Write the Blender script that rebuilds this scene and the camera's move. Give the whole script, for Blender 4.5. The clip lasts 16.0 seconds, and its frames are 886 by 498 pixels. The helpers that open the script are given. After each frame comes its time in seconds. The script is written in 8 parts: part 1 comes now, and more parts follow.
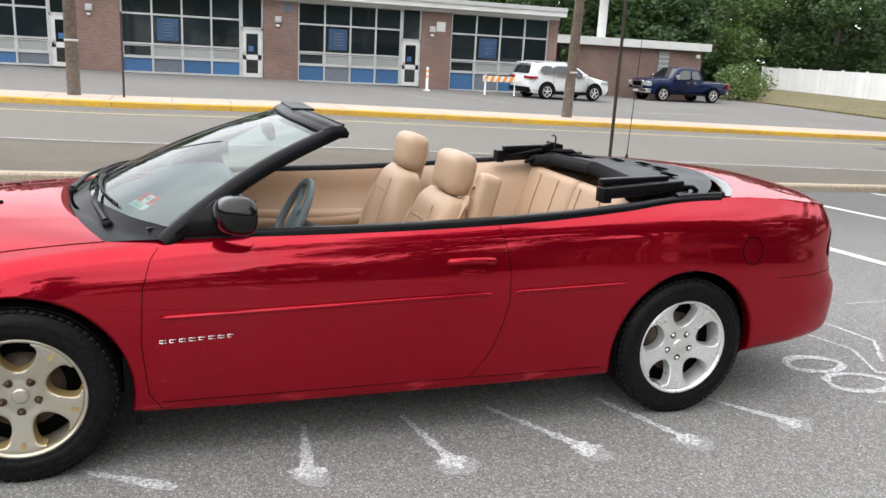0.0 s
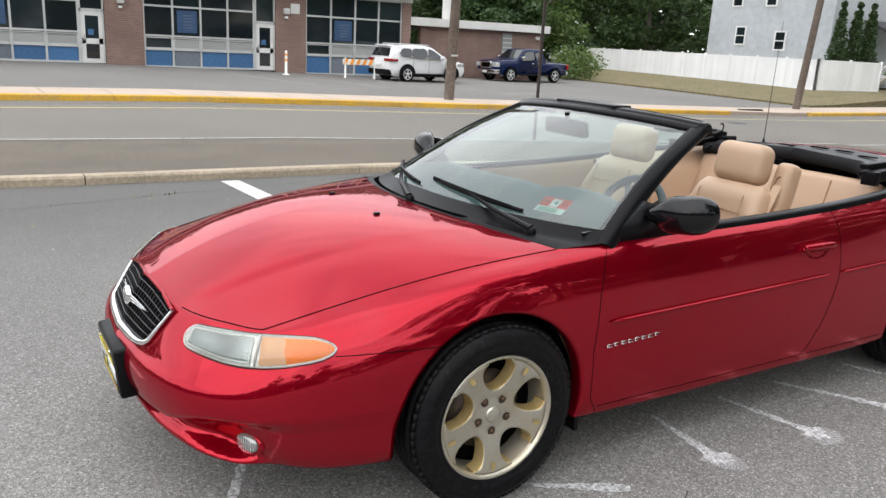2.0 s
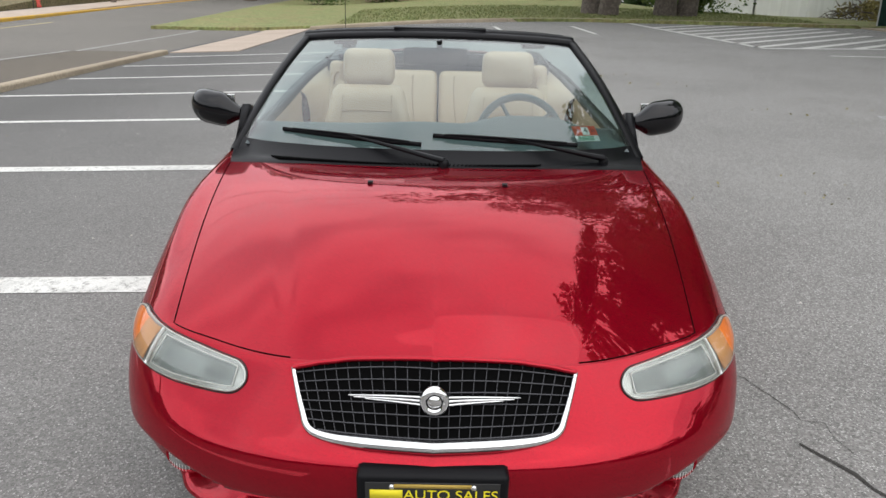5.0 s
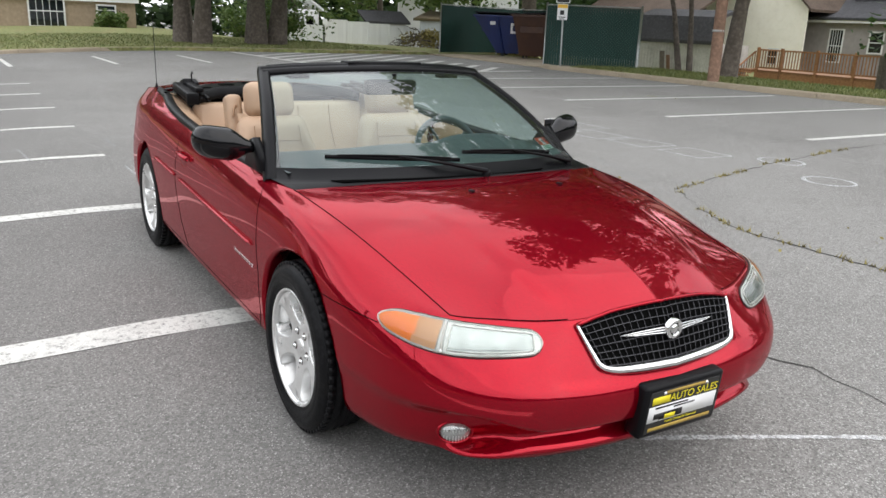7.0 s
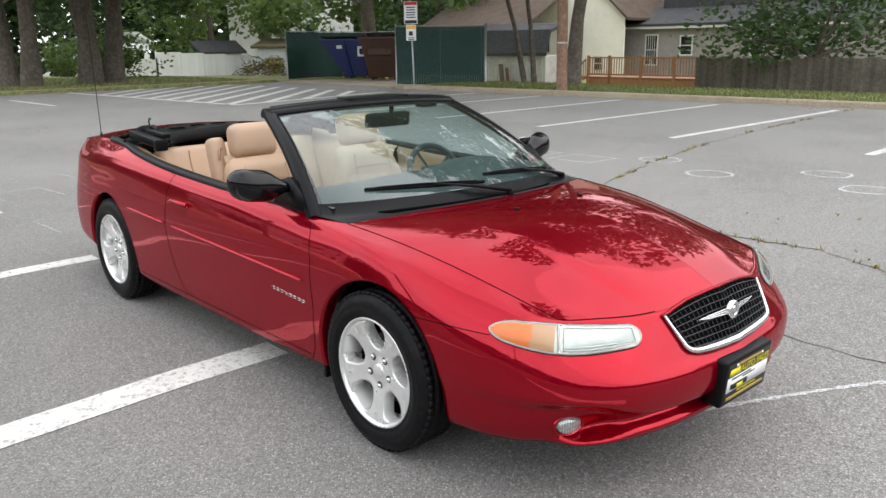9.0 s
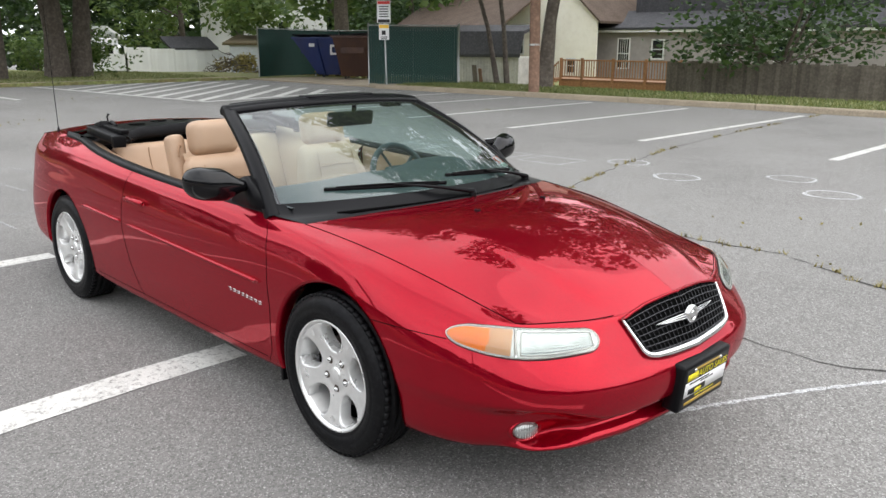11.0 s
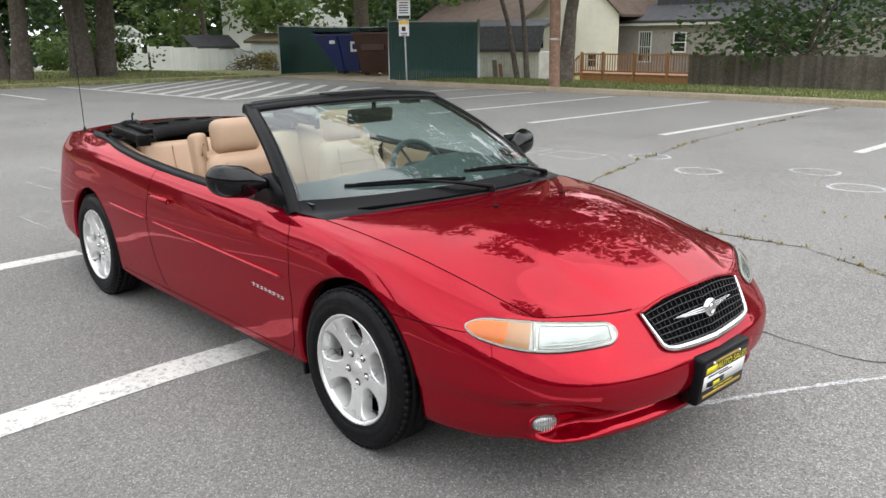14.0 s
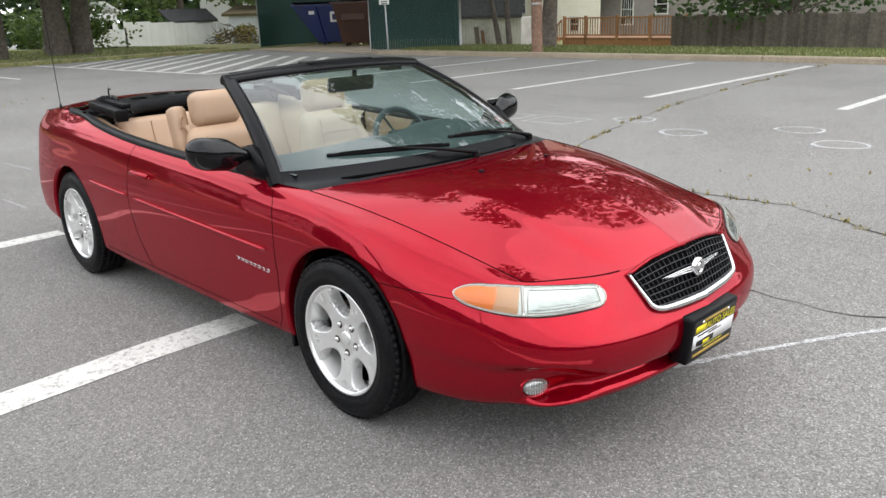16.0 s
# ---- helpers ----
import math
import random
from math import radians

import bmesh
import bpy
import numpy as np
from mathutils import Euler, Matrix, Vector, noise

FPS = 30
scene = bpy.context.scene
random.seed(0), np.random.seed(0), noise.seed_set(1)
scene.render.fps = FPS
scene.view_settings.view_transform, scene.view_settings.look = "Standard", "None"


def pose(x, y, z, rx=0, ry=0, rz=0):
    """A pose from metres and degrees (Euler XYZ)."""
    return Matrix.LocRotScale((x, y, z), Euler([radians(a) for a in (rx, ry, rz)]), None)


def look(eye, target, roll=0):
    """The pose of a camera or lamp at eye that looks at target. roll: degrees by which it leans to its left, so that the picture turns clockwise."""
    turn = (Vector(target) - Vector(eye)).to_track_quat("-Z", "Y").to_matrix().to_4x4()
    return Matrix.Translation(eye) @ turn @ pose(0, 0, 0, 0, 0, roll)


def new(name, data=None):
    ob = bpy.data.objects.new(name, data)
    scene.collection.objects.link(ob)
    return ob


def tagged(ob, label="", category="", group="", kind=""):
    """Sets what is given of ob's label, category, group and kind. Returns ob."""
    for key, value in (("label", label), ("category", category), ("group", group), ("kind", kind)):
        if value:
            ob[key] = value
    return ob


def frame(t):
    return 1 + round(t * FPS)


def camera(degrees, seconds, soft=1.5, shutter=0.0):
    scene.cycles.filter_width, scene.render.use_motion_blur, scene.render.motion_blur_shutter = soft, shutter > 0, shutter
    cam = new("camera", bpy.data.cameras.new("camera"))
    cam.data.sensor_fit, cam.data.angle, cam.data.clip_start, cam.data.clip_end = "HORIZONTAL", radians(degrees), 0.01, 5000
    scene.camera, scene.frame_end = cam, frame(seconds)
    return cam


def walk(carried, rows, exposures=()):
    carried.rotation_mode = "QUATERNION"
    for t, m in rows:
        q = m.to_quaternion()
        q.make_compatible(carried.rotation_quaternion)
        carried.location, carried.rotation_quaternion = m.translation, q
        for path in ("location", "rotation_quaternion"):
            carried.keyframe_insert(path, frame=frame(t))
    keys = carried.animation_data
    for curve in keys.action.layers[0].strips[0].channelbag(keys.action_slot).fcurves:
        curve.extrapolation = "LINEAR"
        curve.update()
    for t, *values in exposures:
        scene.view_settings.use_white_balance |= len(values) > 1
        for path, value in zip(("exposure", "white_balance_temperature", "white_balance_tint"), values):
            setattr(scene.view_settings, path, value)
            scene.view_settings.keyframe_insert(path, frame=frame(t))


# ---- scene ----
cam = camera(58.5, 16.0)

PATH = [
    (0, (-0.792, -3.697, 1.563), (-0.17, -1.858, 1.08), 3.2),
    (0.5, (-1.292, -3.627, 1.554), (-0.706, -1.771, 1.095), 3.6),
    (1, (-1.85, -3.495, 1.548), (-1.193, -1.665, 1.077), 3.1),
    (1.5, (-2.327, -3.209, 1.527), (-1.487, -1.458, 1.049), 2.2),
    (2, (-2.798, -2.805, 1.519), (-1.776, -1.161, 1.016), 3.0),
    (2.5, (-3.12, -2.353, 1.509), (-1.885, -0.895, 0.918), 2.9),
    (3, (-3.335, -1.824, 1.521), (-1.891, -0.594, 0.886), 2.9),
    (3.5, (-3.557, -1.377, 1.531), (-1.934, -0.416, 0.866), 1.5),
    (4, (-3.647, -0.884, 1.492), (-1.882, -0.253, 0.794), 1.1),
    (4.2, (-3.699, -0.714, 1.492), (-1.893, -0.202, 0.802), 0.9),
    (6.3, (-4.02, 1.246, 1.521), (-2.265, 0.469, 0.96), 2.4),
    (6.5, (-3.98, 1.421, 1.518), (-2.251, 0.578, 0.968), 2.1),
    (7, (-3.928, 1.82, 1.503), (-2.289, 0.818, 0.948), 2.4),
    (7.5, (-3.875, 2.131, 1.527), (-2.332, 0.983, 0.976), 2.2),
    (8, (-3.685, 2.376, 1.524), (-2.19, 1.143, 1.028), 1.2),
    (8.5, (-3.638, 2.584, 1.532), (-2.174, 1.316, 1.032), -0.6),
    (9, (-3.626, 2.587, 1.549), (-2.199, 1.278, 1.047), -0.8),
    (9.5, (-3.611, 2.544, 1.52), (-2.212, 1.203, 1.024), 0.5),
    (11.8, (-3.638, 2.519, 1.554), (-2.266, 1.157, 1.043), -0.1),
    (12, (-3.637, 2.52, 1.552), (-2.26, 1.166, 1.032), -0.1),
    (12.5, (-3.64, 2.527, 1.552), (-2.245, 1.192, 1.028), -0.3),
    (13, (-3.653, 2.541, 1.556), (-2.238, 1.223, 1.043), -0.5),
    (13.5, (-3.658, 2.545, 1.549), (-2.236, 1.234, 1.042), -0.5),
    (14, (-3.659, 2.537, 1.55), (-2.245, 1.219, 1.038), -0.5),
    (14.5, (-3.671, 2.545, 1.55), (-2.269, 1.214, 1.034), -0.9),
    (15, (-3.662, 2.524, 1.549), (-2.272, 1.186, 1.023), -2.3),
    (15.5, (-3.643, 2.518, 1.541), (-2.26, 1.184, 0.987), -2.5),
    (16, (-3.646, 2.517, 1.531), (-2.267, 1.192, 0.946), -2.0),
]
EXPOSURES = [(0, 0.74), (2, 0.54), (4, 0.22), (6.5, 0.38), (9, 0.57), (16, 0.57)]
walk(cam, [(t, look(eye, target, roll)) for t, eye, target, roll in PATH], exposures=EXPOSURES)

# ---- daylight: bright overcast sky with soft sun ----
world = bpy.data.worlds.new("world")
scene.world = world
world.use_nodes = True
wn, wl = world.node_tree.nodes, world.node_tree.links
sky = wn.new("ShaderNodeTexSky")
sky.sky_type, sky.sun_disc = "NISHITA", False
sky.sun_elevation, sky.sun_rotation = radians(55), radians(245)
sky.air_density, sky.dust_density, sky.ozone_density = 1.0, 3.0, 1.0
# broken cloud layer over the blue
wtc = wn.new("ShaderNodeTexCoord")
wmap = wn.new("ShaderNodeMapping")
wmap.inputs["Scale"].default_value = (1.6, 1.6, 4.0)
wnoise = wn.new("ShaderNodeTexNoise")
wnoise.inputs["Scale"].default_value, wnoise.inputs["Detail"].default_value = 1.7, 4.0
wramp = wn.new("ShaderNodeValToRGB")
wramp.color_ramp.elements[0].position, wramp.color_ramp.elements[1].position = 0.34, 0.56
wramp.color_ramp.elements[0].color = (.66, .66, .66, 1)
wmix = wn.new("ShaderNodeMix")
wmix.data_type = "RGBA"
wbg = wn["Background"]
wbg.inputs["Strength"].default_value = 0.15
wl.new(wtc.outputs["Generated"], wmap.inputs["Vector"])
wl.new(wmap.outputs["Vector"], wnoise.inputs["Vector"])
wl.new(wnoise.outputs["Fac"], wramp.inputs["Fac"])
wl.new(wramp.outputs["Color"], wmix.inputs["Factor"])
wl.new(sky.outputs["Color"], wmix.inputs["A"])
wmix.inputs["B"].default_value = (9.9, 10.1, 10.45, 1)
wl.new(wmix.outputs["Result"], wbg.inputs["Color"])

sun = new("sun", bpy.data.lights.new("sun", "SUN"))
sun.data.energy, sun.data.angle, sun.data.color = 0.7, radians(90), (1.0, 0.96, 0.9)
sun.matrix_world = look((0, 0, 30), (30 * math.cos(radians(55)) * .906, 30 * math.cos(radians(55)) * .423, 30 - 30 * math.sin(radians(55))))

# ---- materials ----
def material(name, color, rough=0.6, metal=0.0, grain=0.0, grain_scale=40.0, stain=0.0, stain_scale=1.5, bump=0.0, bump_scale=200.0, spec=0.5, coat=0.0, per_object=0.0, stain_color=None, coords="Object"):
    m = bpy.data.materials.new(name)
    m.use_nodes = True
    n, l = m.node_tree.nodes, m.node_tree.links
    b = n["Principled BSDF"]
    b.inputs["Base Color"].default_value = (*color, 1)
    b.inputs["Roughness"].default_value, b.inputs["Metallic"].default_value = rough, metal
    b.inputs["Specular IOR Level"].default_value, b.inputs["Coat Weight"].default_value = spec, coat
    b.inputs["Coat Roughness"].default_value = 0.03
    tc = n.new("ShaderNodeTexCoord")
    out = None

    def noise_node(scale, detail):
        t = n.new("ShaderNodeTexNoise")
        t.inputs["Scale"].default_value, t.inputs["Detail"].default_value = scale, detail
        l.new(tc.outputs[coords], t.inputs["Vector"])
        return t

    def mixed(a, other, fac):
        x = n.new("ShaderNodeMix")
        x.data_type = "RGBA"
        if a is None:
            x.inputs["A"].default_value = (*color, 1)
        else:
            l.new(a, x.inputs["A"])
        x.inputs["B"].default_value = (*other, 1)
        l.new(fac, x.inputs["Factor"])
        return x.outputs["Result"]

    def ramped(src, lo, hi, top):
        r = n.new("ShaderNodeMapRange")
        r.inputs["From Min"].default_value, r.inputs["From Max"].default_value, r.inputs["To Max"].default_value = lo, hi, top
        l.new(src, r.inputs["Value"])
        return r.outputs["Result"]

    if stain:
        t = noise_node(stain_scale, 5)
        dark = stain_color or tuple(c * 0.45 for c in color)
        out = mixed(out, dark, ramped(t.outputs["Fac"], 0.42, 0.72, stain))
        rr = n.new("ShaderNodeMath")
        rr.operation, rr.inputs[1].default_value = "MULTIPLY_ADD", 0.25
        l.new(t.outputs["Fac"], rr.inputs[0])
        rr.inputs[2].default_value = rough - 0.12
        l.new(rr.outputs[0], b.inputs["Roughness"])
    if grain:
        t = noise_node(grain_scale, 4)
        out = mixed(out, tuple(min(1, c * 1.7 + 0.02) for c in color), ramped(t.outputs["Fac"], 0.5, 0.75, grain))
        out = mixed(out, tuple(c * 0.4 for c in color), ramped(t.outputs["Fac"], 0.5, 0.25, grain))
    if per_object:
        oi = n.new("ShaderNodeObjectInfo")
        h = n.new("ShaderNodeHueSaturation")
        if out is None:
            h.inputs["Color"].default_value = (*color, 1)
        else:
            l.new(out, h.inputs["Color"])
        mr = n.new("ShaderNodeMapRange")
        mr.inputs["To Min"].default_value, mr.inputs["To Max"].default_value = 1 - per_object, 1 + per_object
        l.new(oi.outputs["Random"], mr.inputs["Value"])
        l.new(mr.outputs["Result"], h.inputs["Value"])
        out = h.outputs["Color"]
    if out is not None:
        l.new(out, b.inputs["Base Color"])
    if bump:
        t = noise_node(bump_scale, 3)
        bp = n.new("ShaderNodeBump")
        bp.inputs["Strength"].default_value, bp.inputs["Distance"].default_value = bump, 0.01
        l.new(t.outputs["Fac"], bp.inputs["Height"])
        l.new(bp.outputs["Normal"], b.inputs["Normal"])
    return m


def car_paint(name, color, flake, tint):
    """Candy metallic paint: flake layer and polished tinted mirror layer under clear lacquer."""
    m = bpy.data.materials.new(name)
    m.use_nodes = True
    n, l = m.node_tree.nodes, m.node_tree.links
    b = n["Principled BSDF"]
    tc = n.new("ShaderNodeTexCoord")
    v = n.new("ShaderNodeTexVoronoi")
    v.inputs["Scale"].default_value = 900
    l.new(tc.outputs["Object"], v.inputs["Vector"])
    mix = n.new("ShaderNodeMix")
    mix.data_type = "RGBA"
    mix.inputs["A"].default_value, mix.inputs["B"].default_value = (*color, 1), (*flake, 1)
    l.new(v.outputs["Color"], mix.inputs["Factor"])
    haze = n.new("ShaderNodeTexNoise")
    haze.inputs["Scale"].default_value, haze.inputs["Detail"].default_value = 3.0, 6
    l.new(tc.outputs["Object"], haze.inputs["Vector"])
    mr = n.new("ShaderNodeMapRange")
    mr.inputs["From Min"].default_value, mr.inputs["From Max"].default_value = 0.35, 0.75
    mr.inputs["To Min"].default_value, mr.inputs["To Max"].default_value = 0.016, 0.030
    l.new(haze.outputs["Fac"], mr.inputs["Value"])
    l.new(mr.outputs["Result"], b.inputs["Coat Roughness"])
    l.new(mix.outputs["Result"], b.inputs["Base Color"])
    b.inputs["Metallic"].default_value, b.inputs["Roughness"].default_value = 0.45, 0.42
    b.inputs["Coat Weight"].default_value, b.inputs["Coat IOR"].default_value = 1.0, 1.37
    b.inputs["Specular IOR Level"].default_value = 0.0
    gloss, both = n.new("ShaderNodeBsdfGlossy"), n.new("ShaderNodeMixShader")
    gloss.inputs["Color"].default_value, gloss.inputs["Roughness"].default_value = (*tint, 1), 0.022
    both.inputs["Fac"].default_value = 0.38
    l.new(b.outputs[0], both.inputs[1])
    l.new(gloss.outputs[0], both.inputs[2])
    l.new(both.outputs[0], n["Material Output"].inputs["Surface"])
    return m


def glass_material(name, tint=(1, 1, 1), amount=0.9, rough=0.0, ior=1.75, haze=0.0):
    """Thin pane: see-through with a mirror-like gloss."""
    m = bpy.data.materials.new(name)
    m.use_nodes = True
    n, l = m.node_tree.nodes, m.node_tree.links
    n.remove(n["Principled BSDF"])
    clear, gloss, mix, fres = n.new("ShaderNodeBsdfTransparent"), n.new("ShaderNodeBsdfGlossy"), n.new("ShaderNodeMixShader"), n.new("ShaderNodeFresnel")
    clear.inputs["Color"].default_value = (*(amount * c for c in tint), 1)
    gloss.inputs["Roughness"].default_value = rough
    fres.inputs["IOR"].default_value = ior
    l.new(fres.outputs[0], mix.inputs["Fac"])
    l.new(clear.outputs[0], mix.inputs[1])
    l.new(gloss.outputs[0], mix.inputs[2])
    # pale film: haze of the lamp lens; on the windscreen, a painted sky veil
    if haze:
        film, both = n.new("ShaderNodeBsdfDiffuse"), n.new("ShaderNodeMixShader")
        film.inputs["Color"].default_value = (0.75, 0.8, 0.76, 1)
        both.inputs["Fac"].default_value = haze
        l.new(mix.outputs[0], both.inputs[1])
        l.new(film.outputs[0], both.inputs[2])
        mix = both
    l.new(mix.outputs[0], n["Material Output"].inputs["Surface"])
    return m


RED = car_paint("red_metallic_paint", (0.13, 0.0003, 0.006), (0.34, 0.0008, 0.013), (0.56, 0.010, 0.028))
BLACK_TRIM = material("black_trim", (0.004, 0.004, 0.005), 0.34, stain=0.4, stain_scale=6, stain_color=(0.008, 0.008, 0.009), bump=0.05, spec=.13)
BLACK_GLOSS = material("black_gloss_paint", (0.004, 0.004, 0.005), 0.08, spec=.35)
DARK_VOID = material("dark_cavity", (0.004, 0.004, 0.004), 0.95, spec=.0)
RUBBER = material("tyre_rubber", (0.006, 0.006, 0.007), 0.42, grain=0.4, grain_scale=60, stain=0.4, stain_scale=5, stain_color=(0.012, 0.012, 0.011), bump=0.15, bump_scale=300, spec=.1)
ALLOY = material("silver_alloy", (0.84, 0.84, 0.83), 0.3, 0.65, grain=0.1, grain_scale=300, stain=0.3, stain_scale=14, stain_color=(0.45, 0.44, 0.42))
ALLOY_WORN = material("worn_machined_alloy", (0.56, 0.53, 0.46), 0.36, 0.8, grain=0.2, grain_scale=300, stain=0.6, stain_scale=9, stain_color=(0.44, 0.36, 0.22))
GOLD = material("gold_wheel_paint", (0.62, 0.47, 0.22), 0.38, 0.6, grain=0.15, grain_scale=200, stain=0.4, stain_scale=10, stain_color=(0.40, 0.27, 0.10))
CHROME = material("chrome", (0.78, 0.78, 0.78), 0.1, 1.0, stain=0.3, stain_scale=20, stain_color=(0.5, 0.5, 0.5))
LEATHER = material("tan_leather", (0.44, 0.30, 0.20), 0.42, stain=0.35, stain_scale=5, stain_color=(0.42, 0.26, 0.16), bump=0.18, bump_scale=260)
CARPET = material("tan_carpet", (0.28, 0.19, 0.12), 0.95, grain=0.5, grain_scale=300)
DASH = material("dark_grey_plastic", (0.045, 0.048, 0.05), 0.6, bump=0.2, bump_scale=500, spec=.2)
CANVAS = material("black_canvas", (0.012, 0.012, 0.013), 0.8, grain=0.4, grain_scale=200, bump=0.3, bump_scale=400, spec=.1)
GLASS = glass_material("windscreen_glass", (0.71, 0.94, 0.92), 0.90, 0.0, 2.0, 0.012)
LENS = glass_material("clear_lens", (1, 1, 1), 0.92, 0.05)
AMBER = material("amber_plastic", (0.95, 0.26, 0.004), 0.35, spec=.3)
TAIL_RED = material("red_plastic", (0.25, 0.004, 0.006), 0.15, coat=1.0)
REFLECTOR = material("lamp_reflector", (0.85, 0.86, 0.86), 0.22, 1.0)
WHITE_PLASTIC = material("white_plastic", (0.8, 0.8, 0.79), 0.5, stain=0.2, stain_scale=2, stain_color=(0.6, 0.6, 0.57))


# ---- mesh helpers ----
def part(name, bm, mat, parent=None, label="", smooth=True):
    me = bpy.data.meshes.new(name)
    bm.to_mesh(me)
    bm.free()
    for m in mat if isinstance(mat, (list, tuple)) else [mat]:
        me.materials.append(m)
    if smooth:
        me.polygons.foreach_set("use_smooth", [True] * len(me.polygons))
    ob = new(name, me)
    ob.parent = parent
    if label:
        tagged(ob, label)
    return ob


def thing(name, label, category, at=(0, 0, 0), turn=0, group="", kind=""):
    e = new(name)
    e.empty_display_size = 0.1
    e.matrix_world = pose(*at, 0, 0, turn)
    return tagged(e, label, category, group, kind)


def bm_add(bm, verts, faces, mat_index=0):
    vs = [bm.verts.new(v) for v in verts]
    for f in faces:
        try:
            bm.faces.new([vs[i] for i in f]).material_index = mat_index
        except ValueError:
            pass
    return vs


def bm_box(bm, lo, hi, m=None, bevel=0.0, mat_index=0):
    """Box between two corners, optionally with its twelve edges chamfered."""
    b2 = bmesh.new()
    bmesh.ops.create_cube(b2, size=1)
    for v in b2.verts:
        v.co = Vector([lo[i] + (v.co[i] + 0.5) * (hi[i] - lo[i]) for i in range(3)])
    if bevel:
        bmesh.ops.bevel(b2, geom=list(b2.edges), offset=bevel, segments=2, affect="EDGES", profile=0.6)
    if m is not None:
        b2.transform(m)
    b2.verts.index_update()
    bm_add(bm, [v.co.copy() for v in b2.verts], [[v.index for v in f.verts] for f in b2.faces], mat_index)
    b2.free()
    return bm


def box(lo, hi, m=None, bevel=0.0):
    return bm_box(bmesh.new(), lo, hi, m, bevel)


def bm_grid(bm, rows, closed_u=False, closed_v=False, flip=False, mat_index=0):
    """Quads over rows of points."""
    n, k = len(rows), len(rows[0])
    vs = [[bm.verts.new(p) for p in r] for r in rows]
    for i in range(n if closed_u else n - 1):
        for j in range(k if closed_v else k - 1):
            q = [vs[i][j], vs[(i + 1) % n][j], vs[(i + 1) % n][(j + 1) % k], vs[i][(j + 1) % k]]
            if flip:
                q.reverse()
            try:
                bm.faces.new(q).material_index = mat_index
            except ValueError:
                pass
    return vs


def spline(points, n):
    """n points, even in parameter, along a Catmull-Rom curve through the given ones."""
    p = np.array(points, float)
    p = np.vstack([2 * p[0] - p[1], p, 2 * p[-1] - p[-2]])
    out = []
    for t in np.linspace(0, len(p) - 3, n):
        i = min(int(t), len(p) - 4)
        f = t - i
        a, b, c, d = p[i:i + 4]
        out.append(0.5 * (2 * b + (c - a) * f + (2 * a - 5 * b + 4 * c - d) * f * f + (3 * b - a - 3 * c + d) * f ** 3))
    return np.array(out)


def bm_tube(bm, points, radius, sides=8, closed=False, flat=1.0, mat_index=0):
    """Round (or flattened) bar along a line of points; radius may be a list."""
    pts = [Vector(p) for p in points]
    n = len(pts)
    rad = radius if isinstance(radius, (list, tuple, np.ndarray)) else [radius] * n
    rows, up = [], None
    for i, p in enumerate(pts):
        a = pts[(i - 1) % n] if closed else pts[max(i - 1, 0)]
        b = pts[(i + 1) % n] if closed else pts[min(i + 1, n - 1)]
        d = (b - a).normalized()
        if up is None:
            up = Vector((0, 0, 1)) if abs(d.z) < 0.9 else Vector((1, 0, 0))
        side = d.cross(up)
        if side.length < 1e-6:
            side = d.orthogonal()
        side.normalize()
        up = side.cross(d).normalized()
        rows.append([p + (side * math.cos(t) + up * math.sin(t) * flat) * rad[i] for t in [2 * math.pi * k / sides for k in range(sides)]])
    vs = bm_grid(bm, rows, closed_u=closed, closed_v=True, flip=True, mat_index=mat_index)
    if not closed:
        bm.faces.new(vs[0]).material_index = mat_index
        bm.faces.new(list(reversed(vs[-1]))).material_index = mat_index
    return bm


def tube(points, radius, sides=8, closed=False, flat=1.0):
    return bm_tube(bmesh.new(), points, radius, sides, closed, flat)


def bm_lathe(bm, profile, sides=48, axis="y", center=(0, 0, 0), mat_index=0):
    """Turn (radius, along) points round an axis."""
    rows = []
    for r, h in profile:
        row = []
        for k in range(sides):
            t = 2 * math.pi * k / sides
            a, b = r * math.cos(t), r * math.sin(t)
            row.append(Vector({"y": (a, h, b), "z": (a, b, h), "x": (h, a, b)}[axis]) + Vector(center))
        rows.append(row)
    bm_grid(bm, rows, closed_v=True, mat_index=mat_index)
    return bm


def bm_prism(bm, outline, depth, m=None, mat_index=0):
    """Extruded outline: points (a, b) in the x-z plane, from y = 0 to y = depth."""
    n = len(outline)
    vs = [Vector((a, 0, b)) for a, b in outline] + [Vector((a, depth, b)) for a, b in outline]
    if m is not None:
        vs = [m @ v for v in vs]
    bm_add(bm, vs, [list(range(n)), list(range(2 * n - 1, n - 1, -1))] + [[(i + 1) % n, i, n + i, n + (i + 1) % n] for i in range(n)], mat_index)
    return bm


def smooth01(a, b, x):
    t = min(1, max(0, (x - a) / (b - a)))
    return t * t * (3 - 2 * t)


def lerp(a, b, t):
    return a + (b - a) * t

# ---- the red convertible: nose towards -x, driver's side towards -y ----
car = thing("convertible_car", "dark red convertible car with black folded top and tan seats", "car")

# plan outline at the widest level, from the middle of the nose round to the middle of the tail, by 17 stations
STATIONS = [(-2.40, 0), (-2.368, 0.35), (-2.272, 0.607), (-2.085, 0.78), (-1.80, 0.85), (-1.346, 0.872), (-0.9, 0.872), (-0.4, 0.872), (0.1, 0.87),
            (0.6, 0.868), (1.0, 0.865), (1.346, 0.86), (1.75, 0.842), (2.1, 0.79), (2.32, 0.67), (2.43, 0.40), (2.46, 0)]
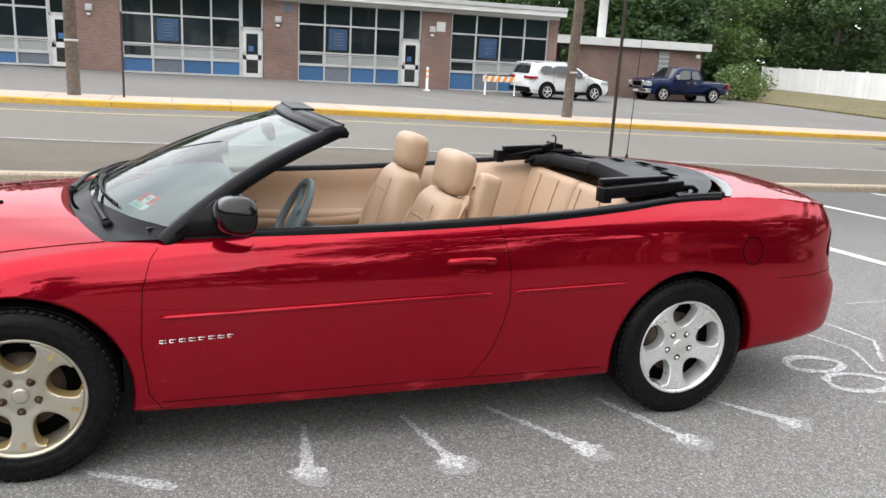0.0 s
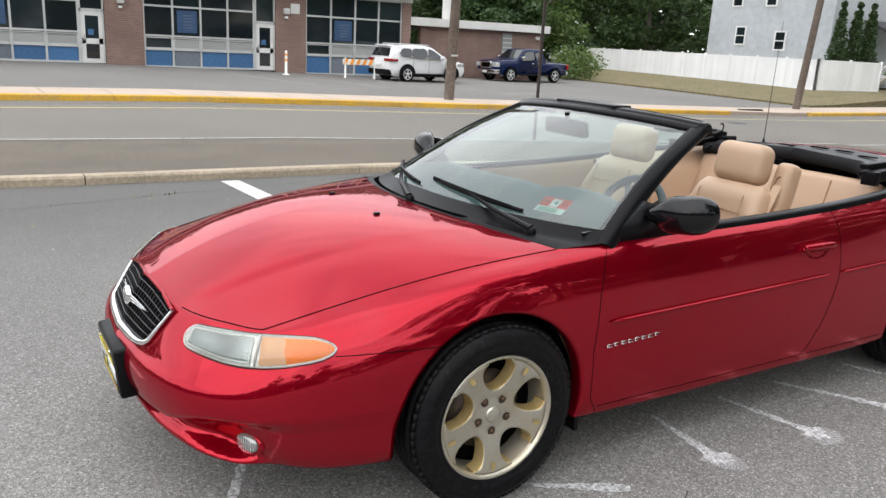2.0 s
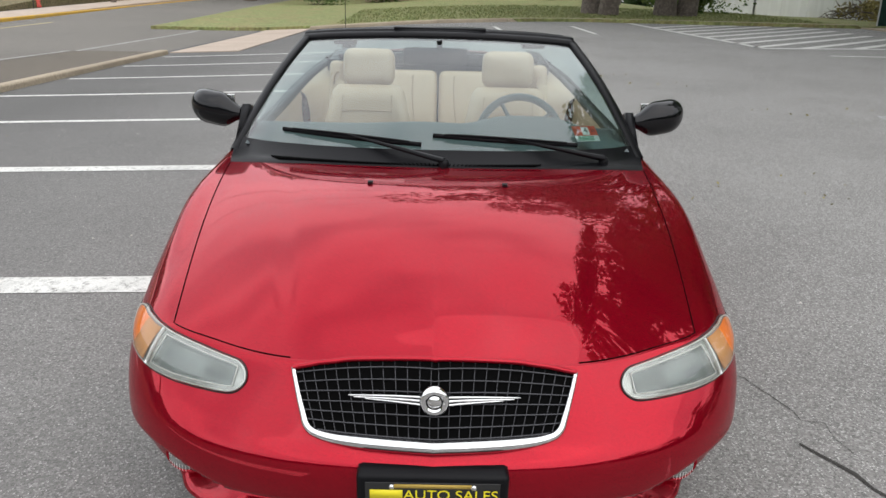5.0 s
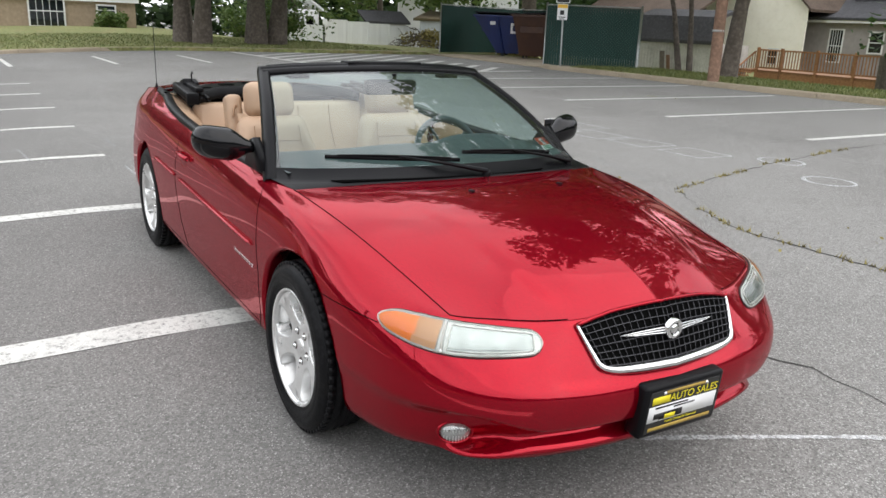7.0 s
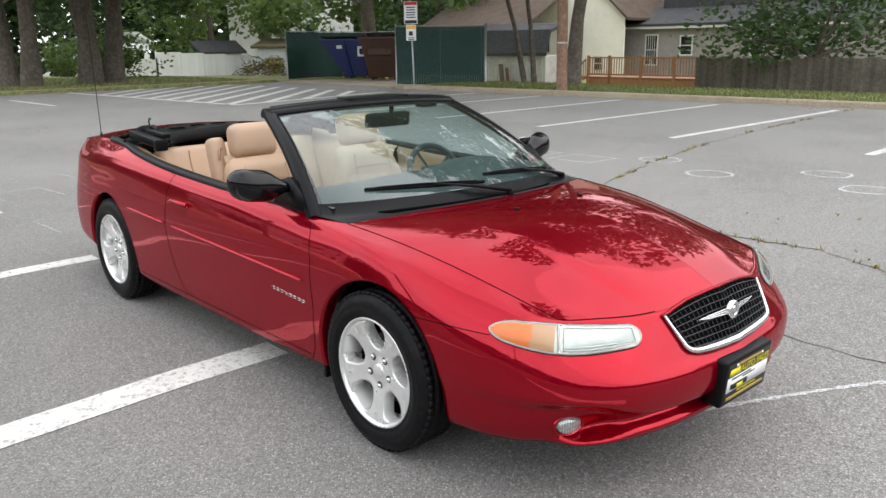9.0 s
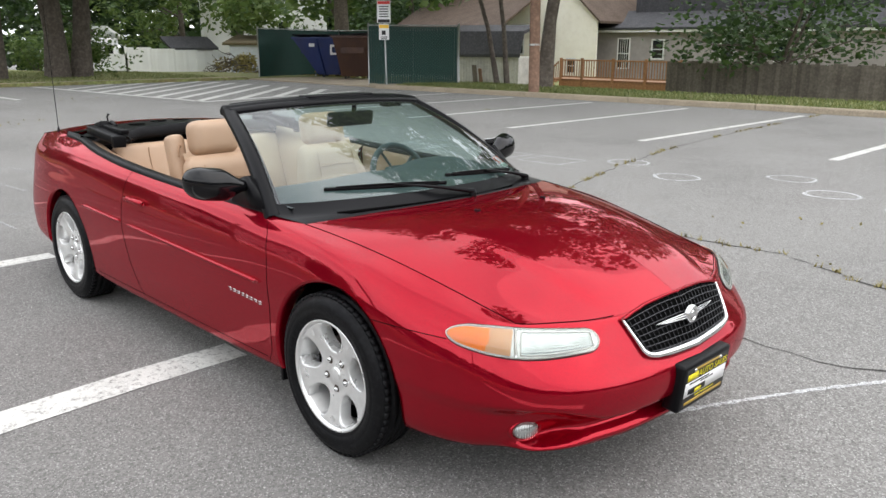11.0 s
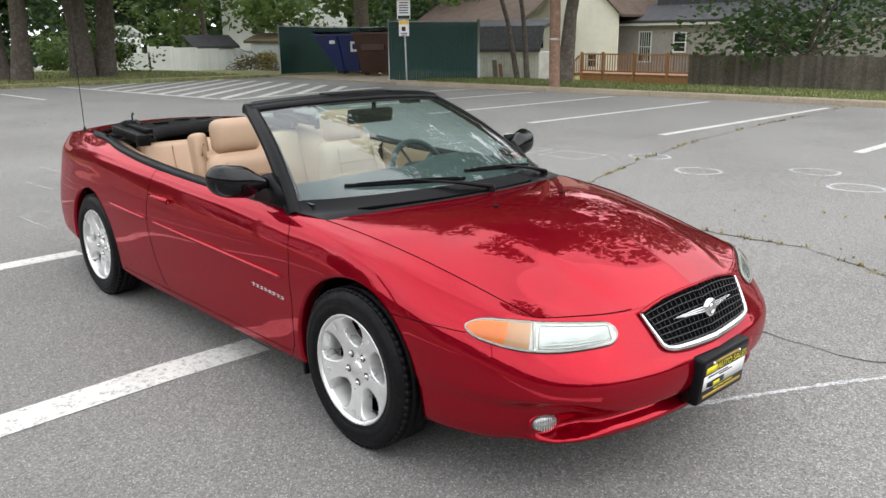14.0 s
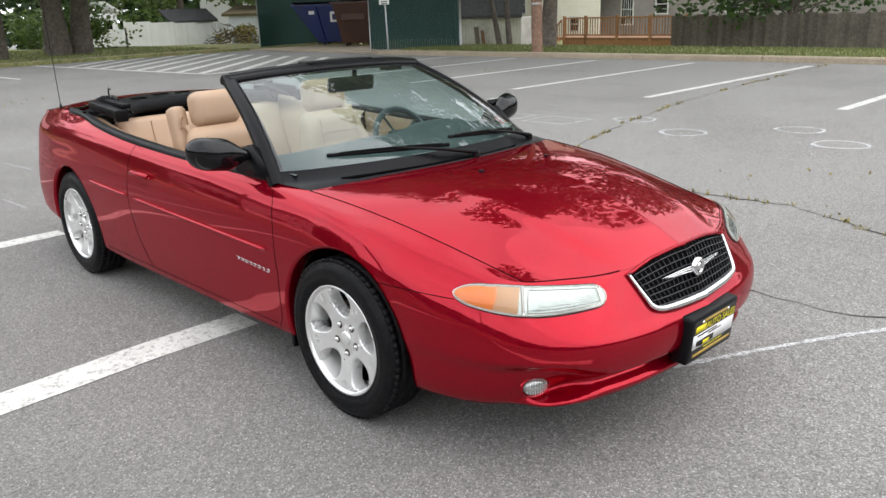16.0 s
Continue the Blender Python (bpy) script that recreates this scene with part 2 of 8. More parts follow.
# rails from the sill to the shoulder: height and inset at each station
RAIL_Z = [
    [.20, .20, .20, .20, .20, .21, .205, .20, .20, .20, .205, .22, .25, .27, .28, .28, .28],
    [.25, .25, .25, .25, .24, .25, .235, .23, .23, .23, .235, .25, .29, .31, .32, .32, .32],
    [.36, .36, .36, .36, .36, .36, .36, .36, .36, .36, .36, .37, .38, .40, .41, .41, .41],
    [.46, .46, .46, .46, .47, .49, .49, .49, .49, .49, .49, .50, .51, .52, .53, .53, .53],
    [.51, .515, .525, .54, .56, .61, .61, .61, .615, .62, .625, .63, .63, .62, .60, .595, .595],
    [.60, .595, .60, .615, .64, .70, .73, .74, .745, .75, .755, .76, .75, .73, .71, .70, .70],
    [.668, .649, .651, .663, .70, .79, .825, .835, .845, .86, .88, .90, .89, .86, .83, .83, .83],
    [.685, .654, .659, .664, .745, .835, .865, .878, .893, .92, .95, .98, .985, .955, .925, .925, .925],
]
RAIL_IN = [
    [.20, .19, .17, .14, .10, .09, .085, .08, .08, .08, .085, .09, .09, .10, .12, .12, .12],
    [.07, .07, .06, .05, .03, .025, .03, .03, .03, .03, .03, .03, .02, .02, .02, .02, .02],
    [.012, .01, .008, .005, .004, .006, .012, .012, .012, .012, .012, .008, .004, .0, .0, .0, .0],
    [.0, .0, .0, .0, .0, .0, .004, .004, .004, .004, .004, .0, .0, .0, .0, .0, .0],
    [.04, .035, .03, .015, .004, .0, .0, .0, .0, .0, .0, .0, .004, .012, .03, .035, .035],
    [.08, .085, .09, .05, .03, .012, .012, .014, .014, .012, .012, .014, .02, .03, .05, .055, .055],
    [.115, .12, .13, .09, .085, .05, .05, .045, .04, .036, .036, .042, .05, .055, .06, .06, .06],
    [.125, .130, .142, .105, .15, .14, .10, .085, .08, .08, .10, .14, .145, .12, .105, .10, .10],
]
NU, NV = 321, 84
plan = spline(STATIONS, NU)
plan_d = np.gradient(plan, axis=0)
plan_out = np.stack([-plan_d[:, 1], plan_d[:, 0]], 1)
plan_out /= np.linalg.norm(plan_out, axis=1)[:, None]
rails = []
for zs, ins in zip(RAIL_Z, RAIL_IN):
    z = spline([(a, 0) for a in zs], NU)[:, 0]
    i = spline([(a, 0) for a in ins], NU)[:, 0]
    rails.append(np.column_stack([plan - plan_out * i[:, None], z]))
rails = np.array(rails)
# bonnet edge: along the lamp to a sharp corner, then straight back over the fender
UC = 2.75
kc, ke = round(UC / 16 * (NU - 1)), round(4.5 / 16 * (NU - 1))
rails[7, :kc + 1, :2] = rails[6, :kc + 1, :2] - plan_out[:kc + 1] * .014
rails[7, :kc + 1, 2] = rails[6, :kc + 1, 2] + .010
for k in range(kc, ke):
    rails[7, k] = lerp(rails[7, kc], rails[7, ke], (k - kc) / (ke - kc))
# ease the fender line so that no kink shows in the bonnet's reflections
kf = round(7.2 / 16 * (NU - 1))
for _ in range(500):
    rails[7, kc + 1:kf] = .5 * rails[7, kc + 1:kf] + .25 * (rails[7, kc:kf - 1] + rails[7, kc + 2:kf + 1])
side_grid = np.array([spline(rails[:, k], NV) for k in range(NU)])   # station, height, xyz
side_grid[0, :, 1] = side_grid[-1, :, 1] = 0
# lower air intake, fog-lamp pockets and the ledge above them pressed into the bumper
def eased(us, vs):
    """Values along the nose with their corners rounded off, alike on both sides of the middle."""
    at = np.arange(NU) / (NU - 1) * 16
    near = np.linspace(-.28, .28, 29)
    soft = np.cos(near / .28 * math.pi / 2) ** 2
    return sum(w * np.interp(np.abs(at + d), us, vs) for d, w in zip(near, soft)) / soft.sum()


ledge_z = eased([0, 1.45, 1.75, 2.1, 2.6, 3.1, 4.6], [.356, .358, .388, .416, .424, .430, .440])
pocket = eased([0, 1.3, 1.6, 1.95, 2.25, 2.6, 2.95, 3.3, 4.3, 4.65], [.056, .056, .052, .088, .090, .070, .034, .016, .006, 0])
lip_part = eased([0, 2.5, 3.1], [1.12, 1.0, 0])
lip_top = eased([0, 1.5, 2.0, 2.4, 3.0], [.316, .314, .292, .274, .264])
ledge_edge = eased([0, 1.5, 1.9, 2.6, 3.2, 4.6], [.016, .020, .052, .054, .060, .070])
for k in range(int(4.9 / 16 * (NU - 1))):
    for j in range(NV):
        z = side_grid[k, j, 2]
        press = pocket[k] * smooth01(ledge_z[k], ledge_z[k] - ledge_edge[k], z) * (1 - lip_part[k] * smooth01(lip_top[k] + .006, lip_top[k] - .042, z))
        side_grid[k, j, :2] -= plan_out[k] * press
ARCH_R, AXLE, HUB_Z = 0.378, 1.346, 0.312


def u_of_x(x):
    """Station number on the flank at a given x."""
    return float(np.interp(x, plan[:, 0], np.linspace(0, 16, NU)))


def u_of_y(y):
    """Station number on the nose at a given distance from the middle."""
    k = NU // 4
    return float(np.interp(y, plan[:k, 1], np.linspace(0, 16, NU)[:k]))


def skin(u, z, off=0.0, side=1):
    """Point of the body's skin at a station and height, moved off outwards."""
    def at(uu, zz):
        uu = min(15.999, max(0.0, uu))
        f = uu / 16 * (NU - 1)
        i = min(int(f), NU - 2)
        f -= i
        c = []
        for k in (i, i + 1):
            g = side_grid[k]
            c.append(np.array([np.interp(zz, g[:, 2], g[:, 0]), np.interp(zz, g[:, 2], g[:, 1]), zz]))
        return c[0] * (1 - f) + c[1] * f
    p = at(u, z)
    if off:
        n = np.cross(at(u, z + .006) - at(u, z - .006), at(u + .03, z) - at(u - .03, z))
        n /= np.linalg.norm(n) + 1e-12
        p = p + n * off
    return Vector((p[0], p[1] * side, p[2]))


def shell_part(name, quads, parent, label="", lip=0.0, mat=RED):
    """Body panel from quads of (point, normal), keeping the normals of the whole skin."""
    index, verts, norms, faces = {}, [], [], []
    for q in quads:
        f = []
        for key, p, n in q:
            if key not in index:
                index[key] = len(verts)
                verts.append(p)
                norms.append(n)
            f.append(index[key])
        faces.append(f)
    me = bpy.data.meshes.new(name)
    me.from_pydata(verts, [], faces)
    me.materials.append(mat)
    me.polygons.foreach_set("use_smooth", [True] * len(me.polygons))
    me.normals_split_custom_set_from_vertices(norms)
    ob = new(name, me)
    ob.parent = parent
    if label:
        tagged(ob, label)
    return ob


def door_front(z):
    return float(np.interp(z, [.20, .30, .50, .70, .80, .87], [-.86, -.925, -.945, -.935, -.905, -.86]))


def door_back(z):
    return float(np.interp(z, [.24, .30, .40, .50, .60, .70, .80, .93], [.28, .35, .41, .445, .465, .465, .45, .41]))


def panel_of(x, z, u):
    if u < 4.62 and z < 0.612 or u < 3.1:
        return "front_bumper"
    if x < door_front(z):
        return "front_fender"
    if u > 12.4 and z < 0.628 or u > 14.4 and z < .7:
        return "rear_bumper"
    if z < 0.262 and x < 1.1:
        return "sill"
    return "door" if x < door_back(z) else "rear_quarter_panel"


# arches: pull the cells round each wheel opening on to a circle
grid = side_grid.copy()
arch_cut = np.zeros((NU, NV), bool)
for ax in (-AXLE, AXLE):
    d = np.hypot(grid[:, :, 0] - ax, grid[:, :, 2] - HUB_Z)
    inside = (d < ARCH_R) & (grid[:, :, 1] > 0.5)
    arch_cut |= inside
    near = (~inside) & (d < ARCH_R + 0.045) & (grid[:, :, 1] > 0.5)
    for i, j in zip(*np.where(near)):
        touching = inside[max(0, i - 1):i + 2, max(0, j - 1):j + 2].any()
        if touching:
            v = np.array([grid[i, j, 0] - ax, grid[i, j, 2] - HUB_Z])
            v *= ARCH_R / np.linalg.norm(v)
            grid[i, j, 0], grid[i, j, 2] = ax + v[0], HUB_Z + v[1]
du, dv = np.gradient(side_grid, axis=0), np.gradient(side_grid, axis=1)
normals = np.cross(du, dv)
normals /= np.linalg.norm(normals, axis=2)[:, :, None] + 1e-12
if normals[NU // 2, NV // 2, 1] < 0:
    normals = -normals
panels = {}
for i in range(NU - 1):
    for j in range(NV - 1):
        if arch_cut[i:i + 2, j:j + 2].any():
            continue
        c = grid[i:i + 2, j:j + 2].mean((0, 1))
        u = (i + .5) / (NU - 1) * 16
        ring = [(i, j), (i + 1, j), (i + 1, j + 1), (i, j + 1)]
        for s in (1, -1):
            name = panel_of(c[0], c[2], u)
            key = name if name.endswith("bumper") else (name, s)
            q = [((a, b, s if side_grid[a, b, 1] > 1e-6 else 0), (grid[a, b, 0], grid[a, b, 1] * s, grid[a, b, 2]), (normals[a, b, 0], normals[a, b, 1] * s, normals[a, b, 2])) for a, b in ring]
            panels.setdefault(key, []).append(q if s < 0 else q[::-1])
body = {}
for key, quads in panels.items():
    name = key if isinstance(key, str) else key[0]
    body[key] = shell_part(name, quads, car)

# rolled lips of the wheel openings and the dark liners behind them
for s in (1, -1):
    for ax in (-AXLE, AXLE):
        bm = bmesh.new()
        rows = []
        for k in range(57):
            t = radians(-16 + 212 * k / 56)
            x, z = ax + math.cos(t) * ARCH_R, HUB_Z + math.sin(t) * ARCH_R
            if z < 0.225:
                continue
            y = skin(u_of_x(x), max(z, .22))[1]
            rows.append([Vector((ax + math.cos(t) * r, (y + dy) * s, HUB_Z + math.sin(t) * r)) for r, dy in ((ARCH_R + .004, .0015), (ARCH_R - .006, -.002), (ARCH_R - .010, -.02), (ARCH_R - .004, -.06))])
        bm_grid(bm, rows, flip=s < 0)
        part("wheel_arch_lip", bm, RED, car)
        bm = bmesh.new()
        rows = []
        for k in range(37):
            t = radians(-6 + 192 * k / 36)
            rows.append([Vector((ax + math.cos(t) * r, y * s, HUB_Z + math.sin(t) * r)) for r, y in ((ARCH_R - .002, .80), (ARCH_R + .01, .60), (ARCH_R, .50), (.02, .50))])
        bm_grid(bm, rows, flip=s < 0)
        part("wheel_liner", bm, DARK_VOID, car, "black plastic wheel-arch liner")

# bonnet
top = rails[7]
top_u = np.linspace(0, 16, NU)


def top_at(u):
    return np.array([np.interp(u, top_u, top[:, k]) for k in range(3)])


front_ys = np.array([top_at(u)[1] for u in np.linspace(0, UC, 61)])
front_ps = np.array([top_at(u) for u in np.linspace(0, UC, 61)])
BONNET_END = 5.62


def bonnet(s, q, off=0.0):
    """Point of the bonnet: s across from -1 to 1, q from the front edge to the cowl."""
    a = abs(s)
    e = top_at(lerp(UC, BONNET_END, q))
    e0 = top_at(UC)
    fx = np.interp(a * e0[1], front_ys, front_ps[:, 0]) - e0[0]
    fz = np.interp(a * e0[1], front_ys, front_ps[:, 2]) - e0[2]
    cx = -0.19 * (1 - a ** 2)
    x = e[0] + lerp(fx, cx, q)
    crown = (1 - a ** 2.4) * (0.066 * math.sin(math.pi * min(1, q * 0.93)) + 0.022 * q)
    fold = lerp(.50, .66, q ** .7)
    ridge = 0.0075 * smooth01(fold + .055, fold - .055, a) * smooth01(0.0, 0.16, q) * (1 - .8 * smooth01(.1, .95, q))
    z = e[2] + fz * (1 - q) ** 2 + crown + ridge
    return Vector((x, s * e[1], z + off))


bm = bmesh.new()
bm_grid(bm, [[bonnet(s, q) for s in np.linspace(-1, 1, 141)] for q in np.linspace(0, 1, 81)], flip=True)
hood = part("bonnet", bm, RED, car)

# boot lid and rear deck
DECK = 11.45


def deck(s, q, off=0.0):
    a = abs(s)
    e = top_at(lerp(14.0, DECK, q))
    e0 = top_at(14.0)
    ys = np.array([top_at(u)[1] for u in np.linspace(16, 14, 31)])
    ps = np.array([top_at(u) for u in np.linspace(16, 14, 31)])
    fx = np.interp(a * e0[1], ys, ps[:, 0]) - e0[0]
    fz = np.interp(a * e0[1], ys, ps[:, 2]) - e0[2]
    x = e[0] + fx * (1 - q) + 0.34 * (1 - a ** 2) * q
    z = e[2] + fz * (1 - q) ** 2 + (1 - a ** 2.2) * (0.018 * math.sin(math.pi * min(1, q * .8 + .1)) + .004)
    return Vector((x, s * e[1], z + off))


bm = bmesh.new()
bm_grid(bm, [[deck(s, q) for s in np.linspace(-1, 1, 61)] for q in np.linspace(0, 1, 41)])
part("boot_lid", bm, RED, car)

# panel gaps: thin dark lines that follow the skin
def gap(points, r=0.0016, parent=car):
    return part("panel_gap", tube(points, r, 6), DARK_VOID, parent, "dark shut line between panels")


for s in (1, -1):
    gap([skin(u_of_x(door_front(z)), z, 0.0, s) for z in np.linspace(.235, .865, 40)])
    gap([skin(u_of_x(door_back(z)), z, 0.0, s) for z in np.linspace(.262, .915, 40)])
    gap([skin(u_of_x(x), .262, 0.0, s) for x in np.linspace(-.88, .93, 50)])
    gap([skin(u, .612 - .008 * max(0, u - 4.2), 0.0, s) for u in np.linspace(3.66, 4.52, 20)])
    gap([skin(u, .628, 0.0, s) for u in np.linspace(12.2, 13.9, 24)])
    gap([Vector((p[0], p[1] * s, p[2] + .001)) for p in (top_at(u) for u in np.linspace(1.05, BONNET_END, 60))], .0014)
    gap([Vector((p[0], p[1] * s, p[2] + .001)) for p in (top_at(u) for u in np.linspace(12.4, 14.6, 30))])

# ---- wheels ----
def wheel(ax, s, face, pocket, label, out=.855):
    w = new("wheel")
    w.parent = car
    tagged(w, label)
    yo, R = out * s, .322          # outer tyre wall, tyre radius

    def M(p):
        return [(r, yo - s * d) for r, d in p]
    bm = bmesh.new()
    prof = [(.214, .020), (.222, .012), (.228, .006), (.233, .008), (.236, .004), (.262, .0), (.268, .002), (.271, .0), (.288, .005), (.304, .016), (.314, .031)]
    for g in (.052, .088, .116, .150):      # ribs with grooves between them
        prof += [(R - .002 if g < .06 or g > .14 else R, g - .005), (R - .009, g - .0035), (R - .009, g + .0035), (R, g + .005)]
    prof += [(R - .003, .172), (.308, .188), (.285, .202), (.218, .19)]
    bm_lathe(bm, M(prof), 96, center=(ax, 0, R))
    part("tyre", bm, RUBBER, w, "black rubber tyre")
    bm = bmesh.new()
    for k in range(64):
        for d0, d1, sh, r1 in ((.024, .046, 0, R - .004), (.158, .180, .5, R - .004)):
            m = Matrix.Translation((ax, 0, R)) @ Matrix.Rotation(-2 * math.pi * (k + sh) / 64, 4, "Y")
            bm_box(bm, (r1 - .010, min(yo - s * d0, yo - s * d1), -.0125), (r1 + .002, max(yo - s * d0, yo - s * d1), .0125), m)
    tagged(part("tread", bm, RUBBER, w), kind="stuff")
    # rim barrel and lip
    bm = bmesh.new()
    bm_lathe(bm, M([(.204, .030), (.208, .018), (.213, .011), (.219, .009), (.222, .014), (.219, .03), (.207, .06), (.197, .12), (.197, .17)]), 96, center=(ax, 0, R))
    rim = part("rim", bm, face, w)
    # face with five rounded openings
    NR, NT = 27, 240
    rr = np.linspace(.026, .206, NR)
    P = np.zeros((NR, NT, 3))
    for a in range(NR):
        for b in range(NT):
            t = 2 * math.pi * b / NT
            d = float(np.interp(rr[a], [.026, .06, .09, .15, .19, .206], [.044, .047, .041, .031, .022, .020]))
            P[a, b] = (rr[a] * math.cos(t), d, rr[a] * math.sin(t))
    cut = np.zeros((NR, NT), bool)
    for k in range(5):
        t0 = 2 * math.pi * k / 5 + math.pi / 2
        cx, cz = .146 * math.cos(t0), .146 * math.sin(t0)
        lx = (P[:, :, 0] - cx) * math.cos(t0) + (P[:, :, 2] - cz) * math.sin(t0)
        lt = -(P[:, :, 0] - cx) * math.sin(t0) + (P[:, :, 2] - cz) * math.cos(t0)
        e = ((np.abs(lx) / .056) ** 2.3 + (np.abs(lt) / np.maximum(.02, .060 + .34 * lx)) ** 2.3) ** (1 / 2.3)
        ins = e < 1
        cut |= ins
        ring = ins | np.roll(ins, 1, 1) | np.roll(ins, -1, 1)
        ring[1:] |= ring[:-1].copy()
        ring[:-1] |= ring[1:].copy()
        for a, b in zip(*np.where(ring & ~ins)):
            if 0 < a < NR - 1:
                f = 1 / e[a, b]
                if f > .75:
                    l2, t2 = lx[a, b] * f, lt[a, b] * f
                    P[a, b, 0], P[a, b, 2] = cx + l2 * math.cos(t0) - t2 * math.sin(t0), cz + l2 * math.sin(t0) + t2 * math.cos(t0)
    bm = bmesh.new()
    vs = {}
    for a in range(NR - 1):
        for b in range(NT):
            q = [(a, b), (a + 1, b), (a + 1, (b + 1) % NT), (a, (b + 1) % NT)]
            if any(cut[x] for x in q):
                continue
            for x in q:
                if x not in vs:
                    vs[x] = bm.verts.new((ax + P[x][0], yo - s * P[x][1], R + P[x][2]))
            bm.faces.new([vs[x] for x in q])
    walls = [e for e in bm.edges if e.is_boundary]
    # sloped walls of the openings, two steps deep
    for depth, shrink in ((.004, .02), (.045, .07)):
        ext = bmesh.ops.extrude_edge_only(bm, edges=walls)
        walls = [g for g in ext["geom"] if isinstance(g, bmesh.types.BMEdge)]
        for g in ext["geom"]:
            if isinstance(g, bmesh.types.BMFace):
                g.material_index = 1
        for v in {v for e in walls for v in e.verts}:
            lx, lz = v.co.x - ax, v.co.z - R
            r = math.hypot(lx, lz)
            v.co.y -= s * depth
            if .04 < r < .2055:
                k = round((math.atan2(lz, lx) - math.pi / 2) / (2 * math.pi / 5))
                t0 = 2 * math.pi * k / 5 + math.pi / 2
                v.co.x += (.150 * math.cos(t0) - lx) * shrink
                v.co.z += (.150 * math.sin(t0) - lz) * shrink
    bmesh.ops.recalc_face_normals(bm, faces=bm.faces)
    part("spoke_face", bm, [face, pocket], rim)
    # hub cap, wheel nuts in their recesses, spoke dimples, brake disc
    bm = bmesh.new()
    bm_lathe(bm, M([(.0, .037), (.022, .037), (.028, .040), (.031, .05)]), 32, center=(ax, 0, R))
    part("centre_cap", bm, face, rim)
    for k in range(5):
        t = 2 * math.pi * (k + .5) / 5 + math.pi / 2
        turn = Matrix.Translation((ax, yo, R)) @ Matrix.Rotation(-t, 4, "Y")
        c = (ax + .062 * math.cos(t), 0, R + .062 * math.sin(t))
        bm = bmesh.new()
        bm_lathe(bm, M([(.0, .034), (.006, .035), (.0095, .039), (.0095, .056)]), 6, center=c)
        part("lug_nut", bm, CHROME if face is ALLOY else material_rust, rim, "wheel nut")
        for nm, r0, lng, wid, d, mt in (("nut_recess", .062, .021, .0150, .0435, material_disc), ("spoke_dimple", .180, .017, .0095, .0205, pocket)):
            bm = bmesh.new()
            ringv = [bm.verts.new(turn @ Vector((r0 + lng * math.cos(a) * (1 + .15 * math.cos(a)), -s * (d - .0004 if nm == "spoke_dimple" else .0450 - .0004), wid * math.sin(a)))) for a in np.linspace(0, 2 * math.pi, 21)[:-1]]
            mid = bm.verts.new(turn @ Vector((r0, -s * (d + .0015 if nm == "spoke_dimple" else .0445), 0)))
            for i in range(20):
                bm.faces.new((ringv[i], ringv[(i + 1) % 20], mid))
            bmesh.ops.recalc_face_normals(bm, faces=bm.faces)
            part(nm, bm, mt, rim)
    bm = bmesh.new()
    bm_lathe(bm, M([(.0, .095), (.06, .095), (.065, .10), (.14, .10), (.14, .12)]), 48, center=(ax, 0, R))
    part("brake_disc", bm, material_disc, w, "dark rusty brake disc")
    # added near-black disc: shade behind the openings, put in as colour
    bm = bmesh.new()
    bm_lathe(bm, M([(.135, .112), (.196, .108), (.196, .12)]), 48, center=(ax, 0, R))
    part("dust_shield", bm, DARK_VOID, w, "near-black disc for the shade behind the rim")
    return w


material_rust = material("rusty_steel", (0.09, 0.05, 0.03), 0.55, 0.6, grain=.5, grain_scale=80)
material_disc = material("brake_steel", (0.10, 0.075, 0.06), 0.5, 0.6, stain=.6, stain_scale=12)
wheel(-AXLE, -1, ALLOY_WORN, GOLD, "front wheel with five-hole alloy rim and gold pockets", .885)
wheel(-AXLE, 1, ALLOY, ALLOY, "front wheel with silver five-hole alloy rim", .885)
wheel(AXLE, -1, ALLOY, ALLOY, "rear wheel with silver five-hole alloy rim")
wheel(AXLE, 1, ALLOY, ALLOY, "rear wheel with silver five-hole alloy rim")

# ---- windscreen ----
WS_BASE = spline([(-.85, -.785, .87), (-1.02, -.62, .885), (-1.17, -.32, .90), (-1.21, 0, .905), (-1.17, .32, .90), (-1.02, .62, .885), (-.85, .785, .87)], 41)
WS_TOP = spline([(-.235, -.60, 1.235), (-.285, -.45, 1.25), (-.335, -.22, 1.262), (-.345, 0, 1.265), (-.335, .22, 1.262), (-.285, .45, 1.25), (-.235, .60, 1.235)], 41)


def screen(s, q):
    """Windscreen: s across 0..1, q up 0..1, bulging a little."""
    k = s * 40
    i = min(int(k), 39)
    f = k - i
    a = WS_BASE[i] * (1 - f) + WS_BASE[i + 1] * f
    b = WS_TOP[i] * (1 - f) + WS_TOP[i + 1] * f
    p = a * (1 - q) + b * q
    bulge = .03 * math.sin(math.pi * q)
    return Vector((p[0] - bulge * .45, p[1], p[2] + bulge * .9))


bm = bmesh.new()
bm_grid(bm, [[screen(s, q) for s in np.linspace(0, 1, 41)] for q in np.linspace(0, 1, 17)])
pane = part("windscreen", bm, GLASS, car, "greenish laminated windscreen glass")
pane.visible_shadow = False
for s in (0, 1):
    pts = [screen(s, q) for q in np.linspace(-.05, 1.0, 16)]
    sg = -1 if s == 0 else 1
    bm = bmesh.new()
    rows = []
    for i, p in enumerate(pts):
        rows.append([p + Vector((dx, sg * dy, dz)) for dx, dy, dz in ((-.024, -.030, .006), (-.016, -.022, .013), (-.002, -.006, .014), (.012, .006, .010), (.034, .012, -.010), (.040, .004, -.022), (.030, -.014, -.024), (.004, -.026, -.012))])
    bm_grid(bm, rows, closed_v=True, flip=sg > 0)
    part("a_pillar", bm, BLACK_TRIM, car, "black windscreen pillar")
rows = []
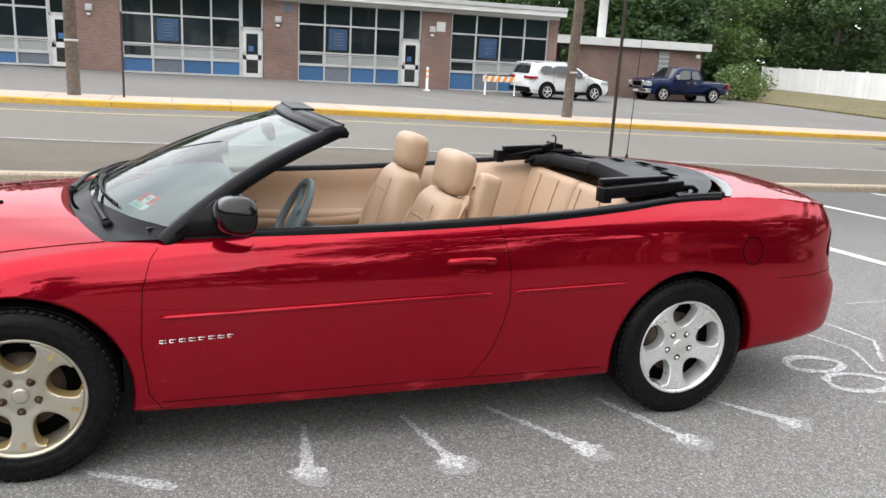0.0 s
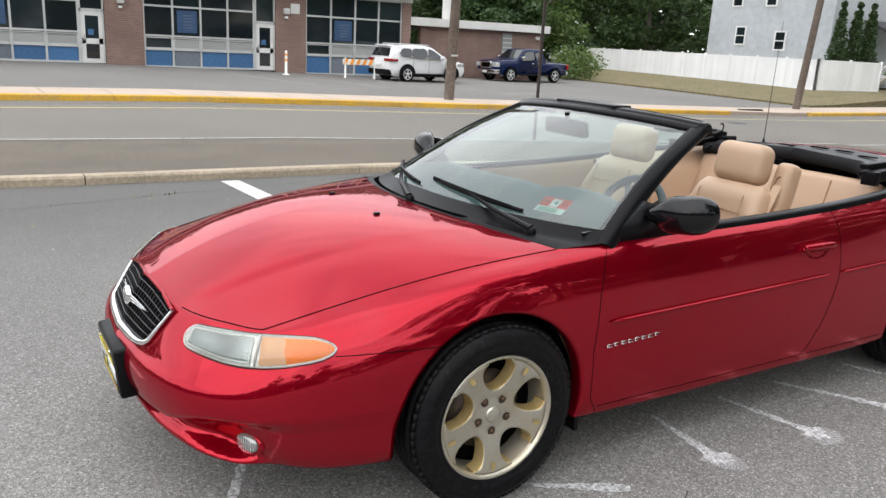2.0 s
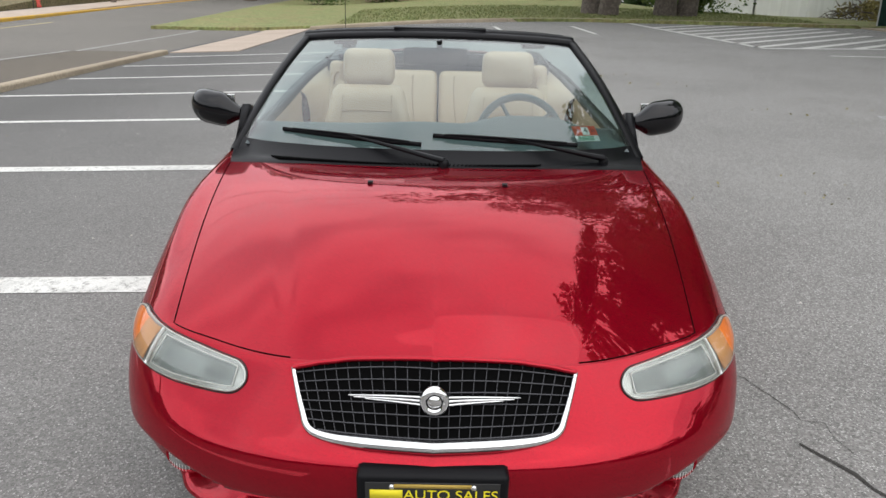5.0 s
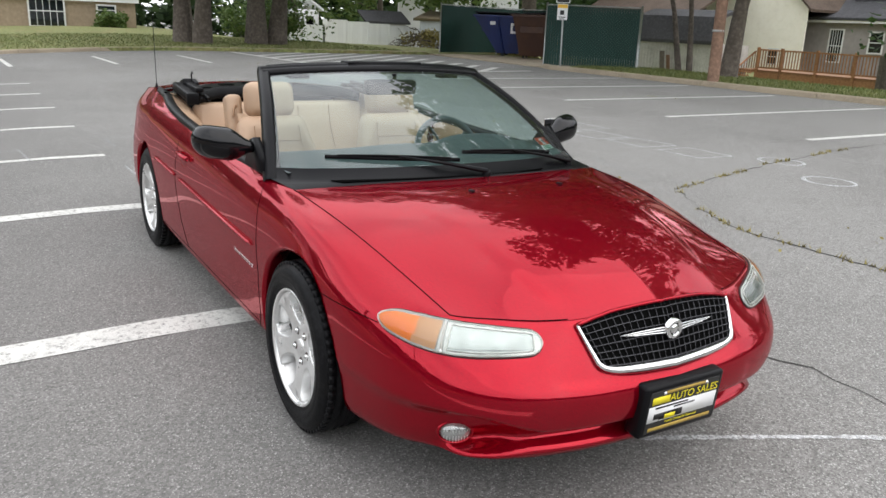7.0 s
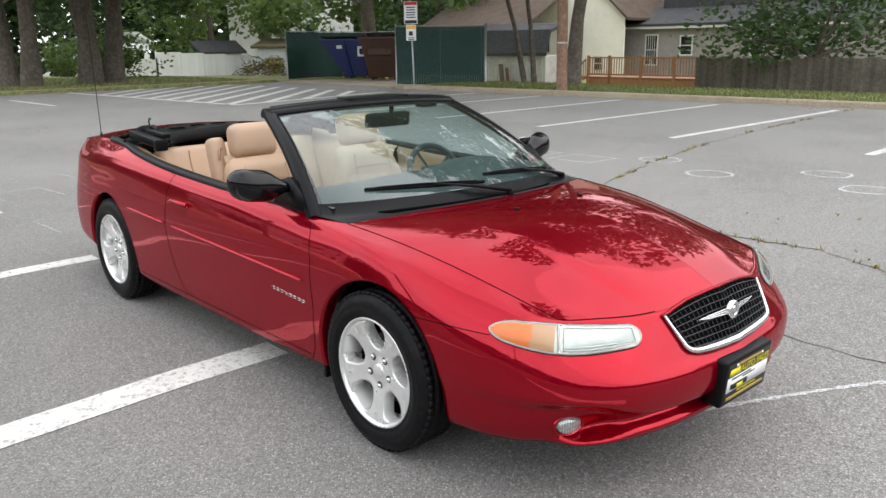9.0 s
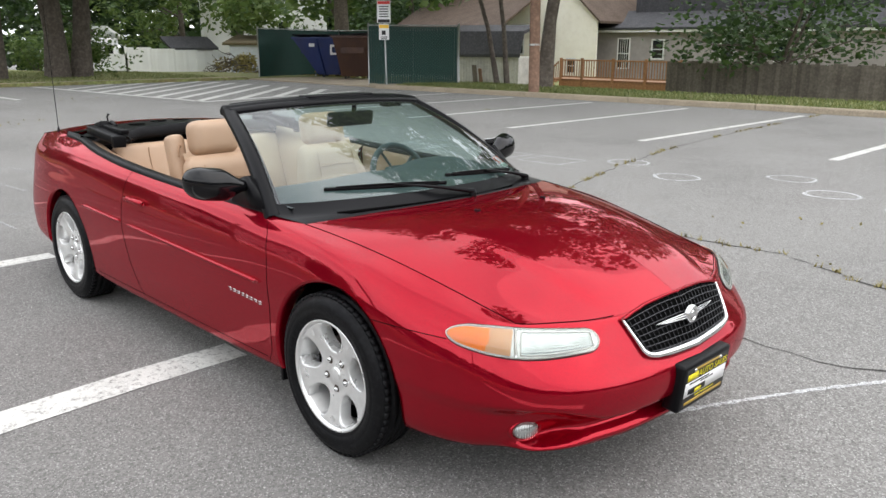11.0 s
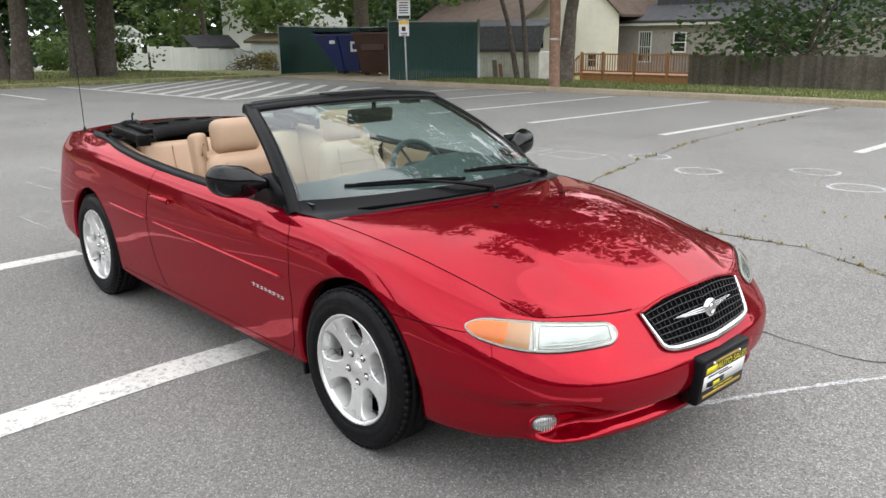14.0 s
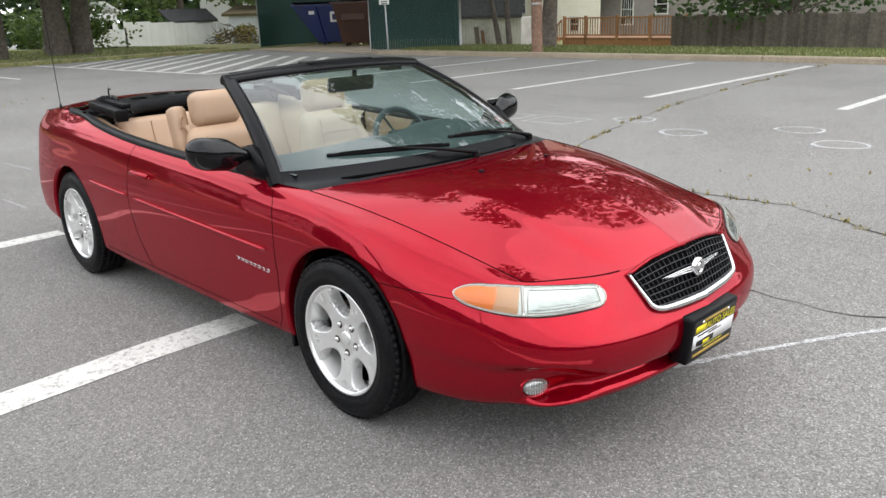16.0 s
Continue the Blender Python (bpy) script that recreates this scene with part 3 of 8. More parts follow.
for s in np.linspace(-0.01, 1.01, 41):
    p = screen(min(1, max(0, s)), 1.0)
    e = abs(s - .5) * 2
    rows.append([p + Vector(d) for d in ((-.036, 0, -.010), (-.026, 0, .004), (-.008, 0, .014), (0, 0, .013), (.004, 0, .020), (.045, 0, .024), (.085 - .022 * e ** 3, 0, .016), (.100 - .024 * e ** 3, 0, -.004), (.092 - .022 * e ** 3, 0, -.022), (.02, 0, -.026))])
bm = bmesh.new()
vs = bm_grid(bm, rows, closed_v=True)
bm.faces.new(vs[0])
bm.faces.new(vs[-1][::-1])
bmesh.ops.recalc_face_normals(bm, faces=bm.faces)
header = part("windscreen_header", bm, BLACK_TRIM, car, "black header rail above the windscreen")
# black ceramic border printed round the edge of the glass
FRIT = material("black_glass_border", (.006, .006, .007), .12, spec=.4)
for band in ([[(s_, q) for q in np.linspace(0, 1, 17)] for s_ in np.linspace(0, .042, 4)], [[(s_, q) for q in np.linspace(0, 1, 17)] for s_ in np.linspace(.958, 1, 4)],
             [[(s_, q) for q in np.linspace(.93, 1, 4)] for s_ in np.linspace(.042, .958, 33)], [[(s_, q) for q in np.linspace(0, .055, 4)] for s_ in np.linspace(.042, .958, 33)]):
    bm = bmesh.new()
    bm_grid(bm, [[screen(a, b) + Vector((.001, 0, -.0025)) for a, b in r] for r in band])
    part("glass_border", bm, FRIT, car, "black border of the windscreen glass")
# cowl: black panel between bonnet and glass
bm = bmesh.new()
rows = []
for k in np.linspace(0, 1, 41):
    a = bonnet(-1 + 2 * k, 1.0) + Vector((0, 0, -.006))
    b = screen(k, -.02)
    b2 = screen(k, .05)
    rows.append([a, a.lerp(b, .1) + Vector((0, 0, .006)), a.lerp(b, .5) + Vector((0, 0, .004)), b, b2 + Vector((0, 0, .004))])
bm_grid(bm, rows, flip=True)
part("cowl_panel", bm, BLACK_TRIM, car, "black plastic cowl below the windscreen")

# ---- front end of the car ----
FOG_GLASS = material("fog_lamp_glass", (.36, .37, .36), .15, .6, grain=.4, grain_scale=60)
BEAM = material("silver_beam_unit", (.46, .50, .50), .22, .8, grain=.3, grain_scale=30)
GRILLE_BAR = material("satin_grille_bar", (.05, .05, .055), .25, .6)
PALE_AMBER = material("pale_amber_plastic", (.66, .34, .13), .25, coat=.6)
def patch(us, lows, highs, n, m, off, side):
    """Grid on the skin between a lower and an upper edge given along stations."""
    rows = []
    for s in np.linspace(0, 1, n):
        u = lerp(us[0], us[1], s)
        a = float(np.interp(s, np.linspace(0, 1, len(lows)), lows))
        b = float(np.interp(s, np.linspace(0, 1, len(highs)), highs))
        rows.append([skin(u, lerp(a, b, q), off, side) for q in np.linspace(0, 1, m)])
    return rows


def ring_of(rows):
    return [r[0] for r in rows] + rows[-1][1:] + [r[-1] for r in rows[::-1]][1:] + rows[0][::-1][1:-1]


HEAD_BACK = material("headlamp_bowl", (0.62, 0.65, 0.64), 0.25, 0.5, grain=.35, grain_scale=45)
LAMP_EDGE = material("lens_edge", (.62, .64, .60), .3)
LAMP_GAP = material("lamp_gap", (.015, .012, .012), .7)
HAZED = glass_material("hazed_headlamp_lens", (0.97, 0.98, 0.95), 0.95, 0.05, 1.6, .035)


def lamp_span(f):
    """Lower and upper edge of the headlight at a share of its length."""
    lo = float(np.interp(f, np.linspace(0, 1, 9), [.578, .574, .572, .571, .573, .578, .586, .597, .610]))
    hi = float(np.interp(f, np.linspace(0, 1, 9), [.636, .640, .644, .649, .654, .659, .662, .661, .655]))
    k = 1.0
    if f < .085:
        k = math.sqrt(max(0, 1 - (1 - f / .085) ** 2.4))
    if f > .90:
        k = math.sqrt(max(0, 1 - ((f - .90) / .10) ** 2.2))
    m_, h_ = (lo + hi) / 2, (hi - lo) / 2 * k
    return m_ - h_, m_ + h_


def lamp_rows(f0, f1, n, m, off, side, shrink=0.0, bulge=0.0):
    rows = []
    for k in range(n):
        f = f0 + (f1 - f0) * (.5 - .5 * math.cos(math.pi * k / (n - 1)))
        a, b = lamp_span(f)
        c, h = (a + b) / 2, max(.0004, (b - a) / 2 - shrink)
        e = min(1, 4 * (f - f0) / (f1 - f0), 4 * (f1 - f) / (f1 - f0))
        rows.append([skin(lerp(LU0, LU1, f), c + h * (2 * q - 1), off + bulge * (1 - (2 * q - 1) ** 2) * e, side) for q in np.linspace(0, 1, m)])
    return rows


LU0, LU1 = u_of_y(.468), 3.68
for s in (-1, 1):
    lamp = new("headlight")
    lamp.parent = car
    tagged(lamp, "wraparound headlight with hazed lens and amber corner")
    bm = bmesh.new()
    bm_grid(bm, lamp_rows(0, 1, 49, 9, .004, s), flip=s > 0)
    part("reflector", bm, HEAD_BACK, lamp)
    # main beam: stepped horizontal facets
    bm = bmesh.new()
    base = lamp_rows(.05, .55, 25, 15, .006, s, .010)
    for r in base:
        for q in range(15):
            if q % 2:
                r[q] = r[q] + (r[q] - Vector((r[q].x + .3, r[q].y * .8, r[q].z))).normalized() * .0009
    bm_grid(bm, base, flip=s > 0)
    part("beam_lens", bm, BEAM, lamp, "stepped silver main beam unit", smooth=False)
    part("bezel", tube(ring_of(lamp_rows(.05, .55, 25, 3, .008, s, .010)), .0015, 6, True), WHITE_PLASTIC, lamp)
    bm = bmesh.new()
    bm_grid(bm, lamp_rows(.615, .99, 25, 9, .008, s, .006, .004), flip=s > 0)
    part("indicator", bm, AMBER, lamp, "orange indicator section")
    bm = bmesh.new()
    bm_grid(bm, lamp_rows(.61, .755, 13, 7, .011, s, .006, .003), flip=s > 0)
    part("marker_bulb_window", bm, PALE_AMBER, lamp, "pale pinkish inner indicator lens")
    div = [skin(lerp(LU0, LU1, .575 + .018 * q), lerp(lamp_span(.58)[0], lamp_span(.58)[1], q), .010, s) for q in np.linspace(0.03, .97, 9)]
    part("divider", tube(div, .0042, 6), WHITE_PLASTIC, lamp)
    bm = bmesh.new()
    bm_grid(bm, lamp_rows(0, 1, 49, 9, .009, s, 0, .012), flip=s > 0)
    cover = part("lens_cover", bm, HAZED, lamp, "hazed clear plastic lens")
    cover.visible_shadow = False
    part("lens_rim", tube(ring_of(lamp_rows(0, 1, 49, 3, .008, s, .0018)), .0014, 6, True), LAMP_EDGE, lamp, "pale lens edge")
    part("lamp_gap", tube(ring_of(lamp_rows(0, 1, 49, 3, .001, s, -.0022)), .0018, 6, True), LAMP_GAP, lamp, "dark gap round the headlight")


# grille
def grille_edge(y):
    a = abs(y) / .345
    return .506 + .016 * a ** 2, .677 - .033 * a ** 2


grille = new("grille")
grille.parent = car
tagged(grille, "black egg-crate grille with chrome lower surround")
bm = bmesh.new()
rows = []


def grille_half(q):
    """Half width of the opening at a share of its height."""
    return lerp(.285, .345, q)


def grille_point(a, q, off):
    y = a * grille_half(q)
    lo, hi = grille_edge(a * .345)
    z = lerp(lo, hi, q)
    p = skin(u_of_y(abs(y)), z, off)
    return Vector((p.x, math.copysign(abs(p.y) if abs(y) > .004 else 0, y), p.z))


# near-black sheet over the uncut bumper paints the opening's shade
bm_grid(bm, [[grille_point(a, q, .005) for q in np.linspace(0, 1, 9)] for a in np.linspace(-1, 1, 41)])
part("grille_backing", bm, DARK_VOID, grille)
for q in np.linspace(.10, .92, 7):
    part("grille_bar", tube([grille_point(a, q, 0.011) for a in np.linspace(-.985, .985, 33)], .0021, 6), GRILLE_BAR, grille)
for a in np.linspace(-.93, .93, 24):
    part("grille_slat", tube([grille_point(a, q, .009) for q in np.linspace(0.02, .98, 9)], .0013, 6), GRILLE_BAR, grille)
surround = [grille_point(-1, q, .008) for q in np.linspace(1.0, .16, 9)] + [grille_point(a, max(0, .10 * (abs(a) ** 14)), .010) for a in np.linspace(-.97, .97, 41)] + [grille_point(1, q, .008) for q in np.linspace(.16, 1.0, 9)]
surround = spline([tuple(p) for p in surround], 140)
rad = [lerp(.006, .0155, smooth01(0, .35, min(k, 139 - k) / 139)) for k in range(140)]
part("chrome_surround", tube([Vector(p) for p in surround], rad, 10, flat=1.0), CHROME, grille, "chrome U-shaped grille surround")
rimtop = [Vector(tuple(grille_point(a, 1.0, .010))) for a in np.linspace(-1, 1, 41)]
part("bonnet_lip", tube(rimtop, .0065, 8), RED, grille)
# winged emblem
badge = bmesh.new()
c0 = grille_point(0, .55, .03)
bm_lathe(badge, [(0, -.004), (.014, -.004), (.016, .0), (.0185, .0), (.021, -.004), (.028, -.005), (.033, -.001), (.034, .012)], 32, "x", tuple(c0))
for sg in (-1, 1):
    for lift, ln, r0 in ((.045, .62, .0030), (.0, .58, .0034), (-.045, .50, .0028)):
        pts = [grille_point(sg * (.06 + (ln - .06) * k / 10), .55 + lift * (1 - .55 * k / 10) + .02 * k / 10, .024 - .008 * k / 10) for k in range(11)]
        bm_tube(badge, pts, [lerp(r0, .0015, (k / 10) ** 2) for k in range(11)], 6)
part("emblem", badge, CHROME, grille, "chrome winged round emblem")
b2 = bmesh.new()
bm_lathe(b2, [(.0155, -.0006), (.0172, -.0008), (.0190, -.0006)], 32, "x", tuple(c0))
part("emblem_ring", b2, BLACK_TRIM, grille)

# plate holder
plate = new("plate_holder")
plate.parent = car
tagged(plate, "black dealer plate frame with yellow and white insert")
PM = Matrix.Translation((-2.385, 0, .388)) @ Matrix.Rotation(radians(-6), 4, "Y")
bm = box((-.03, -.168, -.09), (.035, .168, .09), PM, .012)
part("frame", bm, BLACK_TRIM, plate, "matte black plastic frame")
YEL = material("yellow_print", (0.80, 0.68, 0.02), 0.5)
WHT = material("white_print", (0.80, 0.80, 0.80), 0.5)
BLK = material("black_print", (0.015, 0.015, 0.015), 0.5)
BRONZE = material("gold_print", (0.45, 0.30, 0.06), 0.5)
FX = -.0305
part("insert", box((FX - .0015, -.148, -.073), (FX + .004, .148, .073), PM, .001), BLK, plate)
part("white_panel", box((FX - .0025, -.146, -.034), (FX - .0005, .146, .022), PM), WHT, plate)
for (y0, y1, z0, z1, m) in ((-.085, .085, .060, .070, BRONZE), (-.138, -.066, .029, .054, YEL), (-.12, .02, .012, .018, BLK), (-.04, .05, .003, .008, BLK), (-.122, .0, -.026, -.006, BLK),
                            (-.135, .135, -.066, -.054, BRONZE)):
    part("print_bar", box((FX - .0034, -y1, z0), (FX - .002, -y0, z1), PM), m, plate)
for txt, y, z, size, mtl in (("AUTO SALES", .040, .041, .037, YEL), ("Family Owned & Operated", 0, -.0415, .0125, YEL)):
    cu = bpy.data.curves.new("print_text", "FONT")
    cu.body, cu.size, cu.align_x, cu.align_y, cu.extrude = txt, size, "CENTER", "CENTER", .0003
    cu.materials.append(mtl)
    tx = new("print_text", cu)
    tx.matrix_world = PM @ Matrix(((0, 0, -1, FX - .0036), (-1, 0, 0, -y), (0, 1, 0, z), (0, 0, 0, 1)))
    tx.parent = plate
bm = box((FX - .0034, -.0, -.030), (FX - .002, .10, -.018), PM)
bm_box(bm, (FX - .0034, .02, -.018), (FX - .002, .08, -.006), PM)
part("print_shape", bm, BLK, plate)
part("print_shape", box((FX - .0040, .03, -.030), (FX - .003, .075, -.014), PM), YEL, plate)
for y in (-.09, .09):
    b2 = bmesh.new()
    bm_lathe(b2, [(0, -.037), (.005, -.036), (.007, -.033), (.007, -.028)], 12, "x")
    b2.transform(PM @ Matrix.Translation((0, y, .062)))
    part("screw", b2, CHROME, plate)

# fog lamps
for s in (-1, 1):
    fog = new("fog_lamp")
    fog.parent = car
    tagged(fog, "small oval clear fog lamp in the bumper")
    n = Vector((-.92, .39 * s, .0)).normalized()
    m = Matrix.Translation(Vector((-2.126, .647 * s, .306))) @ n.to_track_quat("X", "Z").to_matrix().to_4x4()
    b2 = bmesh.new()
    bm_lathe(b2, [(0, .014), (.016, .012), (.028, .006), (.034, -.002), (.036, -.03)], 32, "x")
    b2.transform(m @ Matrix.Diagonal((1, 1.36, .94, 1)))
    part("fog_bowl", b2, FOG_GLASS, fog)
    b2 = bmesh.new()
    for k in np.linspace(-.03, .03, 9):
        hh = math.sqrt(max(0, 1 - (k / .036) ** 2)) * .026
        bm_tube(b2, [m @ Vector((.003 + .010 * (1 - (abs(k) / .036) ** 2), k * 1.2, z)) for z in (-hh, 0, hh)], .0005, 4)
    part("fog_flutes", b2, WHITE_PLASTIC, fog)
    b2 = bmesh.new()
    bm_lathe(b2, [(.036, -.03), (.038, .000), (.042, -.002), (.046, -.03)], 32, "x")
    b2.transform(m @ Matrix.Diagonal((1, 1.36, .94, 1)))
    part("fog_ring", b2, RED, fog)

# bonnet nozzles and bumper stops
for y, q in ((-.21, .80), (.21, .80)):
    e = top_at(lerp(UC, BONNET_END, q))
    p = bonnet(y / e[1], q)
    part("washer_nozzle", box((-.012, -.008, -.002), (.010, .008, .008), Matrix.Translation(p), .002), BLACK_TRIM, car)

# ---- flanks ----
for s in (-1, 1):
    part("rubbing_strip", tube([skin(u_of_x(x), .595 + .0266 * (x + .89), .005, s) for x in np.linspace(-.885, .385, 40)], [.003] + [.0108] * 38 + [.003], 8, flat=.9), RED, car, "red body-side rubbing strip")
    part("rubbing_strip", tube([skin(u_of_x(x), .595 + .0266 * (x + .89), .005, s) for x in np.linspace(.475, 1.0, 20)], [.003] + [.0108] * 18 + [.002], 8, flat=.9), RED, car, "red body-side rubbing strip")
    # badge of plain chrome strokes
    b2 = bmesh.new()
    for k in range(8):
        x = -.872 + k * .0335
        bm_box(b2, (-.0125, -.0015, .0035), (.0125, .0015, .0065), Matrix.Translation(skin(u_of_x(x), .503 + .0015 * k, .002, s)))
        bm_box(b2, (-.0125, -.0015, -.0065), (.0125 - .008 * (k % 3 == 1), .0015, -.0035), Matrix.Translation(skin(u_of_x(x), .503 + .0015 * k, .002, s)))
        bm_box(b2, (-.0125, -.0015, -.0035), (-.0095, .0015, .0035), Matrix.Translation(skin(u_of_x(x), .503 + .0015 * k, .002, s)))
    part("door_badge", b2, CHROME, car, "chrome lettering strip")
    # handle
    hx, hz = .30, .752
    b2 = bmesh.new()
    rows = []
    for k in range(25):
        t = 2 * math.pi * k / 24
        rows.append([skin(u_of_x(hx - .01 + .07 * r * math.cos(t)), hz - .012 + .030 * r * math.sin(t), o, s) for r, o in ((1.0, .0015), (.85, .0005), (.6, .001), (.0, .001))])
    bm_grid(b2, rows, flip=s > 0)
    part("handle_recess", b2, RED, car)
    part("door_handle", tube([skin(u_of_x(x), hz + .010 + .004 * math.sin((x - .19) / .2 * 3.1), .012 + .012 * math.sin((x - .19) / .2 * 3.14), s) for x in np.linspace(.19, .39, 21)], [.010] + [.0155] * 14 + [.018] * 5 + [.012], 10, flat=.95), RED, car, "red pull door handle")
    b2 = bmesh.new()
    kk = skin(u_of_x(.375), hz + .010, .028, s)
    bm_lathe(b2, [(0, .0), (.008, 0), (.009, -.008 )], 16, "y")
    b2.transform(Matrix.Translation(kk) @ Matrix.Diagonal((1, s, 1, 1)))
    part("lock_cylinder", b2, CHROME, car)
    # belt trim
    b2 = bmesh.new()
    rows = []
    for u in np.linspace(6.15, 11.5, 80):
        p = top_at(u)
        p1 = Vector((p[0], p[1] * s, p[2]))
        outw = Vector((0, s, 0))
        rows.append([p1 + outw * .012 + Vector((0, 0, -.016)), p1 + outw * .010 + Vector((0, 0, .004)), p1 + outw * 0.002 + Vector((0, 0, .014)), p1 - outw * .03 + Vector((0, 0, .015)), p1 - outw * .045 + Vector((0, 0, .004)), p1 - outw * .047 + Vector((0, 0, -.03))])
    bm_grid(b2, rows, flip=s < 0)
    part("belt_trim", b2, BLACK_TRIM, car, "black rubber belt-line trim")
    # tail lamp
    b2 = bmesh.new()
    bm_grid(b2, patch((13.55, 14.9), [.70, .675, .67, .67, .675], [.74, .80, .82, .82, .81], 20, 8, .006, s), flip=s > 0)
    part("tail_lamp", b2, TAIL_RED, car, "dark red tail lamp")
# fuel flap on the driver's side
ringp = [skin(u_of_x(1.665 + .056 * math.cos(t)), .765 + .062 * math.sin(t), .0005, -1) for t in np.linspace(0, 2 * math.pi, 49)[:-1]]
part("fuel_flap_gap", tube(ringp, .0022, 6, True), DARK_VOID, car)
for s in (-1, 1):
    # mud guards behind the front wheels
    b2 = box((-.975, .70, .175), (-.955, .84, .30), None, .004)
    b2.transform(Matrix.Diagonal((1, s, 1, 1)))
    part("mud_guard", b2, BLACK_TRIM, car)

# door mirrors
for s in (-1, 1):
    mir = new("door_mirror")
    mir.parent = car
    tagged(mir, "gloss black door mirror")
    b2 = bmesh.new()
    rows = []
    for k in range(25):
        a = math.sin(k / 24 * math.pi / 2)          # closer rows towards the rounded tip
        y = lerp(.79, 1.020, a)
        tip = math.sqrt(max(.006, 1 - max(0, (a - .66) / .345) ** 2.4))
        w = (.026 + .054 * math.sin(min(1, a * 1.2) * math.pi * .55)) * tip
        h = (.024 + .046 * smooth01(.0, .42, a)) * tip
        cx, cz = -.668 + .09 * a, .958 + .026 * a
        rows.append([Vector((cx + w * (math.cos(t) if math.cos(t) < 0 else .62 * math.copysign(abs(math.cos(t)) ** .7, math.cos(t))), s * y, cz + h * math.copysign(abs(math.sin(t)) ** .85, math.sin(t)))) for t in np.linspace(0, 2 * math.pi, 33)[:-1]])
    vs = bm_grid(b2, rows, closed_v=True)
    b2.faces.new(vs[0])
    b2.faces.new(vs[-1])
    bmesh.ops.recalc_face_normals(b2, faces=b2.faces)
    part("mirror_housing", b2, BLACK_GLOSS, mir)
    b2 = box((-.002, -.066, -.040), (.003, .066, .040), Matrix.Translation((-.552, s * .918, .978)) @ Matrix.Rotation(radians(6 * s), 4, "Z"), .002)
    part("mirror_glass", b2, CHROME, mir, "mirror glass")
    b2 = bmesh.new()
    bm_prism(b2, [(-.84, .868), (-.55, .872), (-.58, .925), (-.63, .985), (-.68, 1.0)], .03, Matrix.Translation((0, s * .775 - .015, 0)))
    part("mirror_base", b2, BLACK_TRIM, mir, "black triangular mirror mount")

# ---- screen fittings ----
def wiper(name_y0, y_piv, y_tip0, y_tip1):
    w = new("wiper")
    w.parent = car
    tagged(w, "black windscreen wiper arm and blade")
    def sc(y, q, off):
        k = WS_BASE[:, 1]
        s = float(np.interp(y, k, np.linspace(0, 1, 41)))
        p = screen(s, q)
        return p + Vector((-.02 * off * 20, 0, .045 * off * 20))
    part("arm", tube([sc(y_piv, -.03, .02), sc(lerp(y_piv, y_tip1, .25), .02, .03), sc(lerp(y_tip0, y_tip1, .5), .10, .022)], [.016, .011, .006], 8, flat=.7), BLACK_TRIM, w)
    part("blade", tube([sc(lerp(y_tip0, y_tip1, k), lerp(.075, .13, k), .008) for k in np.linspace(0, 1, 12)], .0050, 6, flat=1.8), BLACK_TRIM, w)
    part("blade_spring", tube([sc(lerp(y_tip0, y_tip1, k), lerp(.075, .13, k), .014 + .008 * math.sin(k * 3.14)) for k in np.linspace(.08, .92, 12)], .0045, 6), BLACK_TRIM, w)
    b2 = bmesh.new()
    bm_lathe(b2, [(0, .012), (.014, .010), (.018, 0), (.018, -.02)], 16, "z", tuple(sc(y_piv, -.03, .012)))
    part("pivot_cap", b2, BLACK_TRIM, w)


wiper(0, -.60, -.52, .02)
wiper(0, -.02, .06, .60)
# air-intake slots in the cowl
b2 = bmesh.new()
for y in np.arange(-.30, .52, .012):
    k = (y / .74 + 1) / 2
    a, b = bonnet(-1 + 2 * k, 1.0), screen(k, -.02)
    p = a.lerp(b, .30) + Vector((0, 0, .004))
    d = a.lerp(b, .65) + Vector((0, 0, .004))
    bm_tube(b2, [p, d], .0024, 4)
tagged(part("intake_grid", b2, DARK_VOID, car, "slotted air intake in the cowl"), kind="stuff")
# inspection sticker inside the glass
stk = new("inspection_sticker")
stk.parent = car
tagged(stk, "red and white inspection sticker")
sp = float(np.interp(-.585, WS_BASE[:, 1], np.linspace(0, 1, 41)))
o, ux, uy = screen(sp, .16), (screen(sp, .16) - screen(sp + .04, .16)).normalized(), (screen(sp, .24) - screen(sp, .16)).normalized()
un = ux.cross(uy).normalized()
SM = Matrix((ux, uy, un)).transposed().to_4x4()
SM.translation = o - un * .004
WHT_ST = material("sticker_white", (.8, .8, .78), .5)
RED_ST = material("sticker_red", (.75, .10, .05), .5)
GRN_ST = material("sticker_green", (.1, .35, .2), .5)
part("label_base", box((-.055, -.042, -.001), (.055, .042, .0), SM), WHT_ST, stk)
part("label_band", box((-.055, -.010, .0), (.055, .042, .0012), SM), RED_ST, stk)
part("label_window", box((-.016, -.008, .0012), (.018, .036, .0022), SM), WHT_ST, stk)
for z in (-.018, -.026, -.034):
    part("label_bar", box((-.045, z - .002, .0), (.03, z + .002, .0012), SM), GRN_ST, stk)
for txt, x, size, mtl in (("4", .001, .040, BLK), ("20", -.036, .022, BLK), ("20", .036, .022, BLK)):
    cu = bpy.data.curves.new("label_number", "FONT")
    cu.body, cu.size, cu.align_x, cu.align_y = txt, size, "CENTER", "CENTER"
    cu.materials.append(mtl)
    tx = new("label_number", cu)
    tx.matrix_world = SM @ Matrix.Translation((x, .014, .0028))
    tx.parent = stk
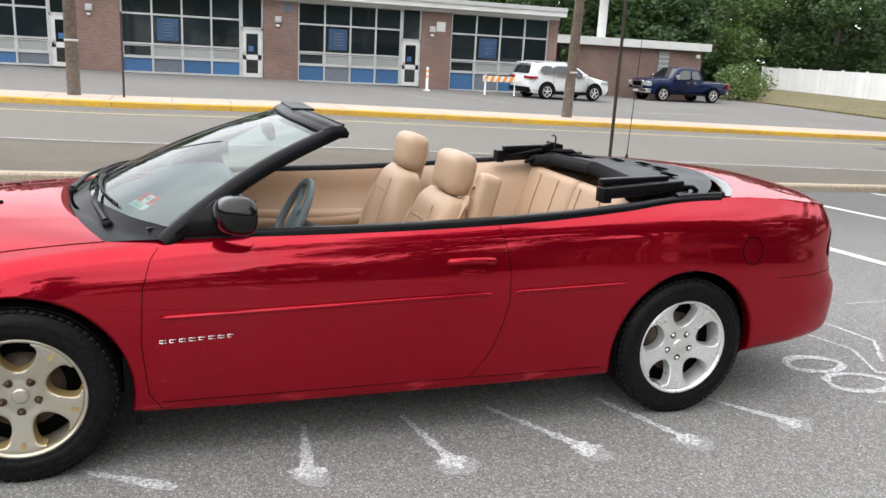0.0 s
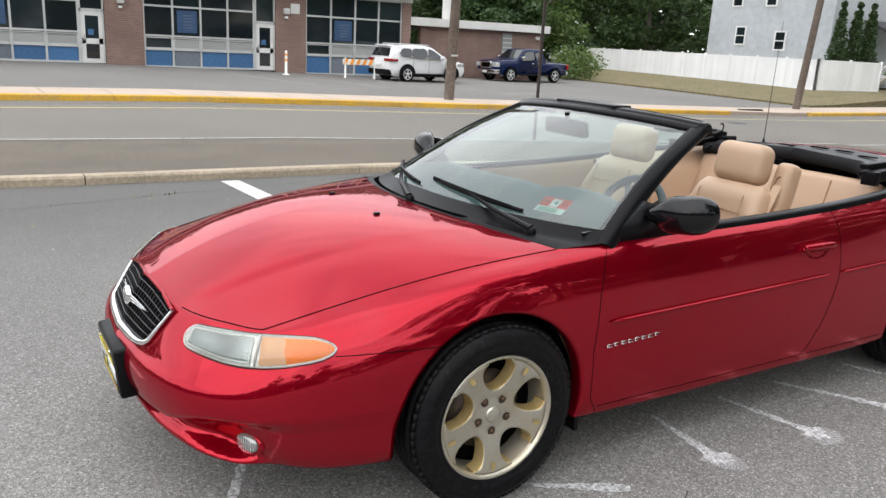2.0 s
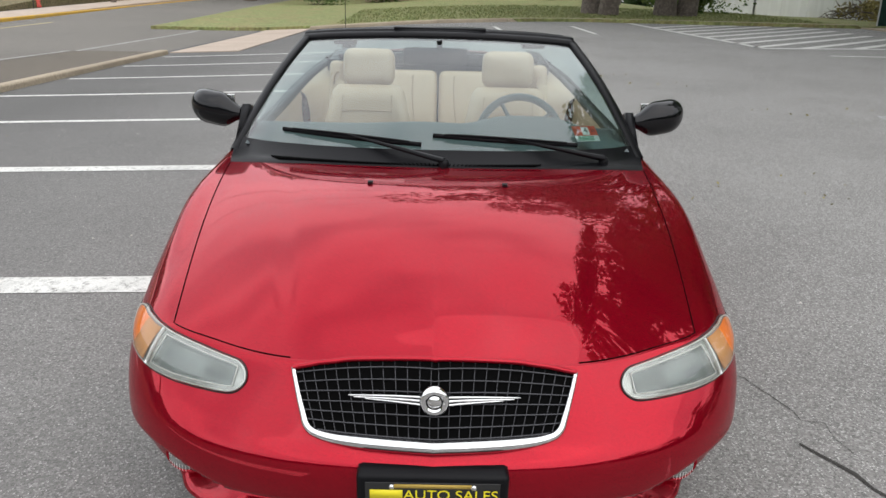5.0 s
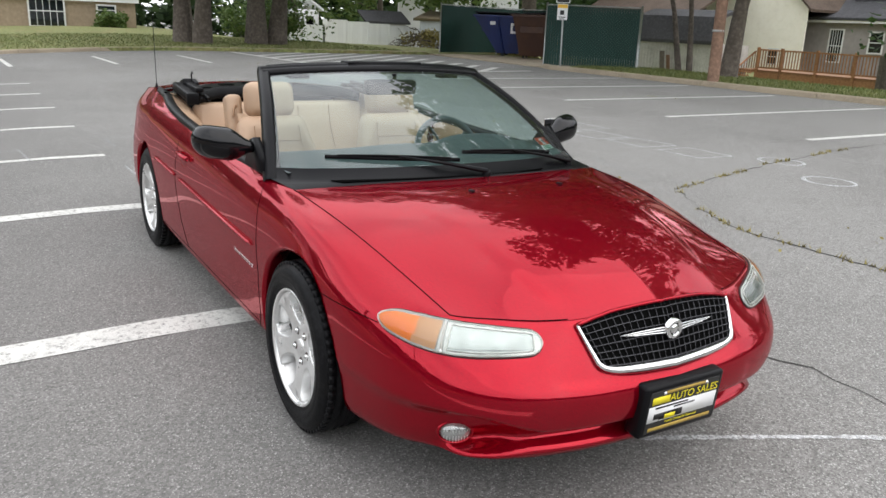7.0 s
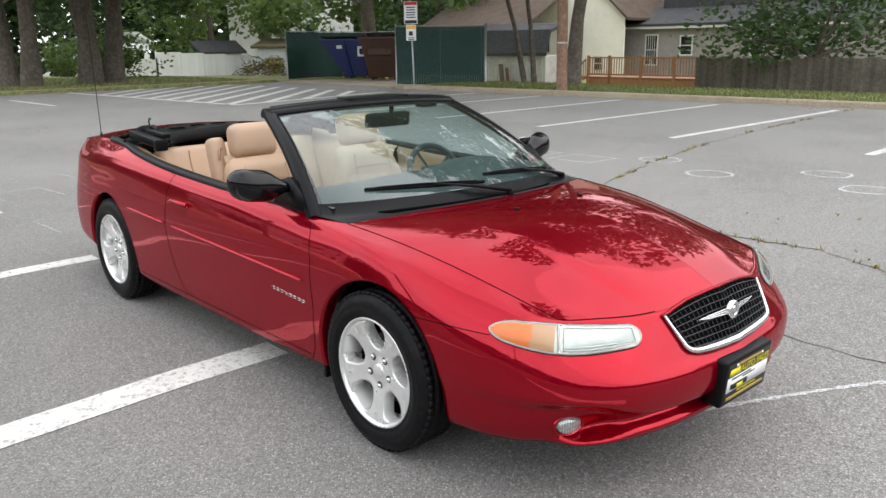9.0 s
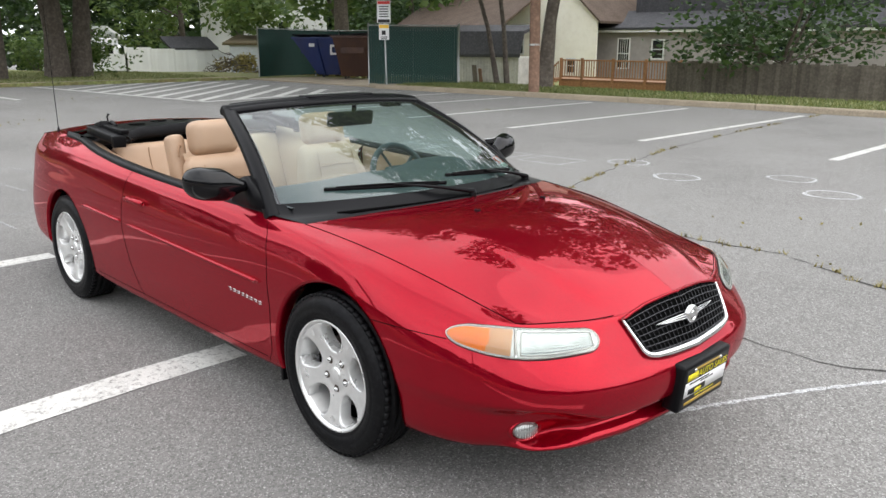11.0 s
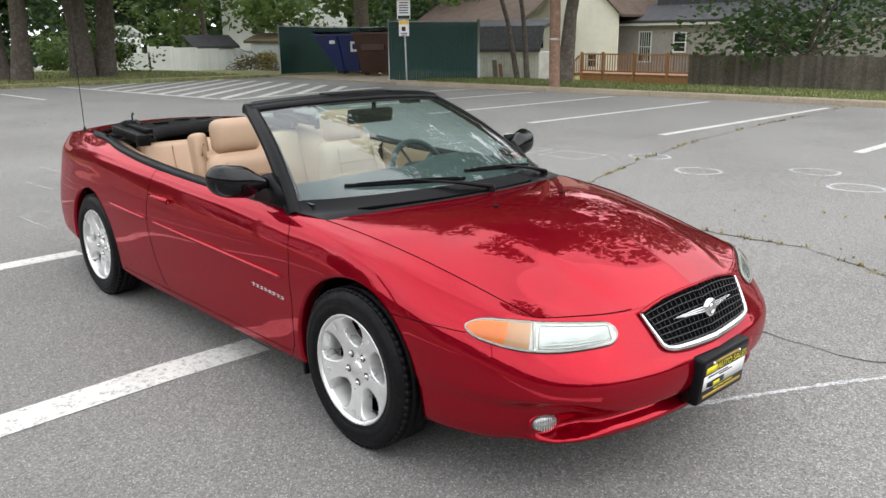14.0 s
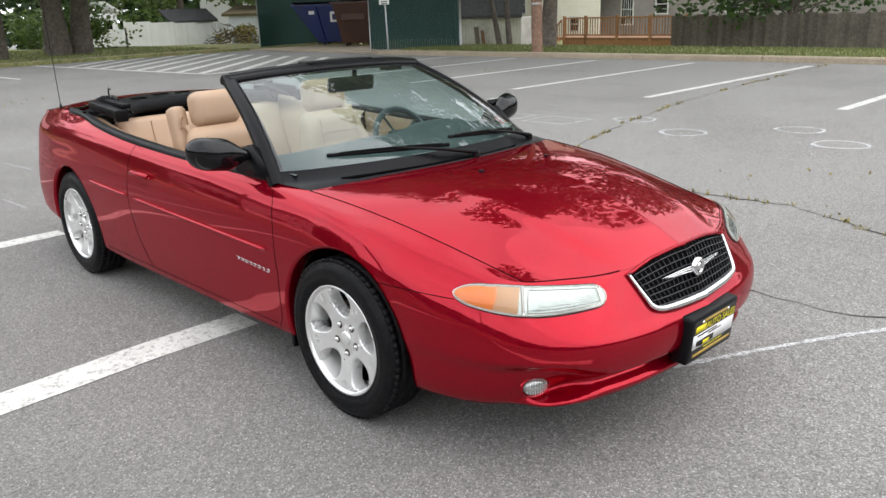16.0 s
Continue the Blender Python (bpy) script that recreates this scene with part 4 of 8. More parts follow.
# rear-view mirror
rv = new("rear_view_mirror")
rv.parent = car
tagged(rv, "black rear-view mirror on the windscreen")
b2 = box((-.020, -.140, -.038), (.020, .140, .038), Matrix.Translation((-.415, .015, 1.178)) @ Matrix.Rotation(radians(-8), 4, "Y"), .020)
part("mirror_shell", b2, BLACK_TRIM, rv)
part("stalk", tube([Vector((-.425, .0, 1.195)), Vector((-.43, 0, 1.245))], .012, 8), BLACK_TRIM, rv)
# header latches
for y in (-.42, .42):
    part("top_latch", box((-.045, -.05, -.028), (.03, .05, .0), Matrix.Translation((-.215, y, 1.235)), .006), BLACK_TRIM, car)
part("header_seal", tube([screen(s_, 1.0) + Vector((.072, 0, .018)) for s_ in np.linspace(.05, .95, 30)], .007, 8), BLACK_TRIM, car)
part("header_pad", box((-.05, -.20, 0), (.05, .20, .012), Matrix.Translation((-.285, 0, 1.281)), .005), BLACK_TRIM, car)

# ---- cabin ----
part("floor_pan", box((-1.9, -.62, .215), (1.95, .62, .235)), DARK_VOID, car, "dark underbody")
part("cabin_floor", box((-.95, -.70, .225), (1.75, .70, .25)), CARPET, car, "tan carpet")
part("firewall", box((-1.02, -.72, .25), (-.98, .72, .84)), DASH, car)
part("boot_wall", box((1.72, -.68, .25), (1.75, .68, .96)), CANVAS, car)
# dashboard
# blue-grey vinyl, with some of the windscreen's reflection put into the colour
DASH_TOP = material("grey_vinyl_with_reflection", (.13, .155, .16), .55, bump=.2, bump_scale=400)
b2 = bmesh.new()
rows = []
for y in np.linspace(-.73, .73, 31):
    bulge = .045 * math.exp(-((y + .37) / .2) ** 4) + .012 * math.exp(-((y - .05) / .2) ** 2)
    rows.append([Vector((x, y, z)) for x, z in ((-1.12 + .30 * (abs(y) / .73) ** 2.2, .866), (-.92, .888), (-.78, .912 + .5 * bulge), (-.66, .922 + bulge), (-.58, .915 + bulge), (-.54, .875 + bulge), (-.53, .80), (-.56, .66), (-.62, .50))])
bm_grid(b2, rows)
bmesh.ops.recalc_face_normals(b2, faces=b2.faces)
part("dashboard", b2, DASH_TOP, car, "blue-grey vinyl dashboard, its colour lightened by painted-in reflection")
# steering wheel
WHEEL_GREY = material("grey_wheel_vinyl", (.11, .13, .14), .5, bump=.15, bump_scale=400)
sw = new("steering_wheel")
sw.parent = car
tagged(sw, "dark grey steering wheel")
SWM = Matrix.Translation((-.36, -.37, .83)) @ Matrix.Rotation(radians(-64), 4, "Y")
part("wheel_rim", tube([SWM @ Vector((.185 * math.cos(t), .185 * math.sin(t), 0)) for t in np.linspace(0, 2 * math.pi, 49)[:-1]], .017, 12, True), WHEEL_GREY, sw)
part("hub_pad", box((-.07, -.08, -.03), (.07, .08, .0), SWM, .02), WHEEL_GREY, sw)
for t in (0.5, 2.64, 4.0, 5.4):
    part("wheel_spoke", tube([SWM @ Vector((.05 * math.cos(t), .05 * math.sin(t), -.012)), SWM @ Vector((.182 * math.cos(t), .182 * math.sin(t), 0))], .014, 8, flat=.5), WHEEL_GREY, sw)
part("steering_column", tube([SWM @ Vector((0, 0, -.03)), SWM @ Vector((0, 0, -.25))], .035, 12), DASH, sw)

# door cards and rear side trims
SEAM_LINE = material("stitched_seam", (.20, .12, .07), .7)
LEATHER_DARK = material("brown_trim", (.10, .045, .03), .6)
for s in (-1, 1):
    b2 = bmesh.new()
    rows = []
    for x in np.linspace(-.84, .43, 30):
        zt = top_at(u_of_x(x))[2]
        yo = top_at(u_of_x(x))[1] - .045
        rows.append([Vector((x, s * y, z)) for y, z in ((yo, zt - .01), (yo - .012, zt - .04), (yo - .006, zt - .10), (yo - .02, zt - .24), (yo - .07, zt - .27), (yo - .075, zt - .31), (yo - .02, zt - .34), (yo - .02, .26))])
    bm_grid(b2, rows, flip=s > 0)
    part("door_card", b2, LEATHER, car, "tan door lining")
    part("door_inlay", box((-.55, -.004, -.035), (.36, .004, .035), Matrix.Translation((0, s * (.742), .675)) @ Matrix.Rotation(radians(-1.5), 4, "Y"), .003), LEATHER_DARK, car, "brown stripe on the door lining")
    b2 = box((-.03, -.008, -.012), (.03, .008, .016), Matrix.Translation((-.42, s * .755, .835)), .004)
    part("inner_handle", b2, CHROME, car)
    part("armrest", tube([Vector((x, s * (.735 - .03 * math.sin((x + .62) / 1.0 * 3.1)), .625)) for x in np.linspace(-.62, .38, 14)], .030, 10, flat=1.2), LEATHER, car, "tan padded armrest")
    part("door_pull", tube([Vector((x, s * .752, .875 - .05 * ((x - .1) / .5) ** 2)) for x in np.linspace(-.55, .40, 20)], .007, 6), SEAM_LINE, car)
    b2 = bmesh.new()
    rows = []
    for x in np.linspace(.44, 1.60, 24):
        zt = top_at(u_of_x(x))[2]
        yo = top_at(u_of_x(x))[1] - .045
        rows.append([Vector((x, s * y, z)) for y, z in ((yo, zt - .01), (yo - .03 - .04 * smooth01(.5, .9, x), zt - .03), (yo - .05 - .10 * smooth01(.5, .9, x), zt - .12), (yo - .05 - .10 * smooth01(.5, .9, x), .26))])
    bm_grid(b2, rows, flip=s > 0)
    part("rear_side_trim", b2, LEATHER, car, "tan rear side lining")


def cushion(bm, lo, hi, m, r=.05, seg=4):
    """Soft padded block."""
    b3 = bmesh.new()
    bmesh.ops.create_cube(b3, size=1)
    for v in b3.verts:
        v.co = Vector([lo[i] + (v.co[i] + .5) * (hi[i] - lo[i]) for i in range(3)])
    bmesh.ops.bevel(b3, geom=list(b3.edges), offset=r, segments=seg, affect="EDGES", profile=.55)
    b3.transform(m)
    b3.verts.index_update()
    bm_add(bm, [v.co.copy() for v in b3.verts], [[v.index for v in f.verts] for f in b3.faces])
    b3.free()
    return bm


SEAM = material("leather_seam", (.36, .22, .13), .6)
BELT = material("seat_belt_webbing", (.50, .36, .25), .75, grain=.3, grain_scale=300)


def front_seat(s):
    st = new("front_seat")
    st.parent = car
    tagged(st, "tan leather front seat with headrest")
    y = .365 * s
    B = Matrix.Translation((.20, y, .47)) @ Matrix.Rotation(radians(16), 4, "Y")
    part("seat_cushion", cushion(bmesh.new(), (-.52, -.25, -.10), (.02, .25, .06), Matrix.Translation((.12, y, .45)) @ Matrix.Rotation(radians(8), 4, "Y"), .05), LEATHER, st)
    # backrest: padded, with side bolsters
    b2 = bmesh.new()
    rows = []
    for k in range(17):
        h = k / 16
        z = lerp(0, .50, h)
        w = lerp(.245, .19, smooth01(.35, 1, h)) * (1 if h < .93 else lerp(1, .86, (h - .93) / .07))
        row = []
        for t in np.linspace(0, 2 * math.pi, 33)[:-1]:
            c, sn = math.cos(t), math.sin(t)
            yy = w * math.copysign(abs(sn) ** .55, sn)
            dx = .085 * math.copysign(abs(c) ** .7, c) * (1 if h < .9 else lerp(1, .55, (h - .9) / .1))
            if c < 0:
                dx -= .028 * smooth01(.55, .85, abs(yy) / w) * (1 - smooth01(.6, .95, h))
            row.append(B @ Vector((dx, yy, z)))
        rows.append(row)
    vs = bm_grid(b2, rows, closed_v=True)
    b2.faces.new(vs[-1])
    b2.faces.new(vs[0])
    bmesh.ops.recalc_face_normals(b2, faces=b2.faces)
    part("backrest", b2, LEATHER, st)
    for sg in (-1, 1):
        part("seam", tube([B @ Vector((-.088 - .010 * math.sin(k / 9 * 3.1), sg * lerp(.150, .125, k / 9) , lerp(.03, .44, k / 9))) for k in range(10)], .0022, 5), SEAM, st)
    part("seam", tube([B @ Vector((-.088, yy, .36 - .3 * yy * yy)) for yy in np.linspace(-.13, .13, 9)], .0022, 5), SEAM, st)
    # head restraint
    b2 = bmesh.new()
    cushion(b2, (-.065, -.135, -.085), (.065, .135, .105), Matrix.Translation((.365, y, 1.035)) @ Matrix.Rotation(radians(10), 4, "Y"), .055, 5)
    part("headrest", b2, LEATHER, st)
    for dy in (-.065, .065):
        part("headrest_post", tube([Vector((.335, y + dy, .90)), Vector((.355, y + dy, .99))], .006, 8), CHROME, st)
    # shoulder-belt tower on the outer side
    b2 = cushion(bmesh.new(), (-.05, -.045, -.22), (.055, .045, .135), Matrix.Translation((.44, y + .175 * s, .93)) @ Matrix.Rotation(radians(14), 4, "Y"), .035, 4)
    part("belt_tower", b2, LEATHER, st)
    loop = [Vector((.385 + .004 * k, y + .175 * s + .018 * math.cos(t), .955 + .055 * math.sin(t))) for k, t in enumerate(np.linspace(0, 2 * math.pi, 21)[:-1])]
    part("belt_guide", tube(loop, .006, 6, True), SEAM, st)
    b2 = bmesh.new()
    rows = [[Vector((.37, y + .175 * s - .02 + d, .97)) + Vector((-.22 * k / 9, -s * .02 * k / 9, -.50 * k / 9)) for d in (-.022, .022)] for k in range(10)]
    bm_grid(b2, rows)
    part("seat_belt", b2, BELT, st)
    part("belt_buckle", box((-.006, -.022, -.03), (.006, .022, .03), Matrix.Translation((.325, y + .15 * s, .84)), .004), CHROME, st)


front_seat(-1)
front_seat(1)
# rear bench
rs = new("rear_seat")
rs.parent = car
tagged(rs, "tan leather rear bench seat")
part("bench_cushion", cushion(bmesh.new(), (.62, -.52, .34), (1.12, .52, .52), Matrix.Identity(4), .06), LEATHER, rs)
for s in (-1, 1):
    BM = Matrix.Translation((1.08, s * .29, .50)) @ Matrix.Rotation(radians(17), 4, "Y")
    b2 = bmesh.new()
    cushion(b2, (-.05, -.285, 0), (.09, .285, .46), BM, .05, 5)
    part("rear_backrest", b2, LEATHER, rs)
    for yy in (-.16, .06):
        part("seam", tube([BM @ Vector((-.053, yy * s + .03 * math.sin(k / 8 * 2), lerp(.06, .42, k / 8))) for k in range(9)], .003, 5), SEAM, rs)
part("centre_console", cushion(bmesh.new(), (-.60, -.10, .25), (.35, .10, .52), Matrix.Identity(4), .03), DASH, car)

# ---- folded top ----
ft = new("folded_top")
ft.parent = car
tagged(ft, "black folded canvas top in its well")
b2 = bmesh.new()
rows = []
for f in np.linspace(0, 1, 14):
    rows.append([Vector((1.28 + f * (.20 + .37 * (1 - (y / .66) ** 2)), y, .992 + .034 * (1 - (y / .66) ** 2) - .010 * f)) for y in np.linspace(-.66, .66, 31)])
bm_grid(b2, rows)
bm_grid(b2, [[p - Vector((0, 0, .06)) for p in r] for r in rows], flip=True)
part("top_cover", b2, BLACK_TRIM, ft, "black canvas tonneau panel")
for s in (-1, 1):
    part("side_rail", box((-.20, -.032, -.026), (.20, .032, .026), Matrix.Translation((1.18, s * .625, 1.012)) @ Matrix.Rotation(radians(-5), 4, "Y"), .010), BLACK_TRIM, ft, "folded side rail")
    part("side_rail", box((-.17, -.022, -.014), (.17, .022, .014), Matrix.Translation((1.16, s * .58, 1.046)) @ Matrix.Rotation(radians(-3), 4, "Y"), .006), BLACK_TRIM, ft, "folded side rail")
    part("rail_end", box((-.022, -.036, -.038), (.022, .036, .030), Matrix.Translation((.985, s * .628, .992)), .006), BLACK_TRIM, ft)
    part("frame_link", tube([Vector((1.02, s * .56, .995)), Vector((1.22, s * .545, 1.035)), Vector((1.42, s * .54, 1.03))], .014, 8), BLACK_TRIM, ft)
    part("frame_link", tube([Vector((1.10, s * .50, .97)), Vector((1.26, s * .52, 1.015)), Vector((1.46, s * .57, 1.0))], .012, 8), BLACK_TRIM, ft)
    part("rear_strut", tube([Vector((1.36, s * .615, 1.022)), Vector((1.46, s * .60, 1.018)), Vector((1.50, s * .58, .995))], .012, 8), BLACK_TRIM, ft)
    if s > 0:
        part("hinge_block", box((-.05, -.026, -.036), (.045, .026, .026), Matrix.Translation((1.32, s * .585, 1.050)) @ Matrix.Rotation(radians(12), 4, "Y"), .008), BLACK_TRIM, ft)
        part("hinge_block", box((-.03, -.014, -.018), (.04, .014, .018), Matrix.Translation((1.25, s * .54, 1.056)) @ Matrix.Rotation(radians(-20), 4, "Y"), .008), BLACK_TRIM, ft)
        part("hook", tube([Vector((1.30, s * .55, 1.05)), Vector((1.31, s * .55, 1.105)), Vector((1.295, s * .55, 1.125)), Vector((1.28, s * .55, 1.118))], .005, 6), BLACK_TRIM, ft)
    for x, y in ((1.46, .44), (1.56, .26), (1.62, .08)):
        part("cover_slot", box((-.022, -.05, 0), (.022, .05, .005), Matrix.Translation((x, s * y, 1.026 - .032 * (y / .6) ** 2)), .002), DARK_VOID, ft)
    part("canvas_roll", tube([Vector((1.18, s * .56, .970)), Vector((1.24, s * .40, .998)), Vector((1.27, 0, 1.010))], .045, 10, flat=.8), CANVAS, ft)
    part("well_edge", tube([Vector((p[0], p[1] * s - s * .01, p[2] + .010)) for p in (top_at(u) for u in np.linspace(10.9, 11.55, 14))], .014, 8), BLACK_TRIM, ft)
for s in (-1, 1):
    bm = bmesh.new()
    bm_grid(bm, [[Vector((p.x, p.y * 1.0, p.z + d)) for p, d in ((deck(s * a, 1.0), .002), (deck(s * a, 1.0) + Vector((.012, 0, 0)), .010), (deck(s * a, .93), .004))] for a in np.linspace(0, .985, 24)], flip=s > 0)
    part("well_trim", bm, BLACK_GLOSS, ft, "gloss black trim round the top well")
# aerial
ae = new("radio_aerial")
ae.parent = car
tagged(ae, "thin black whip aerial")
AB = deck(.93, .90)
AB = Vector((1.86, .655, AB.z - .015))
b2 = bmesh.new()
bm_lathe(b2, [(0, .035), (.006, .033), (.010, .012), (.016, 0), (.016, -.02)], 12, "z", tuple(AB))
part("aerial_base", b2, BLACK_TRIM, ae)
part("mast", tube([AB, AB + Vector((.02, .0, .80))], [.0028, .0012], 6), BLACK_TRIM, ae)

# ---- ground ----
def ground_z(x, y):
    """Height of the lot: level round the car, falling gently to the street."""
    xx = math.copysign(max(0, abs(x) - 2), x)
    xx = max(-20, min(24, xx))
    z = -0.018 * xx * smooth01(-6, 8, y)
    return z + float(np.interp(y, [1, 7, 9, 21, 34, 60], [0, -.2, -.22, -.22, -.05, .1]))


def asphalt(name, base, light, dark, patch_scale, darken_y=0.0):
    """Worn asphalt: stone speckle, patches, drips and fine relief."""
    m = bpy.data.materials.new(name)
    m.use_nodes = True
    n, l = m.node_tree.nodes, m.node_tree.links
    b = n["Principled BSDF"]
    b.inputs["Roughness"].default_value = 0.88
    tc = n.new("ShaderNodeTexCoord")

    def nz(scale, detail, rough=.5):
        t = n.new("ShaderNodeTexNoise")
        t.inputs["Scale"].default_value, t.inputs["Detail"].default_value, t.inputs["Roughness"].default_value = scale, detail, rough
        l.new(tc.outputs["Object"], t.inputs["Vector"])
        return t.outputs["Fac"]

    def rng(src, a, b_, top):
        r = n.new("ShaderNodeMapRange")
        r.inputs["From Min"].default_value, r.inputs["From Max"].default_value, r.inputs["To Max"].default_value = a, b_, top
        l.new(src, r.inputs["Value"])
        return r.outputs["Result"]

    def mx(a, col, fac):
        x = n.new("ShaderNodeMix")
        x.data_type = "RGBA"
        if isinstance(a, tuple):
            x.inputs["A"].default_value = (*a, 1)
        else:
            l.new(a, x.inputs["A"])
        x.inputs["B"].default_value = (*col, 1)
        l.new(fac, x.inputs["Factor"])
        return x.outputs["Result"]

    v = n.new("ShaderNodeTexVoronoi")
    v.inputs["Scale"].default_value = 210
    l.new(tc.outputs["Object"], v.inputs["Vector"])
    sep = n.new("ShaderNodeSeparateColor")
    l.new(v.outputs["Color"], sep.inputs["Color"])
    c = mx(base, dark, rng(nz(patch_scale, 6, .6), .42, .66, .95))
    c = mx(c, light, rng(nz(patch_scale * 3.1, 5, .65), .55, .78, .4))
    v2 = n.new("ShaderNodeTexVoronoi")
    v2.inputs["Scale"].default_value = 120
    l.new(tc.outputs["Object"], v2.inputs["Vector"])
    sep2 = n.new("ShaderNodeSeparateColor")
    l.new(v2.outputs["Color"], sep2.inputs["Color"])
    c = mx(c, dark, rng(nz(70, 3), .52, .3, .8))
    c = mx(c, tuple(k * 1.45 for k in light), rng(sep2.outputs["Red"], .58, 1.0, .48))
    c = mx(c, tuple(k * .45 for k in dark), rng(sep2.outputs["Green"], .52, 1.0, .65))
    c = mx(c, tuple(k * 2.2 for k in light), rng(sep.outputs["Red"], .90, .97, .6))
    c = mx(c, tuple(k * .5 for k in dark), rng(sep.outputs["Green"], .7, 1.0, .7))
    # gradual blend to a darker tone towards +y, wavering with noise
    if darken_y:
        sx_ = n.new("ShaderNodeSeparateXYZ")
        wob, add = n.new("ShaderNodeMath"), n.new("ShaderNodeMath")
        l.new(tc.outputs["Object"], sx_.inputs[0])
        wob.operation, wob.inputs[1].default_value = "MULTIPLY", 2.2
        l.new(nz(.5, 5, .6), wob.inputs[0])
        l.new(wob.outputs[0], add.inputs[0])
        l.new(sx_.outputs["Y"], add.inputs[1])
        c = mx(c, tuple(k * .42 for k in dark), rng(add.outputs[0], .6, 6.2, darken_y))
    l.new(c, b.inputs["Base Color"])
    bp = n.new("ShaderNodeBump")
    bp.inputs["Strength"].default_value, bp.inputs["Distance"].default_value = .5, .005
    l.new(v.outputs["Distance"], bp.inputs["Height"])
    l.new(bp.outputs["Normal"], b.inputs["Normal"])
    return m


def worn(name, color, keep, scale, rough=.8, soft=.07, cover=1.0):
    """Thin paint or chalk that has rubbed off in places."""
    m = material(name, color, rough, grain=.3, grain_scale=120, stain=.4, stain_scale=3)
    n, l = m.node_tree.nodes, m.node_tree.links
    tc, t, r = n.new("ShaderNodeTexCoord"), n.new("ShaderNodeTexNoise"), n.new("ShaderNodeMapRange")
    t.inputs["Scale"].default_value, t.inputs["Detail"].default_value, t.inputs["Roughness"].default_value = scale, 8, .75
    r.inputs["From Min"].default_value, r.inputs["From Max"].default_value = keep - soft, keep + soft
    r.inputs["To Max"].default_value = cover
    l.new(tc.outputs["Object"], t.inputs["Vector"])
    l.new(t.outputs["Fac"], r.inputs["Value"])
    l.new(r.outputs["Result"], n["Principled BSDF"].inputs["Alpha"])
    return m


ASPHALT = asphalt("lot_asphalt", (.250, .243, .232), (.305, .298, .286), (.178, .172, .164), .3, .78)
ROAD = asphalt("road_asphalt", (.170, .156, .136), (.215, .200, .178), (.135, .124, .108), .15)
STRIP = asphalt("patched_asphalt", (.132, .110, .085), (.175, .152, .12), (.085, .072, .056), .5)
FARLOT = asphalt("faded_asphalt", (.172, .164, .152), (.21, .201, .188), (.135, .129, .12), .2)
CONCRETE = material("weathered_concrete", (.36, .30, .22), .9, grain=.35, grain_scale=30, stain=.6, stain_scale=1.5, stain_color=(.24, .20, .15), bump=.3, bump_scale=60, per_object=.1)
SIDEWALK = material("pinkish_concrete", (.42, .34, .275), .9, grain=.25, grain_scale=20, stain=.4, stain_scale=.8, stain_color=(.29, .24, .20), per_object=.06)
YELLOW_CURB = material("yellow_kerb_paint", (.58, .34, .035), .8, grain=.3, grain_scale=25, stain=.6, stain_scale=2.5, stain_color=(.34, .25, .13), per_object=.1)
GRASS = material("mown_grass", (.19, .215, .075), .95, grain=.9, grain_scale=9, stain=.9, stain_scale=1.1, stain_color=(.27, .20, .10), bump=.8, bump_scale=40)
DRY_GRASS = material("dry_grass_bank", (.15, .12, .06), .95, grain=.9, grain_scale=8, stain=.8, stain_scale=.8, stain_color=(.09, .10, .03), bump=.8, bump_scale=40)
SOIL = material("leaf_litter", (.13, .09, .05), .95, grain=.7, grain_scale=20)
LINE = worn("white_line_paint", (.64, .635, .60), .37, 26, soft=.12)
LINE_OLD = worn("old_line_paint", (.52, .52, .50), .42, 14, soft=.12, cover=.8)
CHALK = worn("white_chalk", (.78, .79, .80), .47, 60, soft=.17, cover=.9)
CHALK_FAINT = worn("faint_chalk", (.70, .71, .72), .53, 55, soft=.2, cover=.6)
YELLOW_LINE = worn("yellow_line_paint", (.60, .50, .22), .36, 10)
CRACK = material("crack_dirt", (.035, .033, .03), .95)

xs = np.concatenate([np.linspace(-400, -60, 9), np.arange(-50, -20, 5), np.arange(-20, 48, 1.0), np.arange(50, 90, 5), np.linspace(100, 500, 9)])
ys = np.concatenate([np.linspace(-400, -60, 9), np.arange(-55, -20, 5), np.arange(-20, 37, 1.0), np.arange(40, 90, 5), np.linspace(100, 500, 9)])


def fall(x, y):
    """The land behind the lot drops away a little."""
    return -1.3 * smooth01(-18.5, -36, y) * smooth01(-40, -10, x) - .9 * smooth01(34, 58, x) * smooth01(-8, -22, y) + .12 * smooth01(27, 50, x) * smooth01(-14, -6, y)


bm = bmesh.new()
bm_grid(bm, [[Vector((x, y, ground_z(x, y) + fall(x, y) - .0)) for y in ys] for x in xs])
tagged(part("ground", bm, ASPHALT), "grey worn asphalt parking lot with fine cracks", "ground", kind="structure")


